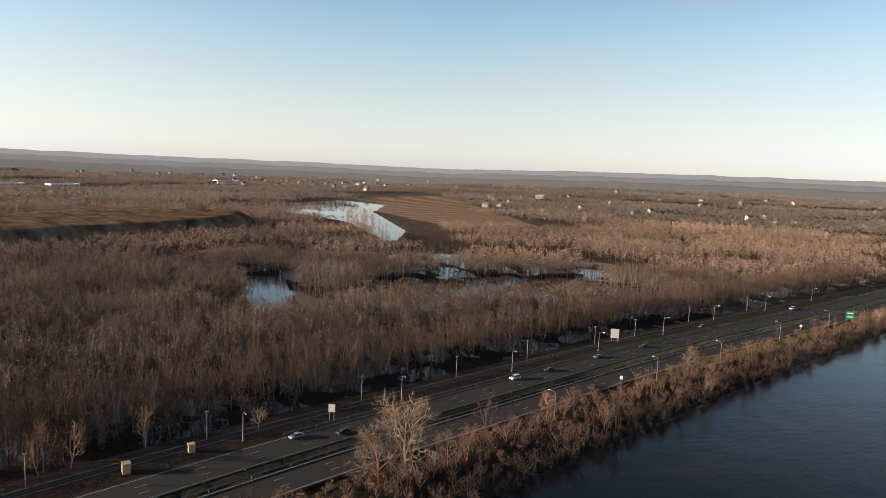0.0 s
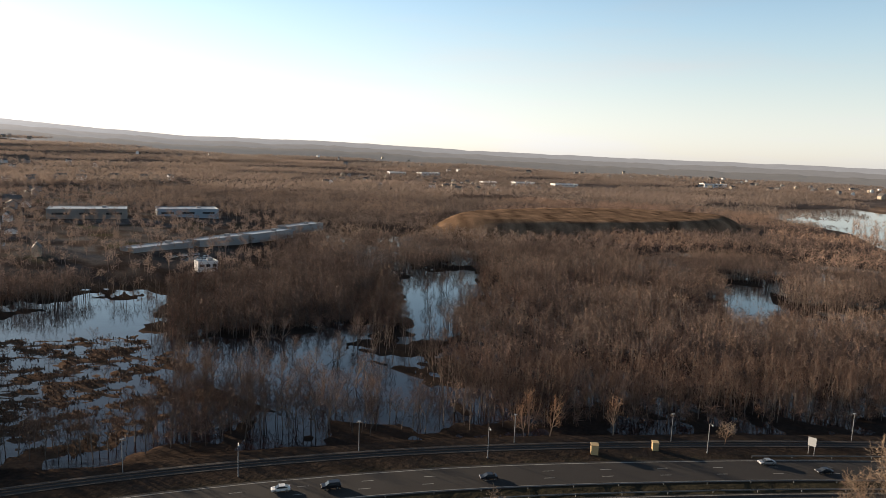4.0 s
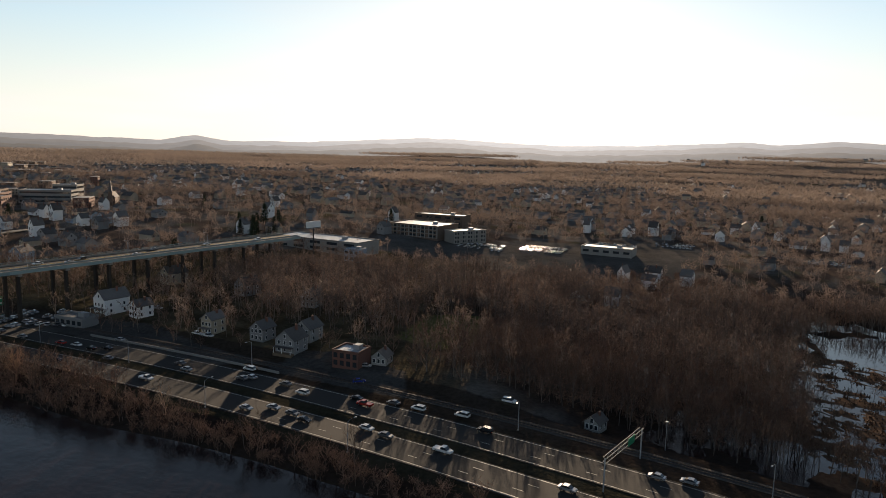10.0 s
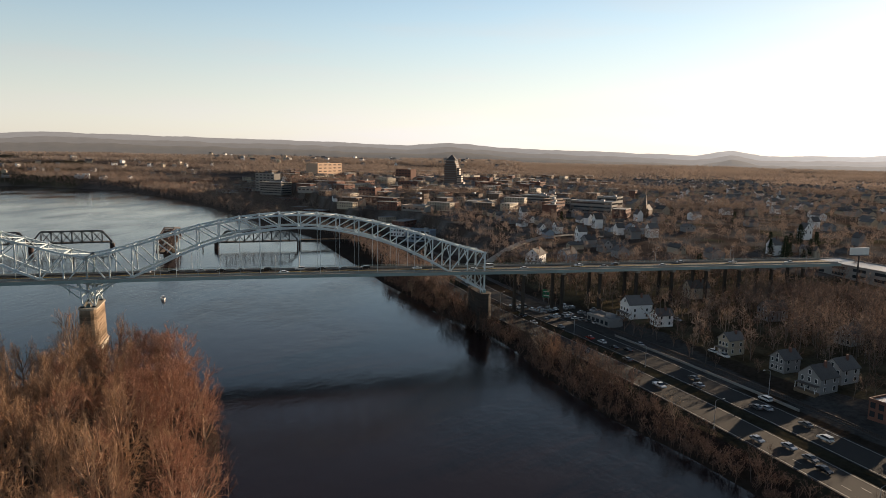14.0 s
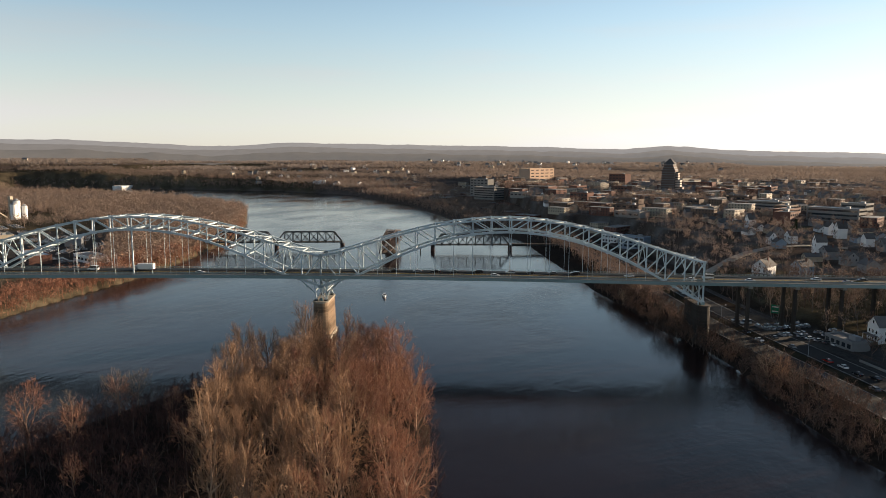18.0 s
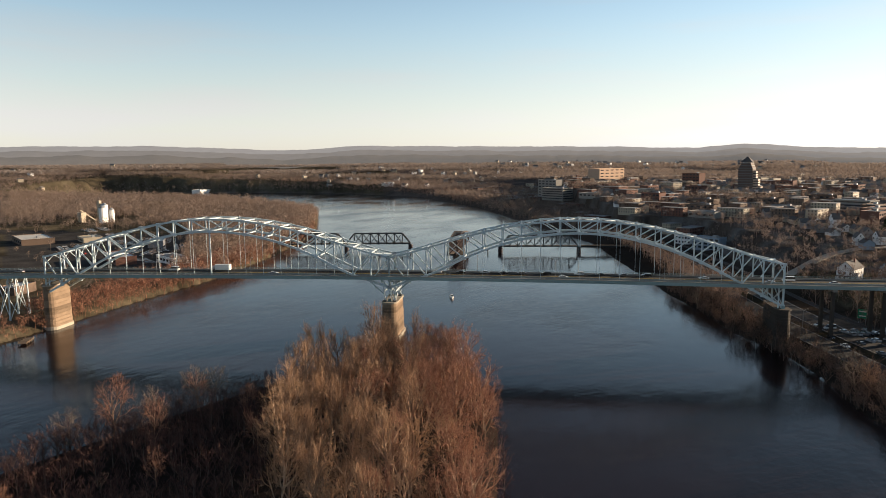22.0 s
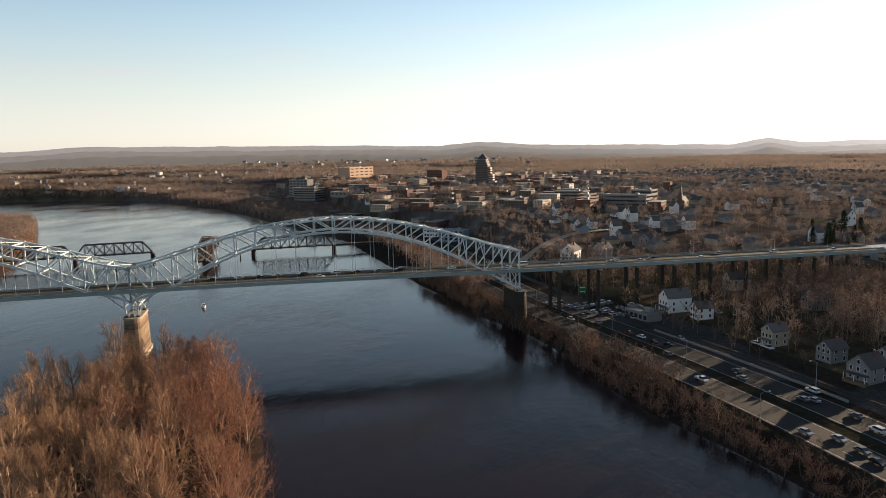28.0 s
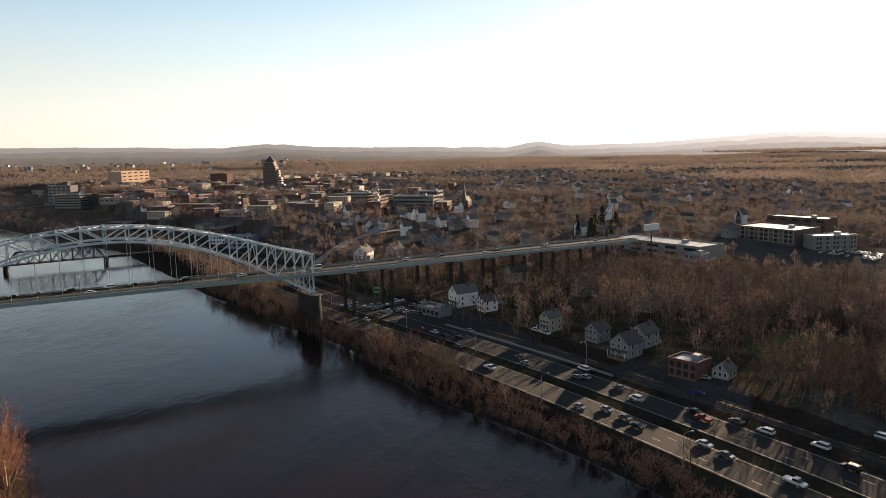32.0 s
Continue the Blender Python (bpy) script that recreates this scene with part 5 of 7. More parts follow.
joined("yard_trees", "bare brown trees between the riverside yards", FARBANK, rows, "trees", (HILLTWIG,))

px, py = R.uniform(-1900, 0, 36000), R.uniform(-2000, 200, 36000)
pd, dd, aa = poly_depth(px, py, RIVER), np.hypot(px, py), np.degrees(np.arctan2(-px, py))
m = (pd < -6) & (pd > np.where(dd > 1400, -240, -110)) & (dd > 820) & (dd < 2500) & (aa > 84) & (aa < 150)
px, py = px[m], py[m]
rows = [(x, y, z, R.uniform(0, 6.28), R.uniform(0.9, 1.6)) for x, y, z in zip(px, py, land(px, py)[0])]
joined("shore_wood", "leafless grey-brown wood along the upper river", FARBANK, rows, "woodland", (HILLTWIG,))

rows = []
edge = [p for p in RIVER if -780 < p[0] < -214 and p[1] < -300]
for (ax, ay), (bx, by) in zip(edge, edge[1:]):
    ln = math.dist((ax, ay), (bx, by))
    for s in np.arange(0, ln, 1.5):
        f, o = s / ln, R.uniform(0.3, 9.0)
        nx, ny = (by - ay) / ln, -(bx - ax) / ln
        if ny > 0:
            nx, ny = -nx, -ny
        rows.append((ax + (bx - ax) * f + nx * o, ay + (by - ay) * f + ny * o, max(0.45 * o - 0.7, -0.3), R.uniform(0, 6.28), R.uniform(0.45, 0.95)))
joined("shore_brush", "sunlit rust-brown brush along the far waterline", FARBANK, rows, "brush", (RUSTTWIG,))

# flooded maples behind the railway
def forest_keep(x, y):
    d, az = np.hypot(x, y), np.degrees(np.arctan2(-x, y))
    rd, _, rs = seg_dist(x, y, ROADLINE, False)
    ok = (rd * rs > 34)
    for p in PONDS[:3]:
        ok &= poly_depth(x, y, p) < 1.0
    ok &= ~inside(x, y, TUFTED)
    ok &= ~inside(x, y, [(300, 300), (345, 280), (430, 215), (520, 215), (470, 300), (380, 330)])
    ok &= ~inside(x, y, LAWN)
    return ok


CLEAR = [(-24, 262), (-8, 312), (46, 324), (66, 250), (74, 204), (12, 220)]
NEARWOOD = [(-200, 168), (-120, 186), (0, 204), (120, 196), (240, 174), (330, 158), (420, 134), (560, 92), (720, 40), (720, 84), (560, 132), (420, 165), (330, 192), (240, 212), (120, 240), (-20, 262), (-130, 240), (-190, 220)]
wood = sorted(scatter(R, NEARWOOD, 4.7, forest_keep), key=lambda p: math.hypot(p[0], p[1]))
for x, y, z in wood[:270]:
    plant(SLIM, x, y, R, "slender bare maple standing in the flooded wood", "flooded wood", 0.72, 1.15, z, "maple_tree")
joined("flooded_wood", "dense leafless maples standing in still flood water", SLIMFAR, [(x, y, max(z, -0.4), R.uniform(0, 6.28), R.uniform(0.72, 1.15)) for x, y, z in wood[270:]], "woodland", (GREYBARK, SLIMTWIG))
for x, y, z in scatter(R, CLEAR, 7.0):
    if R.random() < (0.62 if y < 276 - 0.5 * x and x < 52 else 0.16):
        plant(FAN, x, y, R, "fan-shaped bare tree rising from a still pond", "flooded wood", 0.7, 1.1, max(z, -0.8), "pond_tree")
for x, y, z in scatter(R, TUFTED, 9.0):
    if R.random() < 0.5:
        plant(SHRUB, x, y, R, "thin bare shrub among marsh tussocks", "flooded wood", 0.4, 0.9, max(z, -0.4), "marsh_shrub")
for x, y, z in scatter(R, [(84, 306), (96, 300), (150, 425), (128, 452), (100, 400)], 9.0):
    if R.random() < 0.7:
        plant(SLIM, x, y, R, "slender bare tree rising from a still pond", "flooded wood", 0.6, 0.95, max(z, -0.8), "pond_tree")
for x, y in ((82, 187), (89, 184), (86, 193), (112, 186)):
    plant(BIG, x, y, R, "rust-brown vine-clad bare tree by the railway", "flooded wood", 0.5, 0.75)


# tangled low growth that fills the foot of the woods
SPIT = [(-46, 452), (-20, 470), (80, 468), (92, 420), (84, 372), (78, 318), (50, 338), (-6, 324), (-34, 318), (-40, 400)]
RIGHTWOOD = [(84, 196), (140, 190), (300, 168), (430, 136), (560, 96), (560, 130), (400, 185), (300, 262), (300, 470), (170, 500), (152, 432), (108, 345), (80, 300), (84, 240)]
LEFTWOOD = [(-196, 170), (-120, 188), (-84, 196), (-78, 262), (-108, 310), (-122, 360), (-110, 440), (-250, 430), (-300, 300), (-262, 250), (-195, 215)]


def low_growth(x, y):
    ok = forest_keep(x, y)
    for p in PONDS[4:]:
        ok &= poly_depth(x, y, p) < 1.0
    return ok


rows = []
for poly, gap, lo, hi in ((SPIT, 4.2, 0.8, 1.5), (RIGHTWOOD, 6.0, 0.7, 1.4), (LEFTWOOD, 5.6, 0.8, 1.5), ([(-26, 206), (-30, 242), (-10, 282), (6, 262), (2, 214)], 3.4, 0.5, 0.9)):
    rows += [(x, y, max(z, -0.3), R.uniform(0, 6.28), R.uniform(lo, hi)) for x, y, z in scatter(R, poly, gap, low_growth)]
joined("wood_undergrowth", "tangled dark bare undergrowth at the foot of the maples", THICKET, rows, "brush", (BANKTWIG,))
rows = [(x, y, max(z, -0.4), R.uniform(0, 6.28), R.uniform(0.7, 1.1)) for x, y, z in scatter(R, SPIT, 8.0, forest_keep)]
joined("spit_wood", "dense leafless maples on a dark spit between ponds", SLIMFAR, rows, "woodland", (GREYBARK, SLIMTWIG))


# ---------------------------------------------------------------- woods farther off, as joined stands
MID = [stand_mesh(stand(100 + i, 44, 100, 15, 34, 0.095, 2.2), MARSHTWIG, GREYBARK) for i in range(4)]
HILLWOOD = [stand_mesh(stand(180 + i, 110, 196, 14, 18, 0.24, 3.2), HILLTWIG, GREYBARK) for i in range(4)]
FAR = [stand_mesh(stand(120 + i, 110, 196, 15, 20, 0.24, 3.2), FARTWIG, GREYBARK) for i in range(4)]
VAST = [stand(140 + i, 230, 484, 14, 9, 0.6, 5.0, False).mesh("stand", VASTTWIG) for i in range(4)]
WOODLABEL = "brown leafless winter woodland"


def lay_woods(pool, step, test, label, jitter=0.25, flat=False):
    n = int(3600 / step)
    gx, gy = np.meshgrid(np.arange(-n, n + 1) * step, np.arange(-n, n + 1) * step)
    gx, gy = gx.ravel() + R.uniform(-jitter, jitter, gx.size) * step, gy.ravel() + R.uniform(-jitter, jitter, gy.size) * step
    m = test(gx, gy)
    gx, gy = gx[m], gy[m]
    gz = land(gx, gy)[0]
    for x, y, z in zip(gx, gy, gz):
        ob = new("woodland", pool[R.integers(len(pool))])
        s = R.uniform(0.85, 1.12)
        ob.matrix_world = Matrix.LocRotScale((x, y, max(z, -0.3)), Euler((0, 0, R.uniform(0, 6.28))), (1, 1, s))
        tagged(ob, label, "woodland", "", "stuff")
    return len(gx)


FIELD = [(1000, 840), (1300, 1200), (1700, 1200), (1300, 780), (1000, 510), (850, 590)]


def open_land(x, y, pad):
    """Where no wood stands: water, reeds, fields, the mound, yards."""
    o = np.zeros(x.shape, bool)
    for p in PONDS + [TUFTED, FIELD, [(300, 300), (345, 280), (430, 215), (520, 215), (470, 300), (380, 330)], LAWN]:
        o |= poly_depth(x, y, p) > -pad
    u, v = (x - 420) * 0.976 + (y - 765) * 0.217, -(x - 420) * 0.217 + (y - 765) * 0.976
    o |= ((u / (228 + pad)) ** 2 + (v / (95 + pad)) ** 2) < 1
    return o


def mid_test(x, y):
    d, az = np.hypot(x, y), np.degrees(np.arctan2(-x, y))
    rd, _, rs = seg_dist(x, y, ROADLINE, False)
    road = rd * rs
    m = (road > 52) & (d < 640) & (d > 190) & (az > -92) & (poly_depth(x, y, NEARWOOD) < -11)
    m &= ~open_land(x, y, 17)
    m &= ~((az > 24) & (d > 450)) & ~((az > -4) & (d > 440)) & (az < 64)
    m &= ~inside(x, y, [(-430, 40), (-200, 105), (-185, 158), (-262, 162), (-330, 178), (-430, 178)])
    return m


def far_test(x, y):
    d, az = np.hypot(x, y), np.degrees(np.arctan2(-x, y))
    rd, _, rs = seg_dist(x, y, ROADLINE, False)
    road = rd * rs
    m = (d > 640) & (d < 2450) & (az > -95) & (az < 152) & ~open_land(x, y, 40) & (poly_depth(x, y, RIVER) < -62)
    m &= (road > 90) | (road < -90)
    city = (az > 10) & (az < 122) & (road > 0) & (waves(x, y, 130, 11) < 0.5)
    m &= ~(city & (d < np.where(az < 30, 1180, 1500)))
    m &= ~((az > -6) & (az <= 10) & (d < 860))
    m &= ~((road < 0) & inside(x, y, [(-300, -360), (-520, -400), (-800, -760), (-760, -1000), (-420, -760)]))
    return m


rows = [(x, y, max(z, -0.5), R.uniform(0, 6.28), R.uniform(0.7, 1.2)) for x, y, z in scatter(R, [(600, 500), (680, 560), (870, 760), (1000, 880), (960, 905), (800, 760), (690, 640), (600, 540)], 15.0)]
joined("drowned_trees", "bare trees standing in the edge of a broad pond", FARBANK, rows, "trees", (FARTWIG,))


rows = [(x, y, max(z, -0.5), R.uniform(0, 6.28), R.uniform(0.6, 1.0)) for x, y, z in scatter(R, [(490, 320), (545, 340), (610, 390), (566, 432), (525, 390)], 8.5) if R.random() < 0.8]
joined("drowned_trees", "bare trees standing in a flooded clearing", SLIMFAR, rows, "trees", (GREYBARK, SLIMTWIG))


# fringes round the ponds and yards, too narrow for whole stands
def fringe(x, y):
    m = mid_test(x, y) | ((np.hypot(x, y) > 190) & (np.hypot(x, y) < 520))
    rd, _, rs = seg_dist(x, y, ROADLINE, False)
    return m & open_land(x, y, 19) & ~open_land(x, y, 1.5) & (rd * rs > 40) & (poly_depth(x, y, NEARWOOD) < 0)


rows = [(x, y, max(z, -0.4), R.uniform(0, 6.28), R.uniform(0.6, 1.1)) for x, y, z in scatter(R, [(-200, 200), (200, 200), (560, 200), (560, 360), (200, 530), (-140, 450), (-260, 250)], 7.2, fringe)]
joined("pond_edge_wood", "dark leafless maples round the flooded ponds", SLIMFAR, rows, "woodland", (GREYBARK, SLIMTWIG))
lay_woods(MID, 38, mid_test, "flooded leafless brown maple wood")
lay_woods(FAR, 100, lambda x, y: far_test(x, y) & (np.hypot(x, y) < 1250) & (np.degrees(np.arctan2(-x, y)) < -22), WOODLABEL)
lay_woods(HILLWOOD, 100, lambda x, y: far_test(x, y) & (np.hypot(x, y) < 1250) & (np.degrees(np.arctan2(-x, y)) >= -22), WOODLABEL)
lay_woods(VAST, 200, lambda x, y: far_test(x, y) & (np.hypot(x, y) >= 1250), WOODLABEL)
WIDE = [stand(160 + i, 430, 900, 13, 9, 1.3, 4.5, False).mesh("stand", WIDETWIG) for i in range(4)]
lay_woods(WIDE, 350, lambda x, y: (np.hypot(x, y) > 2350) & (np.hypot(x, y) < 3000) & (np.abs(np.degrees(np.arctan2(-x, y)) - 28) < 124) & (poly_depth(x, y, RIVER) < -220), "leafless brown woods on far slopes, greyed as by haze", 0.3)
# reeds and tussocks in the marsh
g = Geo()
rr = np.random.default_rng(9)
for poly, cnt, hh in ((TUFTED, 1500, 1.0), ([(300, 300), (345, 280), (430, 215), (520, 215), (470, 300), (380, 330)], 2600, 2.0)):
    xs, ys = np.array([p[0] for p in poly]), np.array([p[1] for p in poly])
    px, py = rr.uniform(xs.min() - 8, xs.max() + 8, cnt * 3), rr.uniform(ys.min() - 8, ys.max() + 8, cnt * 3)
    pz = land(px, py)[0]
    m = (poly_depth(px, py, poly) > -6) & (pz > 0.03)
    b = np.stack([px, py, pz], 1)[m]
    b = np.repeat(b, 3, 0) + rr.normal(0, 0.6, (len(b) * 3, 3)) * np.array([1, 1, 0])
    v, f = spikes(rr, b, rr.normal(0, 0.35, b.shape) + np.array([0, 0, 1.0]), hh * rr.uniform(0.6, 1.2, len(b)), rr.uniform(0.18, 0.4, len(b)))
    g.add([tuple(p) for p in v.tolist()], [tuple(q) for q in f.tolist()])
thing("reeds", "rust-brown dry reeds and tussocks in the flooded marsh", "reeds", data=g.mesh("reeds", REED), kind="stuff")


# ---------------------------------------------------------------- vehicles
def car_template(paint, kind="car"):
    L, W = {"car": (4.6, 1.82), "suv": (4.8, 1.95), "pickup": (5.7, 2.0), "van": (5.4, 2.0), "truck": (10.5, 2.5)}[kind]
    lab = {"car": "saloon car", "suv": "sport utility car", "pickup": "pickup truck", "van": "delivery van", "truck": "box lorry"}[kind]
    colour = paint.name.split("_")[0]
    ob = thing("lorry" if kind == "truck" else "car", f"{colour} {lab} standing on the road", "vehicle", "road traffic")
    h = L / 2
    if kind == "truck":
        part("cab", Geo().profile([(h - 2.2, 0.5), (h, 0.5), (h, 1.4), (h - 0.5, 2.5), (h - 2.2, 2.6)], -1.15, 1.15), paint, ob)
        part("cargo_box", Geo().box((-1.2, 0, 2.1), (L - 2.6, 2.5, 2.8)), SIGNWHITE, ob)
        part("windscreen", Geo().profile([(h - 0.02, 1.45), (h + 0.02, 1.45), (h - 0.46, 2.4), (h - 0.52, 2.4)], -1.05, 1.05), GLASS, ob)
    else:
        if kind == "pickup":
            low = [(-h, 0.5), (-h, 1.05), (-0.2, 1.08), (1.5, 1.05), (h - 0.1, 0.92), (h, 0.6), (h, 0.42), (-h, 0.42)]
            cab = [(-0.4, 1.06), (-0.2, 1.75), (1.0, 1.78), (1.75, 1.06)]
        elif kind == "suv":
            low = [(-h, 0.5), (-h, 1.05), (1.2, 1.08), (h - 0.15, 0.98), (h, 0.7), (h, 0.4), (-h, 0.4)]
            cab = [(-h + 0.05, 1.05), (-h + 0.35, 1.68), (0.5, 1.74), (1.35, 1.07)]
        elif kind == "van":
            low = [(-h, 0.5), (-h, 1.3), (1.7, 1.3), (h - 0.2, 1.05), (h, 0.7), (h, 0.4), (-h, 0.4)]
            cab = [(-h, 1.3), (-h + 0.1, 2.3), (1.2, 2.35), (2.0, 1.28)]
        else:
            low = [(-h, 0.5), (-h + 0.05, 0.92), (-1.3, 0.97), (1.15, 0.95), (h - 0.15, 0.80), (h, 0.55), (h, 0.36), (-h, 0.36)]
            cab = [(-1.75, 0.95), (-1.0, 1.42), (0.35, 1.45), (1.3, 0.93)]
        part("body", Geo().profile(low, -W / 2, W / 2), paint, ob)
        part("cabin_glass", Geo().profile(cab, -W / 2 + 0.13, W / 2 - 0.13), GLASS, ob)
        (x0, z0), (x1, z1), (x2, z2), (x3, z3) = cab
        part("roof", Geo().box(((x1 + x2) / 2, 0, (z1 + z2) / 2 + 0.02), (x2 - x1 + 0.1, W - 0.3, 0.08)), paint, ob)
    r = 0.5 if kind == "truck" else 0.34
    wheel = Geo().tube((0, -0.12, 0), (0, 0.12, 0), r, r, 10, True).tube((0, -0.135, 0), (0, 0.135, 0), r * 0.6, r * 0.6, 8, True).mesh("wheel", TYRE, RIM)
    for f in wheel.polygons[12:]:
        f.material_index = 1
    for sx in (-0.31, 0.31):
        for sy in (-1, 1):
            w = part("wheel", wheel, None, ob)
            w.location = (sx * L, sy * (W / 2 - 0.1), r)
    for sy in (-1, 1):
        part("headlight", Geo().box((h - 0.02, sy * (W / 2 - 0.28), 0.68), (0.12, 0.36, 0.14)), LENS, ob)
        part("tail_light", Geo().box((-h + 0.02, sy * (W / 2 - 0.2), 0.80), (0.12, 0.24, 0.18)), TAIL, ob)
    return ob


KINDS = {"w": car_template(CARPAINT[0]), "s": car_template(CARPAINT[1]), "k": car_template(CARPAINT[2]), "r": car_template(CARPAINT[3]),
         "b": car_template(CARPAINT[4]), "g": car_template(CARPAINT[5]), "W": car_template(CARPAINT[0], "suv"), "K": car_template(CARPAINT[2], "suv"),
         "G": car_template(CARPAINT[5], "suv"), "P": car_template(CARPAINT[0], "pickup"), "R": car_template(CARPAINT[3], "pickup"),
         "V": car_template(CARPAINT[0], "van"), "T": car_template(CARPAINT[1], "truck")}
used = set()


def put_car(code, m):
    ob = KINDS[code]
    if code not in used:
        used.add(code)
        ob.matrix_world = m
        return ob
    return copy_thing(ob, m)


def road_heading(x, y):
    best = min(range(len(ROADLINE) - 1), key=lambda i: math.hypot(ROADLINE[i][0] - x, ROADLINE[i][1] - y))
    (ax, ay), (bx, by) = ROADLINE[best], ROADLINE[best + 1]
    side = (x - ax) * (by - ay) - (y - ay) * (bx - ax)
    h = math.degrees(math.atan2(by - ay, bx - ax))
    return h if side > 0 else h + 180


TRAFFIC = [("W", 238, 131), ("s", 140, 151), ("k", 152, 143), ("k", 258, 126), ("g", 293, 119), ("k", 327, 110), ("k", 249, 102), ("W", 498, 71), ("g", 396, 101),
           ("P", -244, 83), ("w", -303, 76), ("k", -294, 79), ("s", -300, 92), ("g", -276, 80), ("k", -290, 84), ("k", -286, 65), ("g", -253, 99), ("W", -231, 116),
           ("s", -222, 112), ("s", -196, 97), ("g", -183, 106), ("R", -175, 128), ("W", -161, 139), ("g", -151, 118), ("r", -310, 72),
           ("s", -245, 98), ("g", -223, 109), ("g", -208, 118), ("W", -197, 118), ("k", -181, 129), ("g", -170, 136), ("W", -148, 146), ("K", -135, 143),
           ("w", -159, 117), ("s", -191, 104), ("k", -176, 106), ("P", -133, 124), ("s", -86, 156), ("s", -79, 160), ("s", -97, 133),
           ("W", -60, 158), ("w", 8, 162), ("K", 20, 161), ("k", 60, 158), ("s", -330, 62), ("w", -338, 50), ("k", -352, 46), ("g", -345, 57)]
for code, x, y in TRAFFIC:
    put_car(code, pose(x, y, ROADZ, 0, 0, road_heading(x, y)))
for i, (code, x, lane) in enumerate((("V", -118, 1), ("T", -92, 1), ("w", -60, 3), ("w", 22, 1), ("k", 34, 1), ("s", 46, 1), ("k", 55, 1), ("g", 64, 1), ("K", 76, 1), ("w", 84, 3), ("W", 92, 1),
                                     ("k", 102, 1), ("g", 113, 1), ("K", 124, 1), ("w", 150, 2), ("s", 178, 3), ("V", 188, 2), ("w", 206, 3), ("w", 240, 2), ("s", 252, 3), ("k", 262, 2),
                                     ("w", 288, 3), ("s", 305, 1), ("w", 338, 2), ("P", 372, 3), ("s", -205, 2), ("w", -240, 1))):
    y = (4.6, 1.6, -1.6, -4.6)[lane - 1 if lane < 3 else lane]
    put_car(code, BRIDGE @ pose(x, y, west_z(x) + 0.01, 0, 0, 180 if y > 0 else 0))
# cars standing in yards and side streets
YARDS = [(-195, 140, 60, "b"), (-285, 119, 20, "w"), (-279, 121, 20, "P"), (-349, 112, 30, "k"), (-338, 122, 30, "s"), (-372, 48, -60, "V"), (-378, 44, -60, "w"), (-352, 70, 120, "s"),
         (-349, 73, 120, "w"), (-346, 76, 120, "s"), (-343, 79, 120, "g"), (-340, 82, 120, "w"), (-365, 66, 120, "k"), (-148, 168, 20, "W"), (-205, 150, 40, "s")]
for x, y, h, code in YARDS:
    put_car(code, pose(x, y, ground_z(x, y), 0, 0, h))


# ---------------------------------------------------------------- lamps, poles and signs
def cobra_lamp(x, y, z, heading, h=9.2, arm=2.4, group="highway lamps", label="tall galvanised street lamp with a single curved arm"):
    ob = thing("street_lamp", label, "street lamp", group, pose(x, y, z, 0, 0, heading))
    part("pole", Geo().tube((0, 0, -0.3), (0, 0, h - 0.5), 0.13, 0.08, 7), GALV, ob)
    part("arm", Geo().tube((0, 0, h - 0.6), (arm * 0.35, 0, h), 0.06, 0.05, 5).tube((arm * 0.35, 0, h), (arm, 0, h + 0.12), 0.05, 0.05, 5), GALV, ob)
    part("lamp_head", Geo().box((arm + 0.3, 0, h + 0.12), (0.85, 0.36, 0.2), 0, 0.7), SIGNBACK, ob)
    part("base", Geo().box((0, 0, -0.05), (0.45, 0.45, 0.5)), CONCRETE, ob)
    return ob


def toward_road(x, y):
    px, py = min(ROADLINE, key=lambda p: math.hypot(p[0] - x, p[1] - y))
    return math.degrees(math.atan2(py - y, px - x))


for x, y in ((128, 161), (188, 149), (246, 137), (305, 124), (363, 112), (421, 101), (480, 84), (545, 66), (209, 99), (278, 87), (327, 74), (396, 61), (455, 45), (143, 112),
             (-62, 169), (-2, 172), (64, 170), (-130, 152), (-317, 66), (-268, 85), (-206, 88), (-369, 36), (-150, 104), (-237, 120)):
    cobra_lamp(x, y, ROADZ - 0.1, toward_road(x, y))
for x in (-170, -120, -70, -20, 30, 80, 130, 178, 230, 280, 330, 380):
    for y in (-9.0, 9.0):
        m = BRIDGE @ pose(x + (12 if y > 0 else 0), y, west_z(x) + 0.1, 0, 0, -90 if y > 0 else 90)
        ob = cobra_lamp(0, 0, 0, 0, 8.5, 2.0, "bridge lamps", "slim grey lamp standard on the bridge railing")
        ob.matrix_world = m


def pole_sign(x, y, z, heading, w, h, lift, face, label, posts=2, name="road_sign", bars=0):
    ob = thing(name, label, "road sign", "", pose(x, y, z, 0, 0, heading))
    part("panel", Geo().box((0, 0, lift + h / 2), (w, 0.08, h)), face, ob)
    part("panel_back", Geo().box((0, 0.07, lift + h / 2), (w * 0.98, 0.05, h * 0.98)), SIGNBACK, ob)
    for i in range(posts):
        px = (i / max(posts - 1, 1) - 0.5) * w * 0.7 if posts > 1 else 0
        part("post", Geo().tube((px, 0.16, -0.3), (px, 0.16, lift + h * 0.9), 0.09, 0.08, 6), GALV, ob)
    for i in range(bars):
        part("legend_bar", Geo().box((0, -0.05, lift + h * (0.75 - 0.5 * i / max(bars - 1, 1))), (w * 0.7, 0.02, h * 0.12)), SIGNWHITE, ob)
    return ob


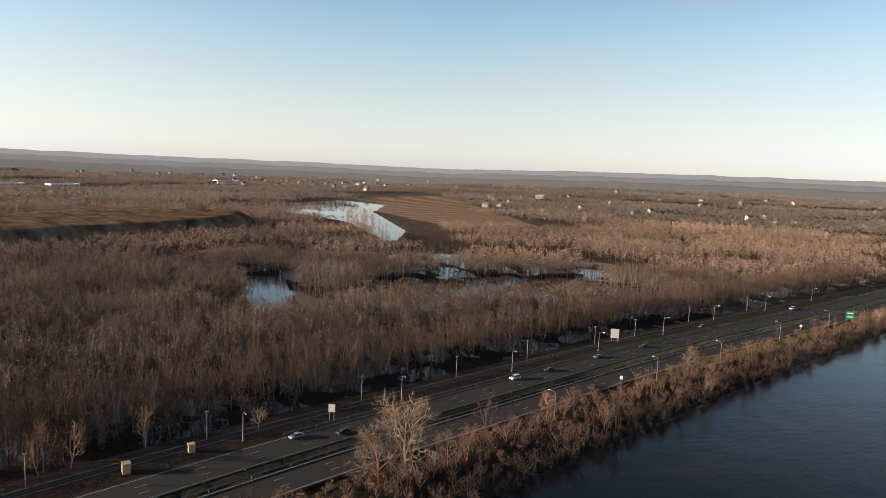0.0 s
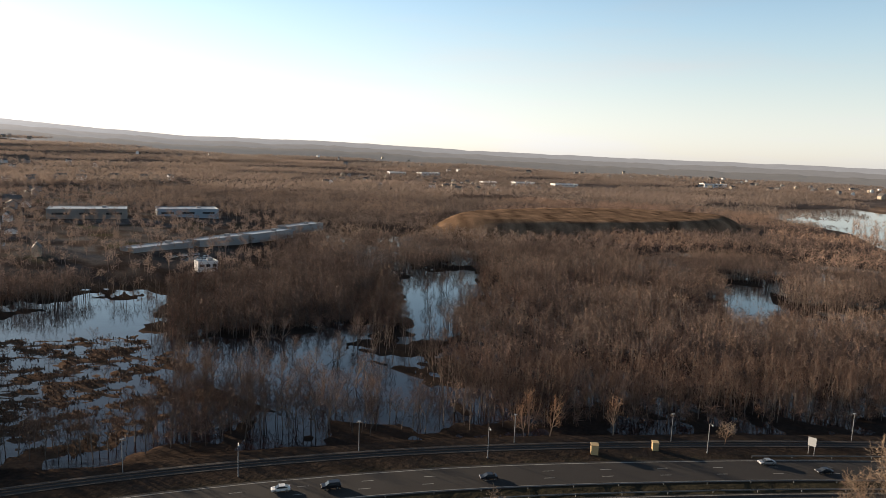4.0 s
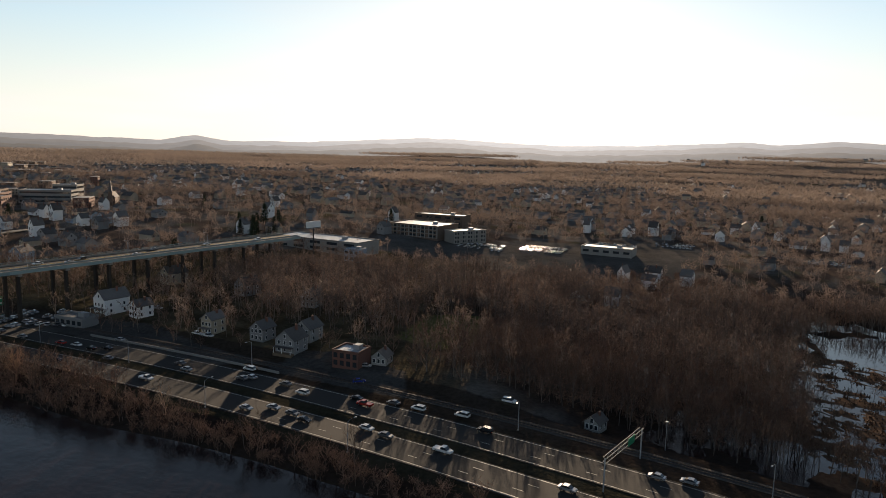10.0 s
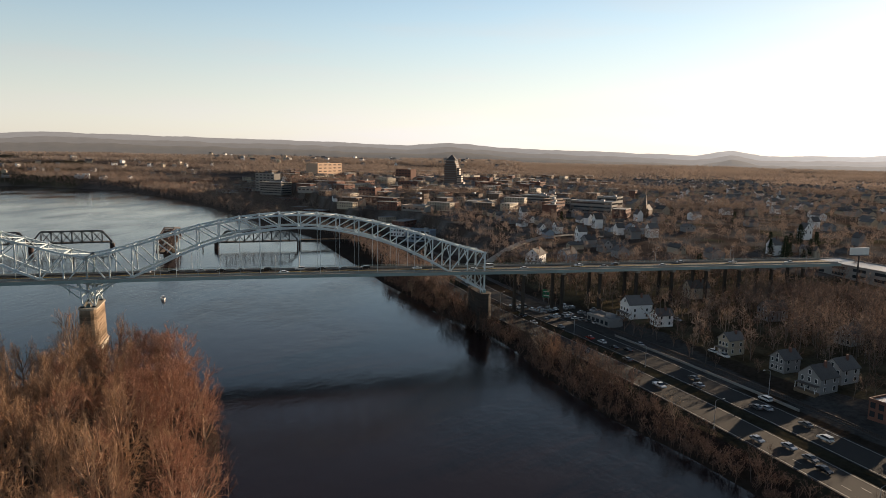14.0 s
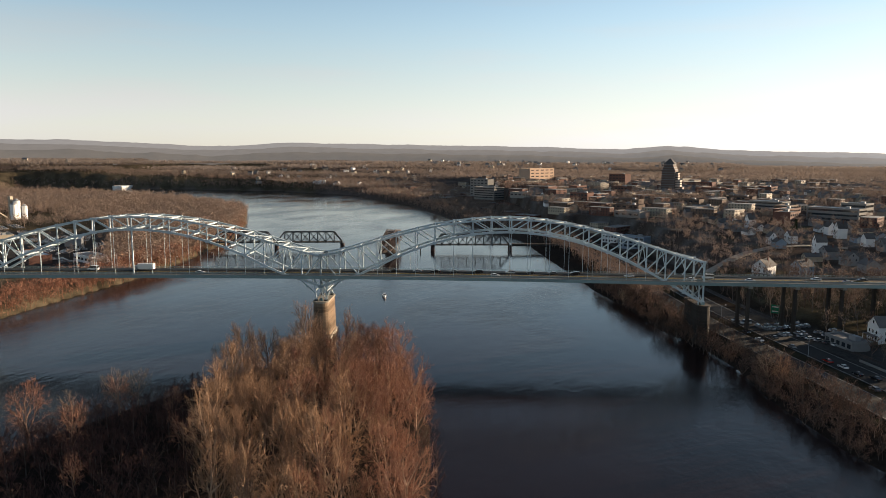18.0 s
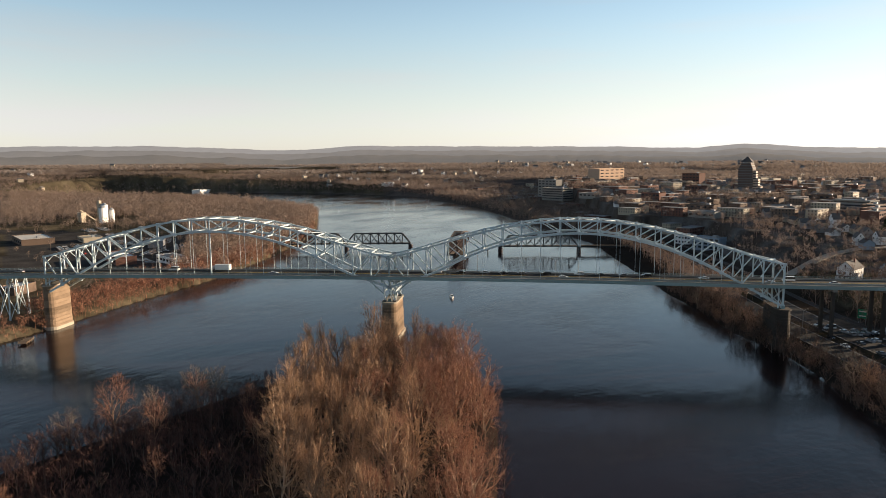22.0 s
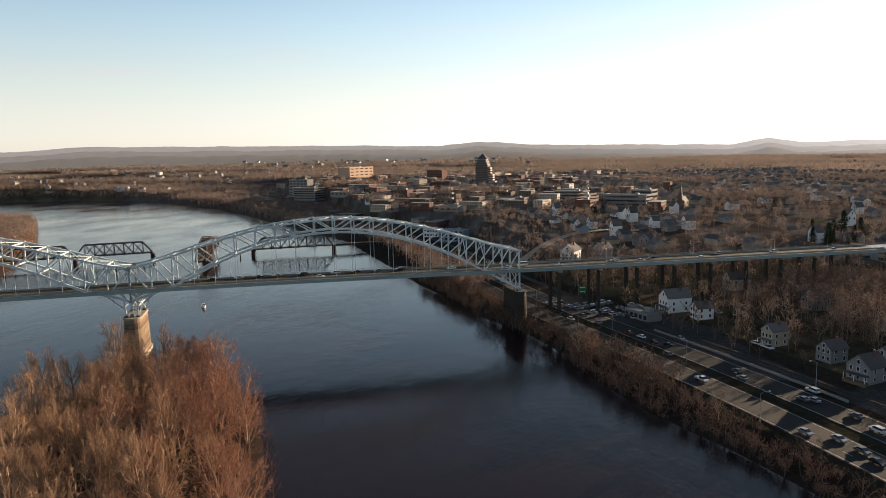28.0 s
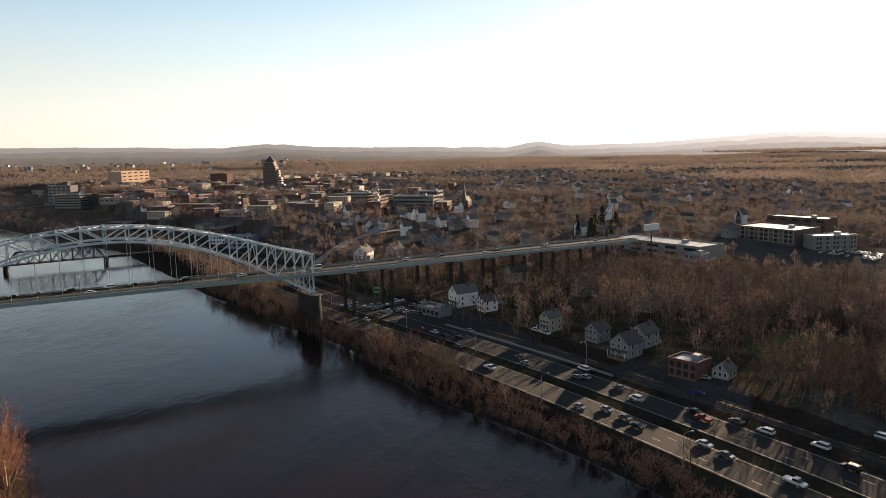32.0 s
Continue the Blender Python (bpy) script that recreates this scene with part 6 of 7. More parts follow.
pole_sign(158, 154, 4.9, -60, 2.2, 2.6, 2.6, SIGNWHITE, "plain white sign on two posts beside the highway")
pole_sign(325, 124, 4.9, -60, 4.0, 4.6, 2.6, SIGNWHITE, "large plain white sign on two posts beside the highway")
pole_sign(471, 36, 4.6, -72, 4.6, 4.4, 4.0, SIGNGREEN, "green highway sign with pale bars above the river bank", 2, "highway_sign", 2)
pole_sign(-389, 64, 5.5, 75, 4.2, 4.6, 2.2, SIGNGREEN, "green highway sign with pale bars under the bridge approach", 2, "highway_sign", 2)
pole_sign(-410, 152, 8.0, 60, 3.4, 2.0, 2.4, SIGNGREEN, "small green sign in the grass below the bridge", 2, "highway_sign", 1)
pole_sign(262, 96, 4.9, -70, 1.2, 1.4, 2.0, SIGNWHITE, "small white road sign on one post", 1)
pole_sign(430, 56, 4.9, -70, 1.2, 1.4, 2.0, SIGNWHITE, "small white road sign on one post", 1)
pole_sign(152, 108, 4.7, -60, 1.3, 1.3, 2.8, SIGNWHITE, "small white sign among the bank trees", 1)
# tan cabinets by the railway
for x, y, s in ((95, 167, 1.0), (114, 166, 0.85)):
    ob = thing("signal_cabinet", "sunlit tan metal equipment box beside the railway", "cabinet", "", pose(x, y, ground_z(x, y), 0, 0, 68))
    part("body", Geo().box((0, 0, 1.35 * s), (2.2 * s, 2.0 * s, 2.7 * s)), TAN, ob)
    part("lid", Geo().box((0, 0, 2.78 * s), (2.4 * s, 2.2 * s, 0.16)), TAN, ob)
    part("door", Geo().box((0, -1.02 * s, 1.3 * s), (1.2 * s, 0.05, 2.2 * s)), TAN, ob)
# pole line by the railway
for x, y in ((179, 160), (224, 150), (268, 142), (317, 131), (348, 122), (409, 112), (470, 93), (122, 170), (75, 178), (30, 181), (-30, 180), (-95, 176)):
    ob = thing("utility_pole", "thin grey pole with a small crossbar beside the railway", "utility pole", "railway poles", pose(x, y, ground_z(x, y), 0, 0, toward_road(x, y)))
    part("pole", Geo().tube((0, 0, -0.3), (0, 0, 8.6), 0.12, 0.09, 6), GALV, ob)
    part("crossbar", Geo().box((0, 0, 8.3), (0.14, 1.8, 0.14)), TIMBER, ob)
    part("head", Geo().box((0.1, 0, 8.75), (0.5, 0.9, 0.12)), SIGNBACK, ob)

# overhead sign gantry
ga, gb = (-91.0, 139.5), (-95.5, 163.5)
gantry = thing("sign_gantry", "grey steel truss gantry over the carriageway with a dark green sign", "sign gantry",
               m=pose(*ga, ROADZ, 0, 0, math.degrees(math.atan2(gb[1] - ga[1], gb[0] - ga[0]))))
GL = math.dist(ga, gb)
for x in (0, GL):
    part("post", Geo().tube((x, 0, -0.2), (x, 0, 8.6), 0.22, 0.18, 8), GALV, gantry)
for y, z in ((-0.5, 7.6), (0.5, 7.6), (-0.5, 8.8), (0.5, 8.8)):
    part("chord", Geo().tube((0, y, z), (GL, y, z), 0.09, 0.09, 6), DULLSTEEL, gantry)
for i in range(12):
    x0, x1 = GL * i / 12, GL * (i + 1) / 12
    a, b = (7.6, 8.8) if i % 2 else (8.8, 7.6)
    part("web", Geo().tube((x0, -0.5, a), (x1, -0.5, b), 0.05, 0.05, 5).tube((x0, 0.5, a), (x1, 0.5, b), 0.05, 0.05, 5), DULLSTEEL, gantry)
part("sign_panel", Geo().box((GL * 0.62, -0.7, 8.4), (4.2, 0.12, 2.2)), SIGNGREEN, gantry)

# billboard at the town end of the bridge
bb = thing("billboard", "large pale billboard on a single dark steel post", "billboard", m=pose(-421, 262, 0, 0, 0, 15))
bz = ground_z(-421, 262)
part("post", Geo().tube((0, 0, bz - 0.5), (0, 0, 31.5), 0.5, 0.45, 8), BLACKSTEEL, bb)
part("panel", Geo().box((0, 0, 33.4), (1.0, 14.0, 4.4), radians(0)), SIGNWHITE, bb)
part("frame", Geo().box((0, 0, 31.0), (1.3, 14.4, 0.4)), BLACKSTEEL, bb)
part("walkway", Geo().box((0.9, 0, 30.8), (0.9, 14.4, 0.12)), GALV, bb)


# ---------------------------------------------------------------- houses
WIN = Geo().box((0, 0, 0), (1.15, 0.10, 1.7)).mesh("window", SIDING[0])
PANE = Geo().box((0, -0.03, 0), (0.92, 0.10, 1.45)).mesh("pane", GLASS)


def add_window(ob, x, y, z, turn, near):
    w = part("window", WIN if near else PANE, None, ob)
    w.location, w.rotation_euler = (x, y, z), (0, 0, turn)
    if near:
        part("pane", PANE, None, w)


def gable_house(label, wall, w, d, h, near=False, porch=False, roof=SHINGLE, cat="house", group="town houses"):
    """A clapboard house, ridge along y: walls, a pitched roof with eaves, chimney, windows, a porch."""
    rh = w * 0.42
    ob = thing("house", label, cat, group)
    g = Geo()
    g.add([(-w / 2, -d / 2, -1), (w / 2, -d / 2, -1), (w / 2, d / 2, -1), (-w / 2, d / 2, -1), (-w / 2, -d / 2, h), (w / 2, -d / 2, h), (w / 2, d / 2, h), (-w / 2, d / 2, h),
           (0, -d / 2, h + rh), (0, d / 2, h + rh)], [(0, 1, 5, 8, 4), (1, 2, 6, 5), (2, 3, 7, 9, 6), (3, 0, 4, 7)])
    part("wall", g, wall, ob)
    e, t = 0.45, 0.22
    k = rh / (w / 2)
    g = Geo()
    for s in (-1, 1):
        x0, z0 = s * (w / 2 + e), h - e * k
        vs = [(x0, -d / 2 - e, z0), (x0, d / 2 + e, z0), (0, d / 2 + e, h + rh), (0, -d / 2 - e, h + rh)]
        vs += [(x, y, z + t) for x, y, z in vs]
        g.add(vs, [(0, 1, 2, 3), (7, 6, 5, 4), (0, 4, 5, 1), (1, 5, 6, 2), (3, 7, 4, 0)])
    part("roof", g, roof, ob)
    part("chimney", Geo().box((w * 0.14, d * 0.15, h + rh * 0.9), (0.8, 0.8, rh * 0.9)), BRICK, ob)
    rows = [1.7, 4.5] if h > 5 and near else [4.3 if h > 5 else 1.7]
    for z in rows:
        for fx in ((-0.26, 0.26) if not near else (-0.3, 0.0, 0.3)):
            add_window(ob, fx * w, -d / 2 - 0.02, z, 0, near)
        if near:
            for fy in (-0.26, 0.26):
                add_window(ob, w / 2 + 0.02, fy * d, z, math.pi / 2, near)
                add_window(ob, -w / 2 - 0.02, fy * d, z, -math.pi / 2, near)
    add_window(ob, 0, -d / 2 - 0.02, h + rh * 0.35, 0, near)
    if porch:
        part("porch_roof", Geo().box((0, -d / 2 - 1.1, 2.9), (w * 0.95, 2.3, 0.25)), roof, ob)
        part("porch_floor", Geo().box((0, -d / 2 - 1.1, -0.1), (w * 0.95, 2.2, 1.2)), TIMBER, ob)
        for fx in (-0.44, 0.0, 0.44):
            part("porch_post", Geo().box((fx * w, -d / 2 - 2.05, 1.6), (0.16, 0.16, 2.6)), SIDING[0], ob)
    return ob


def place(ob, x, y, turn, z=None):
    ob.matrix_world = pose(x, y, ground_z(x, y) if z is None else z, 0, 0, turn)
    return ob


NH = "houses by the highway"
place(gable_house("large white clapboard house with a dark pitched roof", SIDING[0], 9, 13, 7.4, True, True, group=NH), -345, 103, 15)
place(gable_house("small white clapboard wing house beside a larger one", SIDING[0], 6.5, 8.5, 5.6, True, group=NH), -329, 111, 15)
place(gable_house("cream clapboard house with a tiered porch by the street", SIDING[2], 6.2, 8.4, 6.6, True, True, group=NH), -284, 126, 22)
place(gable_house("grey clapboard house in shade by the street", SIDING[1], 7, 8.5, 5.4, True, group=NH), -262, 138, 22)
place(gable_house("wide grey clapboard house with a dark hipped roof", SIDING[1], 9, 9.5, 5.8, True, True, group=NH), -240, 139, 25)
place(gable_house("white clapboard house behind the street", DULLWHITE, 8, 10, 5.8, True, group=NH), -250, 153, 25)
place(gable_house("small white garage with a pitched roof", DULLWHITE, 6, 7, 3.2, True, group=NH), -205, 158, 30)
place(gable_house("dull white shed beside the railway", DULLWHITE, 5, 6, 3.0, True, group=NH), -121, 179, 10)
place(gable_house("grey house among bare trees", SIDING[1], 9, 11, 6.0, True, group=NH), -343, 172, 10)
place(gable_house("white house among bare trees", DULLWHITE, 8, 10, 6.0, True, group=NH), -300, 186, 30)
place(gable_house("cream house below the bridge approach", SIDING[2], 9, 12, 6.4, True, group=NH), -394, 152, 10)
place(gable_house("dark-roofed white house above the bridge deck", SIDING[0], 10, 14, 7.5, True, True, group=NH), -489, 72, 60)
place(gable_house("blue-grey house above the bridge deck", SIDING[3], 9, 12, 6.5, True, group=NH), -497, 96, 40)


def flat_block(label, wall, w, d, h, storeys, cols_wanted, roof=FLATROOF, cat="building", group="town blocks", bands=False, name="building", win_parts=True):
    """A flat-roofed block: walls, parapet, roof, rooftop unit, and windows storey by storey."""
    ob = thing(name, label, cat, group)
    part("wall", Geo().box((0, 0, h / 2 - 1), (w, d, h + 2)), wall, ob)
    g = Geo()
    for x, y, sx, sy in ((0, -d / 2, w + 0.3, 0.4), (0, d / 2, w + 0.3, 0.4), (-w / 2, 0, 0.4, d - 0.4), (w / 2, 0, 0.4, d - 0.4)):
        g.box((x, y, h + 0.35), (sx, sy, 0.9))
    part("parapet", g, wall, ob)
    part("roof", Geo().box((0, 0, h + 0.06), (w - 0.5, d - 0.5, 0.15)), roof, ob)
    part("rooftop_unit", Geo().box((w * 0.2, d * 0.1, h + 1.1), (min(4, w * 0.25), min(3, d * 0.3), 2.0)), GALV, ob)
    cols = min(cols_wanted, 5)
    sh = h / storeys
    for k in range(storeys):
        z = sh * (k + 0.55)
        if bands:
            for y, rot in ((-d / 2 - 0.03, 0), (d / 2 + 0.03, 0)):
                part("window_band", Geo().box((0, y, z), (w * 0.94, 0.08, sh * 0.42)), GLASS, ob)
            for x in (-w / 2 - 0.03, w / 2 + 0.03):
                part("window_band", Geo().box((x, 0, z), (0.08, d * 0.94, sh * 0.42)), GLASS, ob)
        else:
            for i in range(cols):
                x = (i + 0.5) / cols * w - w / 2
                p = part("window", Geo().box((0, 0, 0), (w / cols * 0.45, 0.08, sh * 0.5)) if not win_parts else PANEBIG, None if win_parts else GLASS, ob)
                p.location, p.scale = (x, -d / 2 - 0.03, z), (w / cols * 0.6 / 1.3, 1, 1)
    return ob


PANEBIG = Geo().box((0, 0, 0), (1.3, 0.1, 1.9)).mesh("window", GLASS)
place(flat_block("red brick flat-roofed house with white-framed windows", BRICK, 11, 10, 5.8, 2, 4, METALROOF, group=NH), -211, 148, 25)
place(flat_block("long low dark shop with a pale front", SIDING[1], 17, 9, 3.8, 1, 6, FLATROOF, group=NH), -340, 86, 25)
place(flat_block("pale blue-white clapboard tenement with rows of windows", SIDING[3], 26, 12, 10, 3, 9, FLATROOF), -655, -14, 62)
place(flat_block("white clapboard tenement among bare trees", SIDING[0], 16, 11, 8, 2, 5, FLATROOF), -700, -36, 62)
place(flat_block("long low grey warehouse with a pale roof", CONCRETE, 78, 26, 8, 2, 10, METALROOF), -437, 283, -72 + 90)
place(flat_block("blue-white warehouse end bay", SIDING[3], 12, 10, 8, 2, 3, METALROOF), -391, 277, 20)
f1 = place(flat_block("long brick mill with rows of tall windows", BRICK2, 50, 34, 10, 3, 16, METALROOF, "factory"), -454, 394, 16)
f2 = place(flat_block("brick mill wing with a gridded window front", CONCRETE, 33, 14, 10, 3, 14, METALROOF, "factory"), -415, 407, 81)
place(flat_block("upper brick mill block with pale roof", BRICK2, 50, 18, 13, 3, 12, METALROOF, "factory"), -480, 440, 20)
place(flat_block("low pale shed with a bright roof", CONCRETE, 40, 18, 6, 1, 8, METALROOF), -312, 466, 20)
place(flat_block("long pale warehouse with a bright metal roof", CONCRETE, 70, 34, 9, 1, 3, METALROOF), -150, 752, 8)
place(flat_block("grey-blue warehouse with a low roof", SIDING[3], 62, 30, 8, 1, 3, METALROOF), -62, 800, 10)
for x, y in ((-64, 556), (-22, 600), (18, 640), (52, 700)):
    place(flat_block("long low open-sided grey shed in a storage yard", GALV, 54, 15, 5, 1, 0, METALROOF), x, y, 46, 5)
place(flat_block("small white office box in a storage yard", SIDING[0], 13, 9, 5, 1, 3, METALROOF), -26, 487, 20, 3.5)
for mill_block, w, d, h in ((f1, 50, 34, 10), (f2, 33, 14, 10)):
    for k in range(3):
        part("sill_course", Geo().box((0, -d / 2 - 0.08, h / 3 * (k + 0.2)), (w * 0.98, 0.18, 0.5)), CONCRETE, mill_block)
    for i in range(13):
        part("pier_strip", Geo().box(((i / 12 - 0.5) * w * 0.98, -d / 2 - 0.1, h / 2), (0.9, 0.2, h)), CONCRETE, mill_block)
# downtown
PALEBRICK = mat("pale_brick", (0.52, 0.43, 0.37), 0.85, 0, 0.1, 1.0)
BRICKT = mat("tower_brick", (0.13, 0.098, 0.085), 0.85, 0, 0.1, 1.0)
tower = thing("office_tower", "stepped brick office tower with pale bands and a dark pyramid roof", "office tower", m=pose(-1190, 26, 30, 0, 0, 78))
for k in range(12):
    w = 21 if k < 10 else 21 - (k - 9) * 3
    part("storey", Geo().box((0, 0, 2 + k * 3.9), (w, 27, 2.9)), BRICKT, tower)
    part("window_band", Geo().box((0, 0, 4 + k * 3.9), (w - 0.8, 26.2, 1.4)), DULLSTEEL, tower)
for k in range(9):
    part("terrace", Geo().box((10.5 + (3 - k // 3) * 1.9, 0, 1.5 + k * 3.9), ((3 - k // 3) * 3.8, 20 - k // 3 * 2, 2.6)), PALEBRICK, tower)
    part("terrace_glass", Geo().box((10.5 + (3 - k // 3) * 1.85, 0, 3.5 + k * 3.9), ((3 - k // 3) * 3.7, 19.4 - k // 3 * 2, 1.5)), GLASS, tower)
part("pyramid_roof", Geo().box((0, 0, 52.5), (18, 20, 9), 0, 0.1), SHINGLE, tower)
place(flat_block("sunlit orange brick hospital block on a rise", mat("orange_brick", (0.55, 0.38, 0.27), 0.9, 0, 0.15, 1.0), 84, 30, 26, 4, 12, group="town blocks"), -1490, -240, 152, 38)
place(flat_block("grey apartment slab of many storeys", CONCRETE, 44, 16, 30, 6, 10), -1240, -300, 60, 18)
place(flat_block("pale concrete and glass office block", CONCRETE, 46, 26, 19, 5, 9, bands=True), -1160, -268, 62, 18)
place(flat_block("white low office block", SIDING[0], 46, 22, 12, 3, 9), -1220, -210, 62, 20)
place(flat_block("dark brick apartment block of eight storeys", BRICK, 36, 20, 26, 5, 8), -1400, -62, 60, 30)
for x, y, w, h in ((-890, 132, 40, 11), (-788, 180, 50, 13), (-815, 205, 24, 16)):
    place(flat_block("pale concrete civic block with bands of windows", CONCRETE, w, 20, h, 3, 8, METALROOF, bands=True), x, y, 55)
R2 = np.random.default_rng(21)
blocks = [flat_block(lab, m, w, d, h, st, c) for lab, m, w, d, h, st, c in (
    ("red brick commercial block with flat roof", BRICK, 28, 16, 11, 2, 5), ("brown brick row of shops and flats", BRICK2, 36, 14, 9, 2, 6),
    ("red brick apartment row with small windows", BRICK, 44, 13, 10, 2, 7), ("grey flat-roofed concrete store", CONCRETE, 30, 22, 6, 1, 4))]
spots = []
for i in range(400):
    a, d = radians(R2.uniform(80, 108)), R2.uniform(760, 1330)
    x, y = -math.sin(a) * d, math.cos(a) * d
    if float(poly_depth(np.array([x]), np.array([y]), RIVER)[0]) < -115 and all(math.hypot(x - p, y - q) > 46 for p, q in spots) and math.hypot(x + 1190, y - 26) > 40:
        spots.append((x, y))
for i, (x, y) in enumerate(spots[:26]):
    m = pose(x, y, ground_z(x, y), 0, 0, 62 + R2.choice((0, 90)))
    if i < 4:
        blocks[i].matrix_world = m
    else:
        copy_thing(blocks[i % 4], m)
# church
ch = place(thing("church", "dark stone church with a tall slender spire", "church"), -742, 226, 60)
part("nave", Geo().box((0, 8, 5), (13, 30, 12)), BRICK2, ch)
g = Geo().profile([(-7.2, 10.8), (7.2, 10.8), (0, 18.5)], -7.5, 23.5)
part("roof", g, SHINGLE, ch)
part("tower", Geo().box((0, -9, 9), (6.5, 6.5, 20)), BRICK2, ch)
part("spire", Geo().box((0, -9, 29), (6.0, 6.0, 21), 0, 0.03), SHINGLE, ch)
part("door", Geo().box((0, -12.3, 1.6), (2.2, 0.15, 3.4)), TIMBER, ch)
ch.scale = (0.6, 0.6, 0.72)

# streets of houses
templates = [gable_house("white clapboard town house with dark roof", SIDING[0], 8.5, 11, 6.2), gable_house("grey clapboard town house with dark roof", SIDING[1], 9, 12, 6.4),
             gable_house("cream clapboard town house with front porch", SIDING[2], 8.5, 11, 6.0), gable_house("blue-grey clapboard town house", SIDING[3], 8, 11, 6.0),
             gable_house("low white clapboard bungalow", SIDING[0], 9, 12, 3.6)]
first = [True] * len(templates)
cells = []
c0, s0 = math.cos(radians(15)), math.sin(radians(15))
for i in range(-80, 80):
    for j in range(-80, 80):
        u, v = i * 21 + (j % 2) * 4 + R2.uniform(-4, 4), j * 34 + (8 if j % 2 else -6) + R2.uniform(-3, 3)
        x, y = u * c0 - v * s0, u * s0 + v * c0
        d, az = math.hypot(x, y), math.degrees(math.atan2(-x, y))
        if 400 < d < 2450 and 14 < az < 121:
            cells.append((d, x, y, az))
cells.sort()
xs, ys = np.array([c[1] for c in cells]), np.array([c[2] for c in cells])
rv, dens = poly_depth(xs, ys, RIVER), waves(xs, ys, 420, 8)
rdd, _, rss = seg_dist(xs, ys, ROADLINE, False)
gz = land(xs, ys)[0]
bpy.context.view_layer.update()
taken = [(o.matrix_world.translation.x, o.matrix_world.translation.y) for o in scene.objects if o.parent is None and o.name.startswith(("building", "house", "church", "office"))]
count, far_houses, lots = 0, [], []
for k, (d, x, y, az) in enumerate(cells):
    if rv[k] > -60 or rdd[k] * rss[k] < 120 or any(math.hypot(x - p, y - q) < 30 for p, q in taken):
        continue
    bx_, by_, _ = BRIDGE.inverted() @ Vector((x, y, 0))
    if abs(by_) < 22 and bx_ < WEST + 30:
        continue
    if az < 30 and d < 455 + (30 - az) * 5 or (az < 30 and d > 1150):
        continue
    if inside(np.array([x]), np.array([y]), MILLYARD)[0] or inside(np.array([x]), np.array([y]), LAWN)[0] or (d < 560 and 36 < az < 66):
        continue
    keep = (0.72 if az > 60 else 0.5) + 0.3 * dens[k] if d < 1700 else 0.4 + 0.25 * dens[k]
    keep += 0.28 * float(waves(x, y, 150, 6))
    if 36 < az < 72 and d < 900:
        keep *= 0.35
    if R2.random() > keep:
        lots.append((x, y, gz[k]))
        continue
    turn = 15 + R2.choice((0, 90, 180, 270)) + R2.normal(0, 4)
    i = int(R2.choice(5, p=(0.36, 0.18, 0.18, 0.1, 0.18)))
    if count < 92:
        m = pose(x, y, gz[k], 0, 0, turn) @ Matrix.Diagonal((*R2.uniform(0.72, 1.2, 3), 1))
        if first[i]:
            first[i] = False
            templates[i].matrix_world = m
        else:
            copy_thing(templates[i], m)
        count += 1
    else:
        far_houses.append((x, y, gz[k], radians(turn), i))
    lots.append((x + R2.uniform(-9, 9), y + R2.uniform(8, 14), gz[k]))
# far houses and roofs, too small to tell apart singly
for az0, az1, d0, d1, n in ((84, 108, 2000, 3100, 90), (-60, 30, 2300, 3200, 60), (-88, -58, 1500, 2500, 34), (-50, -36, 2000, 2500, 30), (-24, -6, 1500, 1900, 40), (5, 30, 1200, 2000, 60), (122, 150, 1700, 2500, 22), (-88, -62, 1150, 1500, 7), (108, 124, 1600, 2300, 60)):
    for _ in range(n):
        a, d = radians(R2.uniform(az0, az1)), R2.uniform(d0, d1)
        x, y = -math.sin(a) * d, math.cos(a) * d
        if float(poly_depth(np.array([x]), np.array([y]), RIVER)[0]) < -30:
            far_houses.append((x, y, ground_z(x, y) + (5 if d < 1990 else 9), R2.uniform(0, 3.1), int(R2.integers(5))))
for tone, wall in ((0, SIDING[0]), (1, SIDING[1]), (2, SIDING[2])):
    g, rf = Geo(), Geo()
    for x, y, z, t, i in far_houses:
        if (2, 1, 2, 1, 0)[i] != tone:
            continue
        c, s = math.cos(t), math.sin(t)
        w, l, h, rh = 3.4 + (x * 7.3) % 1.8, 4.4 + (y * 5.1) % 3.4, 3.8 + (x * 3.7 + y) % 2.6, 2.4 + (y * 9.1) % 1.4
        def at(px, py, pz):
            return (x + px * c - py * s, y + px * s + py * c, z + pz)
        g.add([at(-w, -l, -2), at(w, -l, -2), at(w, l, -2), at(-w, l, -2), at(-w, -l, h), at(w, -l, h), at(w, l, h), at(-w, l, h), at(0, -l, h + rh), at(0, l, h + rh)],
              [(0, 1, 5, 8, 4), (1, 2, 6, 5), (2, 3, 7, 9, 6), (3, 0, 4, 7)])
        for sx in (-1, 1):
            rf.add([at(sx * (w + 0.4), -l - 0.4, h - 0.25), at(sx * (w + 0.4), l + 0.4, h - 0.25), at(0, l + 0.4, h + rh + 0.12), at(0, -l - 0.4, h + rh + 0.12)], [(0, 1, 2, 3)])
    ob = thing("distant_houses", "scattered pale far-off town houses with dark pitched roofs", "houses", kind="stuff")
    part("walls", g, wall, ob)
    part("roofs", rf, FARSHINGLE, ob)

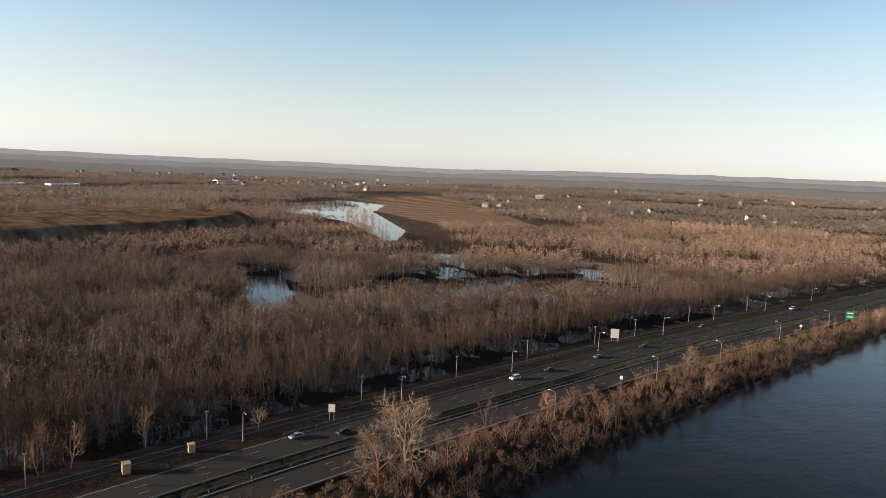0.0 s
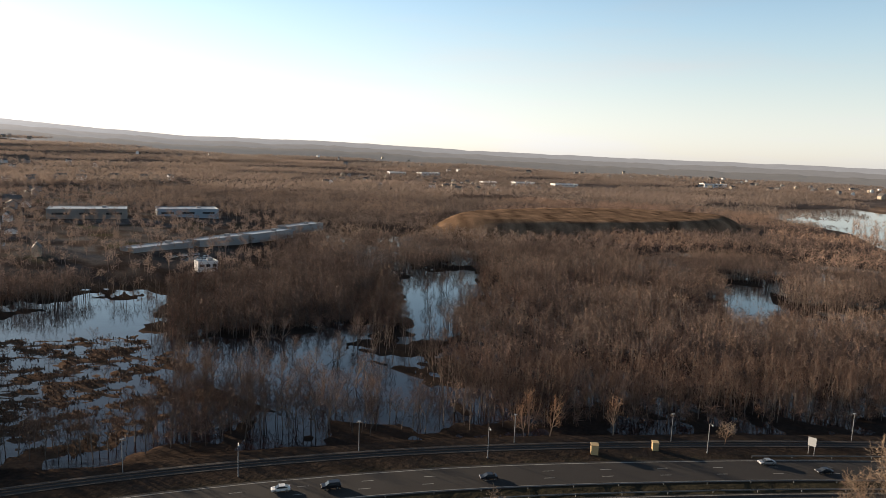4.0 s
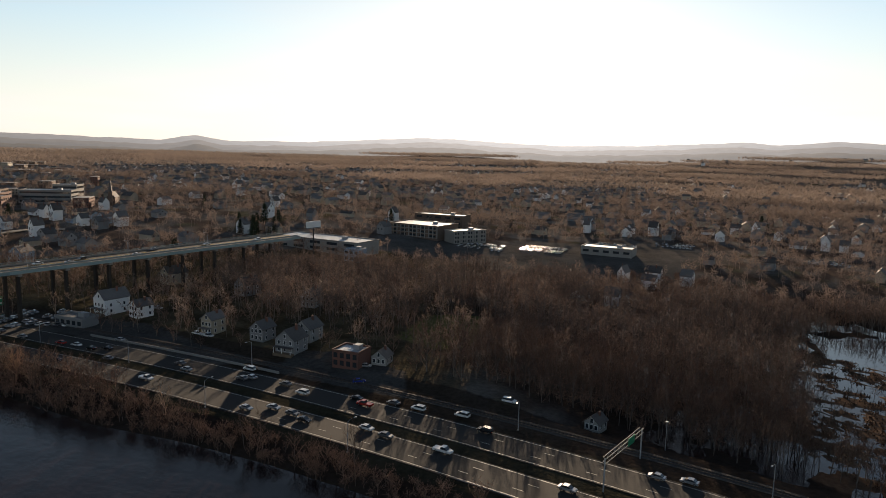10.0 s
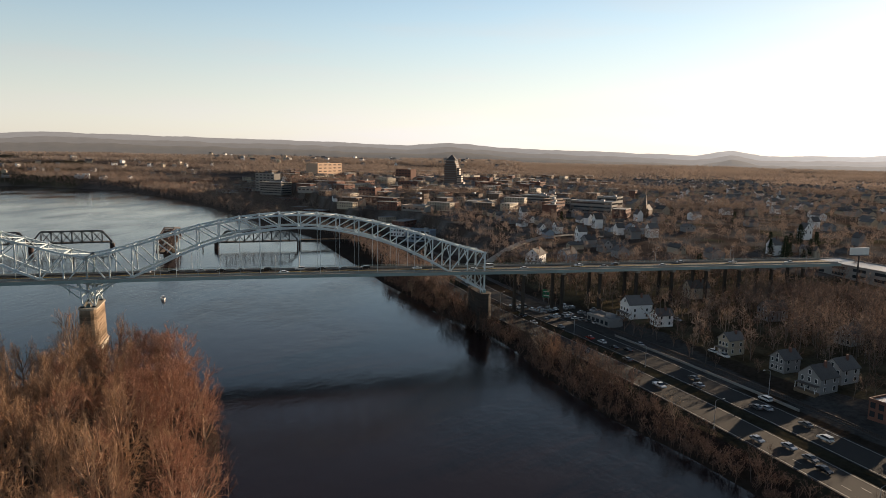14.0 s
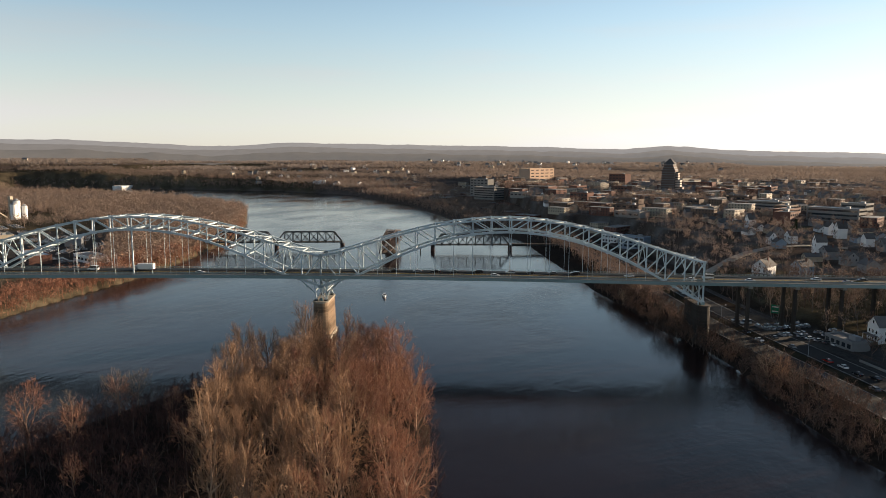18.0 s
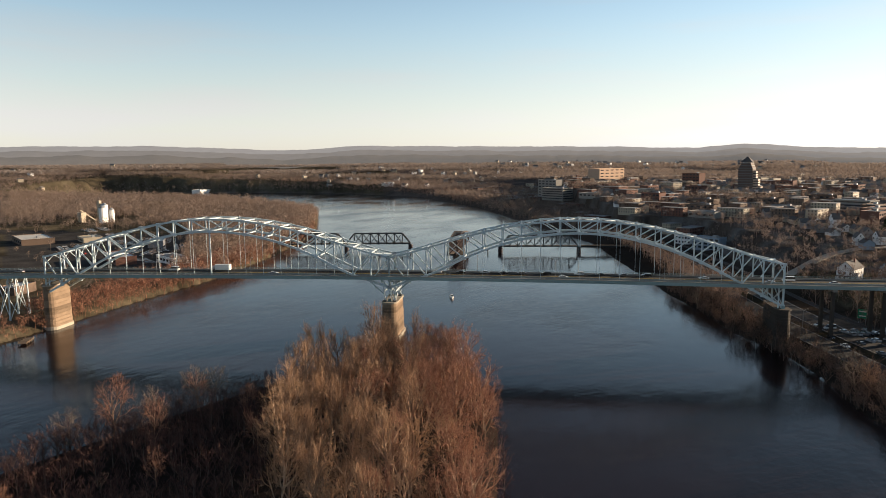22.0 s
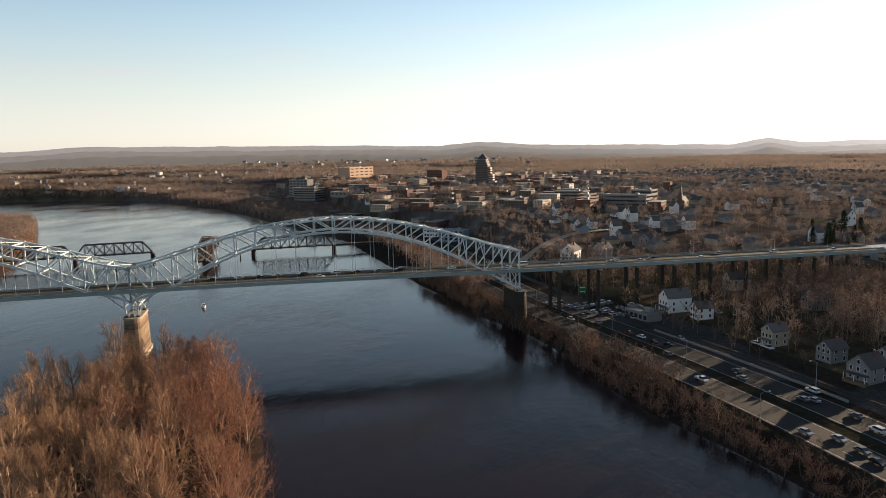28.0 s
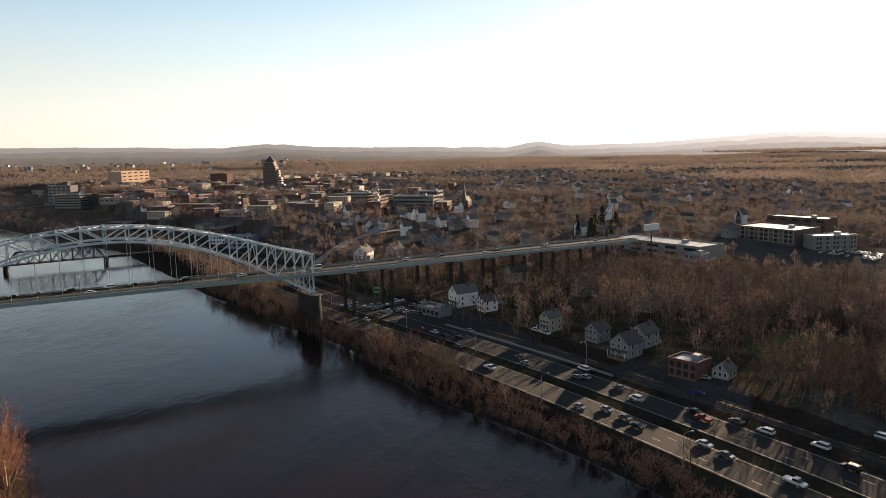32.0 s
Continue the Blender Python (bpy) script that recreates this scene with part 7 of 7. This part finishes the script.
# close-set brick and pale town blocks, too far off to tell apart singly
pick = []
for _ in range(900):
    a, d = radians(R2.uniform(74, 116)), R2.uniform(720, 1700)
    x, y = -math.sin(a) * d, math.cos(a) * d
    if float(poly_depth(np.array([x]), np.array([y]), RIVER)[0]) < -60 and all(math.hypot(x - p, y - q) > 26 for p, q in pick + taken) and len(pick) < 210 and R2.random() < (1.0 if radians(82) < a < radians(108) else 0.35):
        pick.append((x, y))
bl_walls, bl_roof, bl_win = [Geo(), Geo(), Geo()], Geo(), Geo()
for x, y in pick:
    w, l, h, z, t = R2.uniform(10, 32), R2.uniform(9, 16), R2.choice((6.0, 9.0, 9.0, 12.0)), ground_z(x, y), radians(62 + R2.choice((0, 90)) + R2.normal(0, 5))
    bl_walls[int(R2.integers(3))].box((x, y, z + h / 2 - 1), (w, l, h + 2), t)
    bl_roof.box((x, y, z + h + 0.2), (w + 0.3, l + 0.3, 0.4), t)
    for k in range(int(h // 3)):
        for q in np.arange(-w / 2 + 1.6, w / 2 - 1, 3.2):
            bl_win.box((x + q * math.cos(t), y + q * math.sin(t), z + 1.8 + 3 * k), (1.1, l + 0.1, 1.5), t)
        for q in np.arange(-l / 2 + 1.6, l / 2 - 1, 3.2):
            bl_win.box((x - q * math.sin(t), y + q * math.cos(t), z + 1.8 + 3 * k), (w + 0.1, 1.1, 1.5), t)
ob = thing("distant_blocks", "close-set red brick and pale flat-roofed town blocks", "buildings", kind="stuff")
for g, m, nm in zip(bl_walls, (BRICK, BRICK2, SIDING[2]), ("brick_walls", "brown_walls", "cream_walls")):
    part(nm, g, m, ob)
part("roofs", bl_roof, mat("far_flat_roof", (0.26, 0.25, 0.24), 0.8, 0, 0.6, 1.0, 0, 0.2, island=True), ob)
part("windows", bl_win, GLASS, ob)

# far white sheds
for x, y, w in ((1840, 960, 60), (1330, 1760, 80), (520, 2000, 70), (420, 1980, 50), (700, 1700, 60), (800, 1660, 70), (600, 1690, 40), (-1500, -1330, 60), (-1565, -790, 16)):
    place(flat_block("long white far-off shed among bare woods", SIDING[0], w, 24, 8, 1, 6, METALROOF, group="far sheds"), x, y, R2.uniform(0, 40), ground_z(x, y) + 4)

# rows of cars in the yards and car parks
g, gg = Geo(), Geo()
for cx, cy, rows_, n, turn in ((-385, 395, 4, 13, 25), (-350, 430, 4, 12, 25), (-330, 500, 3, 12, 20), (-520, 420, 3, 10, 25), (-300, 545, 3, 12, 20), (-180, 560, 3, 10, 10), (-372, 62, 3, 9, -60), (-352, 84, 2, 8, 25), (-470, -505, 4, 14, 30), (-520, -580, 4, 14, 30), (-430, -445, 2, 12, 62), (-545, -560, 4, 16, 40), (-500, -500, 4, 14, 45), (-560, -650, 4, 16, 60), (-610, -720, 4, 16, 60), (-470, -590, 3, 12, 60), (-30, 520, 3, 9, 46), (60, 640, 3, 8, 46)):
    m = pose(cx, cy, ground_z(cx, cy), 0, 0, turn)
    for i in range(n):
        for j in range(rows_):
            if R2.random() < 0.62:
                p = m @ Vector(((i - n / 2) * 2.9, (j // 2) * 17 + (j % 2) * 5.6, 0))
                a = radians(turn + 90)
                g.box((p.x, p.y, ground_z(p.x, p.y) + 0.65), (4.5, 1.8, 0.75), a, 0.94)
                gg.box((p.x - 0.2, p.y, ground_z(p.x, p.y) + 1.28), (2.6, 1.6, 0.55), a, 0.78)
lot = thing("parked_cars", "rows of parked cars standing in yards and car parks", "cars", kind="stuff")
part("bodies", g, mat("parked_car_paint", (0.30, 0.30, 0.31), 0.25, 0.2, 0.85, 1, 0, 0.6, island=True), lot)
part("cabins", gg, GLASS, lot)

# trees of the town
places = []
for x, y, z in lots:
    if math.hypot(x, y) < 1500:
        for _ in range(3):
            px, py = x + R2.uniform(-15, 15), y + R2.uniform(-15, 15)
            places.append((px, py, z, R2.uniform(0, 6.28), R2.uniform(0.5, 1.0)))
for _ in range(6000):
    a, d = radians(R2.uniform(30, 118)), math.sqrt(R2.uniform(300 ** 2, 1350 ** 2))
    x, y = -math.sin(a) * d, math.cos(a) * d
    places.append((x, y, None, R2.uniform(0, 6.28), R2.uniform(0.4, 1.0)))
for _ in range(2800):
    a, d = radians(R2.uniform(-5, 34)), math.sqrt(R2.uniform(430 ** 2, 1150 ** 2))
    places.append((-math.sin(a) * d, math.cos(a) * d, None, R2.uniform(0, 6.28), R2.uniform(0.45, 1.1)))
for _ in range(900):
    a, d = radians(R2.uniform(80, 104)), R2.uniform(500, 830)
    places.append((-math.sin(a) * d, math.cos(a) * d, None, R2.uniform(0, 6.28), R2.uniform(0.4, 0.9)))
px, py = np.array([p[0] for p in places]), np.array([p[1] for p in places])
ok = (poly_depth(px, py, RIVER) < -14)
rdd, _, rss = seg_dist(px, py, ROADLINE, False)
ok &= (rdd * rss > 42)
for bx_, by_ in taken:
    ok &= np.hypot(px - bx_, py - by_) > 9
bl = [BRIDGE.inverted() @ Vector((a, b, 0)) for a, b in zip(px, py)]
ok &= np.array([not (abs(v.y) < 14 and v.x < WEST + 10) for v in bl])
ok &= ~inside(px, py, LAWN) & ~inside(px, py, MILLYARD)
ok &= ~inside(px, py, [(-215, 135), (-140, 165), (-140, 185), (-220, 165)])
pz = land(px, py)[0]
joined("town_trees", "bare brown street and yard trees through the town", STREET, [(p[0], p[1], float(z), p[3], p[4]) for p, z, k in zip(places, pz, ok) if k], "trees", (TOWNTWIG,))

# brush and trees between the frontage houses and under the bridge approach
rows = []
for x, y, z in scatter(R2, [(-430, 20), (-385, 62), (-330, 88), (-270, 112), (-205, 148), (-170, 168), (-110, 186), (-140, 215), (-220, 215), (-330, 250), (-440, 260), (-500, 60)], 7.0):
    v = BRIDGE.inverted() @ Vector((x, y, 0))
    rdn = min(math.hypot(x - a, y - b) for a, b in ROADLINE)
    near = [math.hypot(x - a, y - b) for a, b in taken]
    if rdn > 26 and abs(v.y) > 11 and (not near or min(near) > 10) and R2.random() < 0.62 and not any(math.hypot(x - c[0], y - c[1]) < 6 for c in YARDS):
        rows.append((x, y, z, R2.uniform(0, 6.28), R2.uniform(0.5, 1.5) if R2.random() < 0.6 else R2.uniform(1.5, 2.2)))
joined("frontage_trees", "bare brown trees between the frontage houses", SLIMFAR, [(x, y, z, a, 0.45 + 0.32 * k) for x, y, z, a, k in rows[::2]], "trees", (GREYBARK, HILLTWIG))
rows = [r for i, r in enumerate(rows) if i % 2]
joined("frontage_brush", "tangled bare brush and small trees round the frontage houses", SHRUB, rows, "brush", (DARKBARK, BANKTWIG))


# dark evergreens
def evergreen(seed, h):
    """A ragged evergreen: whorls of drooping boughs clothed in short needles, with gaps between."""
    rng = np.random.default_rng(seed)
    n = 2600
    whorl = np.floor(rng.uniform(2, 15, n)) / 15
    t = np.clip(whorl + rng.normal(0, 0.012, n), 0.08, 1.0)
    bough = np.floor(rng.uniform(0, 9, n))
    a = bough * 0.698 + whorl * 40 + rng.normal(0, 0.16, n)
    reach = ((1 - t) ** 0.8 * h * 0.30 + 0.25) * (0.65 + 0.35 * np.sin(bough * 5.1 + whorl * 63))
    f = rng.uniform(0.1, 1.0, n)
    base = np.stack([np.cos(a) * reach * f, np.sin(a) * reach * f, t * h - 0.18 * reach * f ** 2], 1)
    out = np.stack([np.cos(a), np.sin(a), np.full(n, -0.1)], 1) + rng.normal(0, 0.5, (n, 3))
    v, f = spikes(rng, base, out, rng.uniform(0.6, 1.3, n), rng.uniform(0.1, 0.2, n))
    return Geo().tube((0, 0, -0.3), (0, 0, h * 0.95), h * 0.018, 0.05, 6), Geo().add([tuple(p) for p in v.tolist()], [tuple(q) for q in f.tolist()])


EVER = [(t.mesh("trunk", BARK), c.mesh("crown", PINE)) for t, c in (evergreen(1, 17), evergreen(2, 14))]
for x, y in ((-500, 256), (-508, 264), (-514, 252), (-522, 268), (-530, 276), (-506, 278), (-536, 262), (-496, 268), (-545, 290), (-516, 288), (-452, 175), (-300, 735), (-310, 742), (-500, 560), (-660, 120), (-690, 300), (-520, 410)):
    plant(EVER, x, y, R2, "dark green evergreen standing among bare trees", "evergreens", 0.6, 1.15, None, "evergreen_tree")

# ---------------------------------------------------------------- far bank industry, boat and dock
EY = "riverside works"
silo = thing("silo_group", "pale concrete silos and loading tower at a riverside works", "silo", m=pose(-700, -790, 5))
for i, (x, y, r, h) in enumerate(((0, 0, 4.5, 24), (8, 4, 4.0, 20), (-7, 5, 3.5, 17))):
    s = part("silo", Geo().tube((x, y, -1), (x, y, h), r, r, 14, True), SIDING[0], silo)
    part("cone", Geo().tube((x, y, h), (x, y, h + 3), r, 0.6, 14), GALV, s)
part("elevator", Geo().box((3, -6, 15), (4, 4, 30)), SIDING[2], silo)
mill = thing("aggregate_plant", "tan aggregate plant with sloping conveyor", "plant", m=pose(-690, -822, 5))
part("hopper", Geo().box((0, 0, 8), (7, 7, 11), 0, 1.2), SIDING[2], mill)
part("leg", Geo().box((0, 0, 0.5), (6, 6, 4)), SIDING[2], mill)
part("conveyor", Geo().beam((-22, 0, 1), (2, 0, 17), 1.6, 1.2), SIDING[2], mill)
place(flat_block("broad white-roofed warehouse on the far bank", BRICK2, 58, 30, 6, 1, 8, mat("white_roof", (0.72, 0.66, 0.56), 0.6, 0, 0.1, 1.0), group=EY), -503, -672, 62, 4.0)
place(flat_block("tan lean-to wing of the far bank warehouse", SIDING[2], 26, 18, 5, 1, 5, SIDING[2], group=EY), -530, -622, 62, 4.0)
place(flat_block("low red-fronted shed with pale roof", BRICK, 46, 16, 6, 1, 8, METALROOF, group=EY), -428, -470, 60, 4.5)
place(flat_block("low open boat shed with white posts", SIDING[0], 34, 14, 5, 1, 8, FLATROOF, group=EY), -440, -424, 65, 4.5)
place(flat_block("grey metal store shed", GALV, 30, 14, 6, 1, 5, METALROOF, group=EY), -520, -520, 40, 4.5)
place(flat_block("brown timber store shed", BRICK2, 22, 12, 5, 1, 4, METALROOF, group=EY), -300, -420, 20, 4.5)
for i in range(12):
    x, y = -470 + R2.uniform(-60, 60), -500 + R2.uniform(-70, 70)
    put_car("wskgrW"[int(R2.integers(6))], pose(x, y, ground_z(x, y), 0, 0, R2.choice((20.0, 110.0))))
for code, ob in KINDS.items():
    if code not in used:
        for c in list(ob.children_recursive) + [ob]:
            bpy.data.objects.remove(c)
dock = thing("dock", "weathered timber dock with piles at the water's edge", "dock", m=pose(-228, -316, 0, 0, 0, 35))
part("planking", Geo().box((0, 0, 1.0), (12, 4, 0.25)), TIMBER, dock)
for x in (-5, -2, 1, 4):
    for y in (-1.8, 1.8):
        part("pile", Geo().tube((x, y, -2.5), (x, y, 1.9), 0.22, 0.2, 7, True), TIMBER, dock)
boat = thing("motor_boat", "small white motor boat on the river", "boat", m=pose(-402, -160, 0.0, 0, 0, 30))
g = Geo()
g.add([(-3.4, -1.1, 0.9), (1.2, -1.2, 1.0), (3.8, 0, 1.25), (1.2, 1.2, 1.0), (-3.4, 1.1, 0.9), (-3.2, -0.8, -0.2), (1.0, -0.8, -0.2), (2.8, 0, -0.1), (1.0, 0.8, -0.2), (-3.2, 0.8, -0.2)],
      [(0, 1, 2, 3, 4), (5, 6, 1, 0), (6, 7, 2, 1), (7, 8, 3, 2), (8, 9, 4, 3), (9, 5, 0, 4)])
part("hull", g, SIDING[0], boat)
part("cabin", Geo().box((0.2, 0, 1.6), (2.2, 1.6, 1.3), 0, 0.85), SIDING[0], boat)
part("windscreen", Geo().box((1.25, 0, 1.75), (0.1, 1.4, 0.6)), GLASS, boat)
part("engine", Geo().box((-3.6, 0, 0.7), (0.5, 0.6, 1.0)), BLACKSTEEL, boat)
# the pale slip road behind the bridge
slip = thing("pavement", "pale concrete ramp road behind the bridge", "road", kind="structure")
g = Geo()
SL = [(-512, 40), (-540, 58), (-566, 72), (-590, 92), (-600, 118), (-592, 145)]
zs = [ground_z(*p) + 0.5 for p in SL]
for (ax, ay), (bx, by), za, zb in zip(SL, SL[1:], zs, zs[1:]):
    g.beam((ax, ay, za), (bx, by, zb), 7.0, 0.5)
part("ramp_slab", g, STONECAP, slip)
kerb = thing("retaining_wall", "low pale concrete wall along the frontage street", "wall")
g = Geo()
wl_ = offset_line(ROADLINE, -20.5)
pts = [along(wl_, s) for s in np.arange(1166, 1272, 6.0)]
for (ax, ay, _), (bx, by, _) in zip(pts, pts[1:]):
    g.beam((ax, ay, ROADZ + 0.2), (bx, by, ROADZ + 0.2), 0.4, 1.0)
part("wall", g, CONCRETE, kerb)

bpy.context.view_layer.update()
